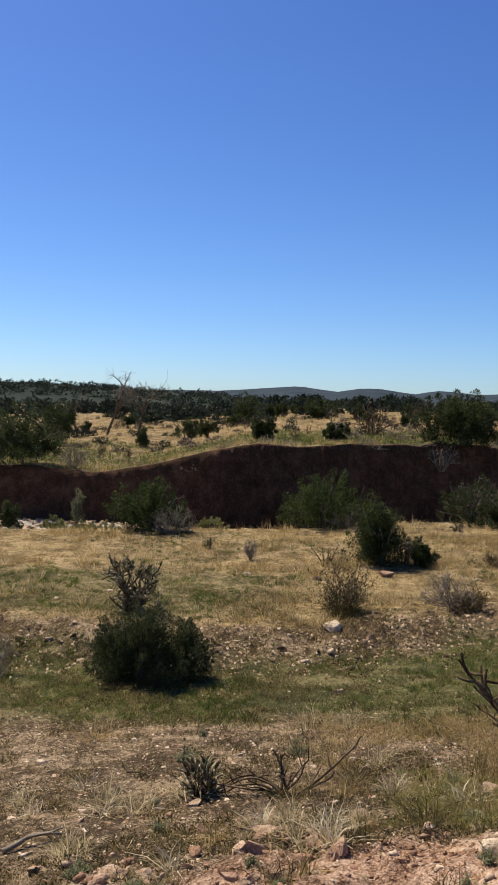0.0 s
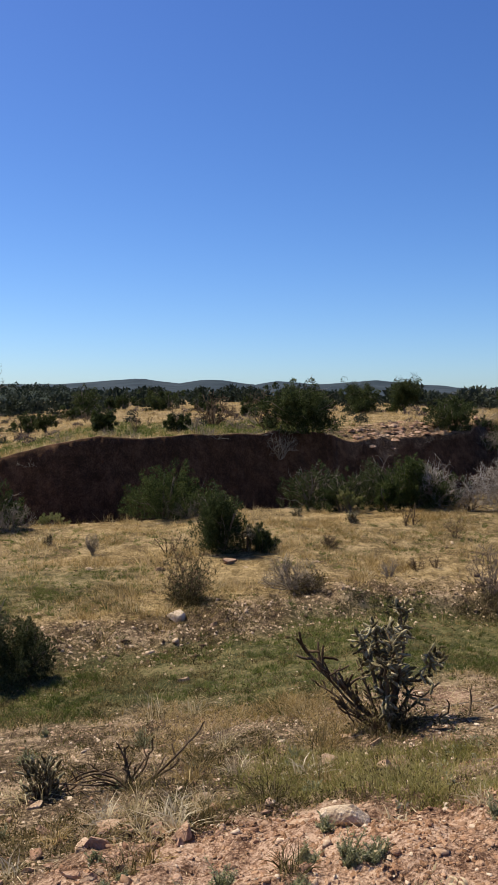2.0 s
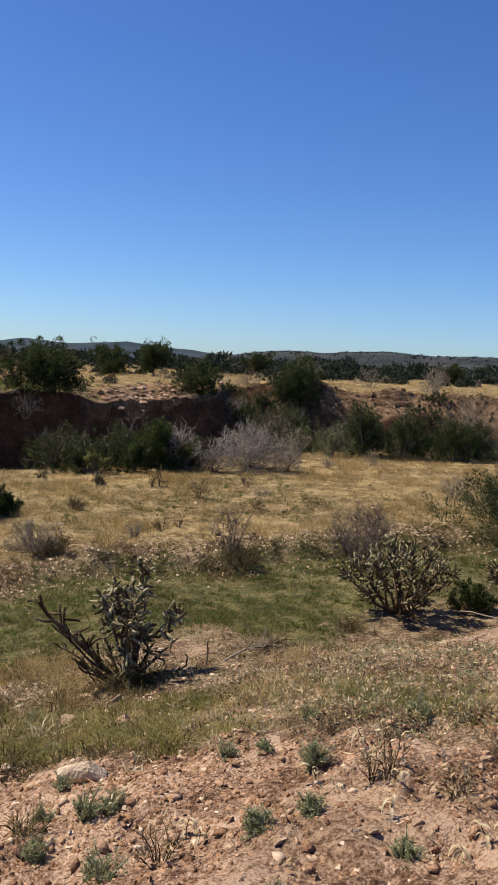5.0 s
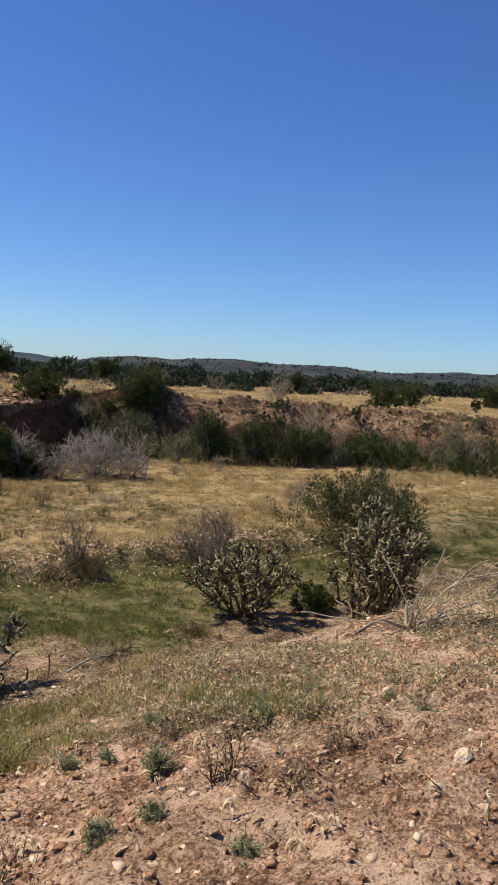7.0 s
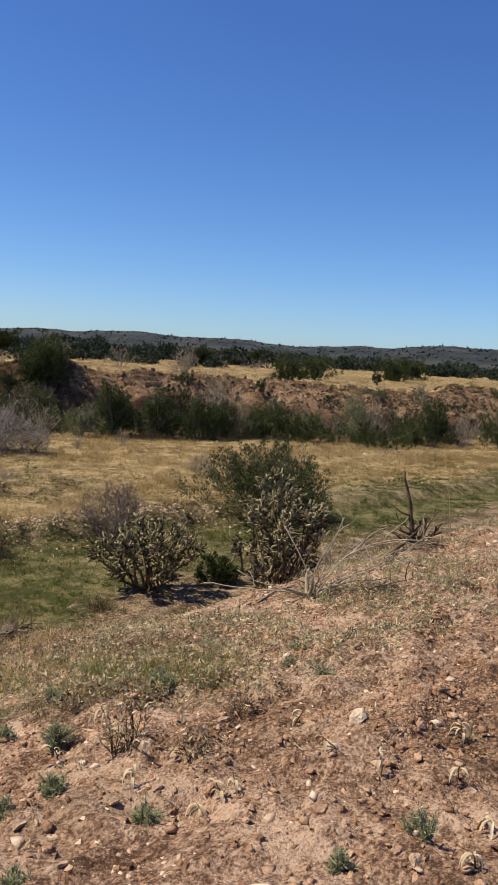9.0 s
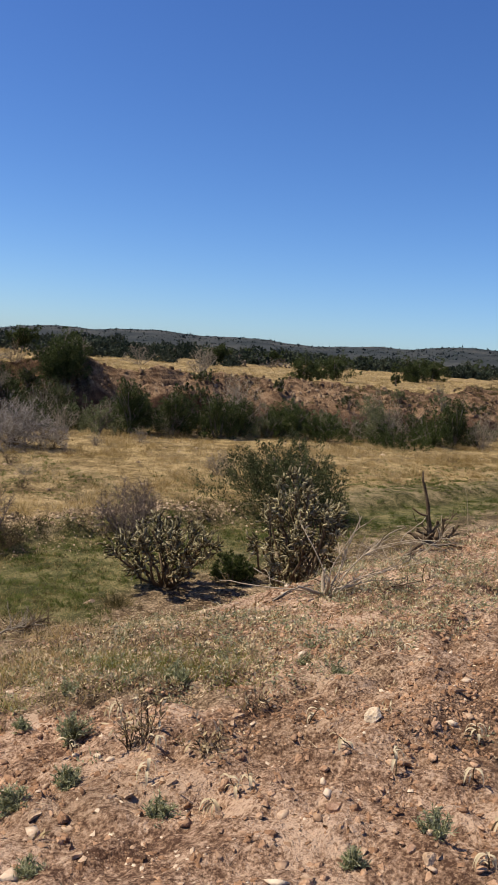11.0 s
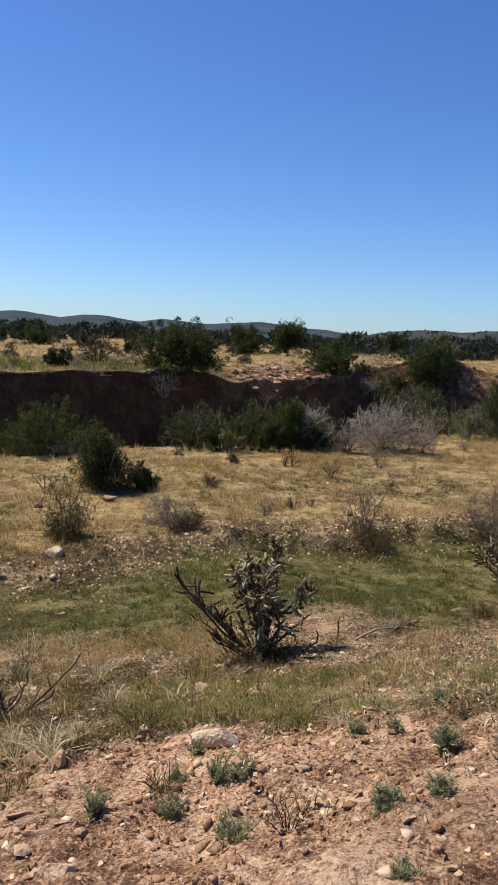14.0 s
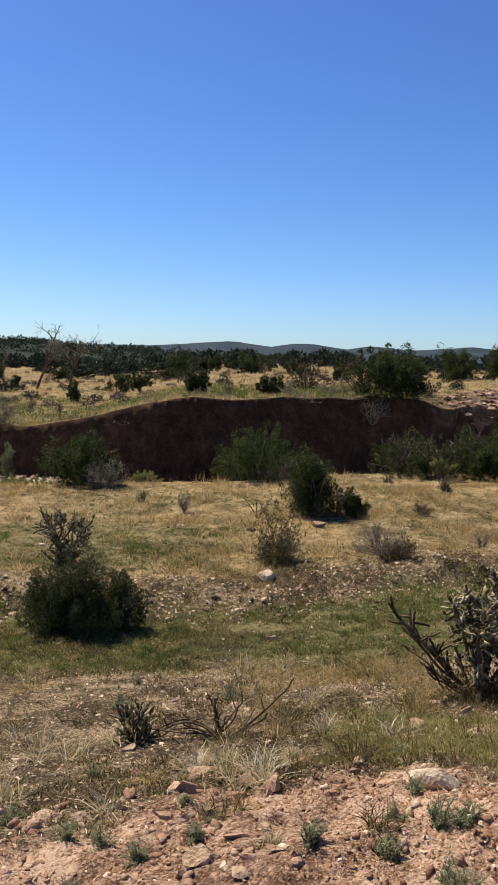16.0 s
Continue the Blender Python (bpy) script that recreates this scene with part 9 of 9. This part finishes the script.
grass_clump("grass_clump", "clump of golden dry grass on stony ground", 0.28, 5.76, 0.24, 0.25, 573, M_DRYGRASS, 90)
grass_clump("grass_clump", "clump of pale dry grass on stony ground", 0.12, 4.50, 0.10, 0.09, 574, M_PALEGRASS, 90)
grass_clump("grass_clump", "dark olive herb clump on stony ground", -0.07, 5.70, 0.23, 0.28, 575, M_OLIVE, 90)
grass_clump("grass_clump", "clump of pale dry grass on stony ground", -2.05, 5.84, 0.21, 0.25, 576, M_PALEGRASS, 90)
grass_clump("grass_clump", "clump of golden dry grass on stony ground", 0.34, 4.67, 0.14, 0.14, 577, M_DRYGRASS, 90)
grass_clump("grass_clump", "clump of pale dry grass on stony ground", -0.85, 5.82, 0.29, 0.37, 578, M_PALEGRASS, 90)
grass_clump("grass_clump", "dark olive herb clump on stony ground", 0.70, 4.75, 0.24, 0.21, 579, M_OLIVE, 90)
grass_clump("grass_clump", "clump of pale dry grass on stony ground", -1.42, 4.78, 0.16, 0.21, 580, M_PALEGRASS, 90)
grass_clump("grass_clump", "clump of golden dry grass on stony ground", 0.24, 6.49, 0.27, 0.37, 581, M_DRYGRASS, 90)
grass_clump("grass_clump", "clump of pale dry grass on stony ground", -0.02, 4.54, 0.26, 0.27, 582, M_PALEGRASS, 90)
grass_clump("grass_clump", "dark olive herb clump on stony ground", -0.11, 4.03, 0.22, 0.27, 583, M_OLIVE, 90)
grass_clump("grass_clump", "clump of pale dry grass on stony ground", 0.44, 7.81, 0.24, 0.31, 584, M_PALEGRASS, 90)
grass_clump("grass_clump", "clump of golden dry grass on stony ground", 1.09, 5.07, 0.24, 0.23, 585, M_DRYGRASS, 90)
grass_clump("grass_clump", "clump of pale dry grass on stony ground", -0.14, 4.03, 0.10, 0.09, 586, M_PALEGRASS, 90)
grass_clump("grass_clump", "dark olive herb clump on stony ground", 0.40, 6.10, 0.28, 0.29, 587, M_OLIVE, 90)
grass_clump("grass_clump", "clump of pale dry grass on stony ground", -0.09, 5.14, 0.25, 0.22, 588, M_PALEGRASS, 90)
grass_clump("grass_clump", "clump of golden dry grass on stony ground", -0.11, 4.74, 0.11, 0.14, 589, M_DRYGRASS, 90)
grass_clump("grass_clump", "clump of pale dry grass on stony ground", -0.35, 4.69, 0.14, 0.14, 590, M_PALEGRASS, 90)
grass_clump("grass_clump", "dark olive herb clump on stony ground", 0.59, 3.48, 0.16, 0.17, 591, M_OLIVE, 90)
grass_clump("grass_clump", "clump of pale dry grass on stony ground", 0.33, 4.89, 0.19, 0.24, 592, M_PALEGRASS, 90)
grass_clump("grass_clump", "clump of golden dry grass on stony ground", 1.37, 7.72, 0.34, 0.48, 593, M_DRYGRASS, 90)
weed("low_herb", "low grey-green herb on stony ground", -1.00, 6.95, 0.12, 0.21, 594, M_WEED, leaves=500, size=0.014, narrow=0.4, group="herbs on stony ground")
weed("low_herb", "low grey-green herb on stony ground", -1.24, 4.45, 0.08, 0.13, 595, M_WEED, leaves=500, size=0.014, narrow=0.4, group="herbs on stony ground")
weed("low_herb", "low grey-green herb on stony ground", 0.16, 5.30, 0.05, 0.09, 596, M_WEED, leaves=500, size=0.014, narrow=0.4, group="herbs on stony ground")
weed("low_herb", "low grey-green herb on stony ground", -0.91, 5.11, 0.10, 0.16, 597, M_WEED, leaves=500, size=0.014, narrow=0.4, group="herbs on stony ground")
weed("low_herb", "low grey-green herb on stony ground", -1.01, 6.82, 0.07, 0.12, 598, M_WEED, leaves=500, size=0.014, narrow=0.4, group="herbs on stony ground")
weed("low_herb", "low grey-green herb on stony ground", -0.13, 3.90, 0.04, 0.07, 599, M_WEED, leaves=500, size=0.014, narrow=0.4, group="herbs on stony ground")
weed("low_herb", "low grey-green herb on stony ground", -0.04, 6.97, 0.16, 0.27, 600, M_WEED, leaves=500, size=0.014, narrow=0.4, group="herbs on stony ground")
weed("low_herb", "low grey-green herb on stony ground", 0.99, 4.90, 0.12, 0.19, 601, M_WEED, leaves=500, size=0.014, narrow=0.4, group="herbs on stony ground")
weed("low_herb", "low grey-green herb on stony ground", -1.05, 5.71, 0.08, 0.13, 602, M_WEED, leaves=500, size=0.014, narrow=0.4, group="herbs on stony ground")
weed("low_herb", "low grey-green herb on stony ground", -0.67, 5.87, 0.08, 0.14, 603, M_WEED, leaves=500, size=0.014, narrow=0.4, group="herbs on stony ground")
weed("low_herb", "low grey-green herb on stony ground", -0.93, 7.62, 0.08, 0.13, 604, M_WEED, leaves=500, size=0.014, narrow=0.4, group="herbs on stony ground")
weed("low_herb", "low grey-green herb on stony ground", -1.26, 4.34, 0.07, 0.12, 605, M_WEED, leaves=500, size=0.014, narrow=0.4, group="herbs on stony ground")
weed("low_herb", "low grey-green herb on stony ground", 1.07, 5.91, 0.10, 0.18, 606, M_WEED, leaves=500, size=0.014, narrow=0.4, group="herbs on stony ground")
weed("low_herb", "low grey-green herb on stony ground", -0.28, 4.19, 0.06, 0.10, 607, M_WEED, leaves=500, size=0.014, narrow=0.4, group="herbs on stony ground")
weed("low_herb", "low grey-green herb on stony ground", 0.73, 6.25, 0.07, 0.12, 608, M_WEED, leaves=500, size=0.014, narrow=0.4, group="herbs on stony ground")
weed("low_herb", "low grey-green herb on stony ground", -0.22, 5.84, 0.09, 0.15, 609, M_WEED, leaves=500, size=0.014, narrow=0.4, group="herbs on stony ground")
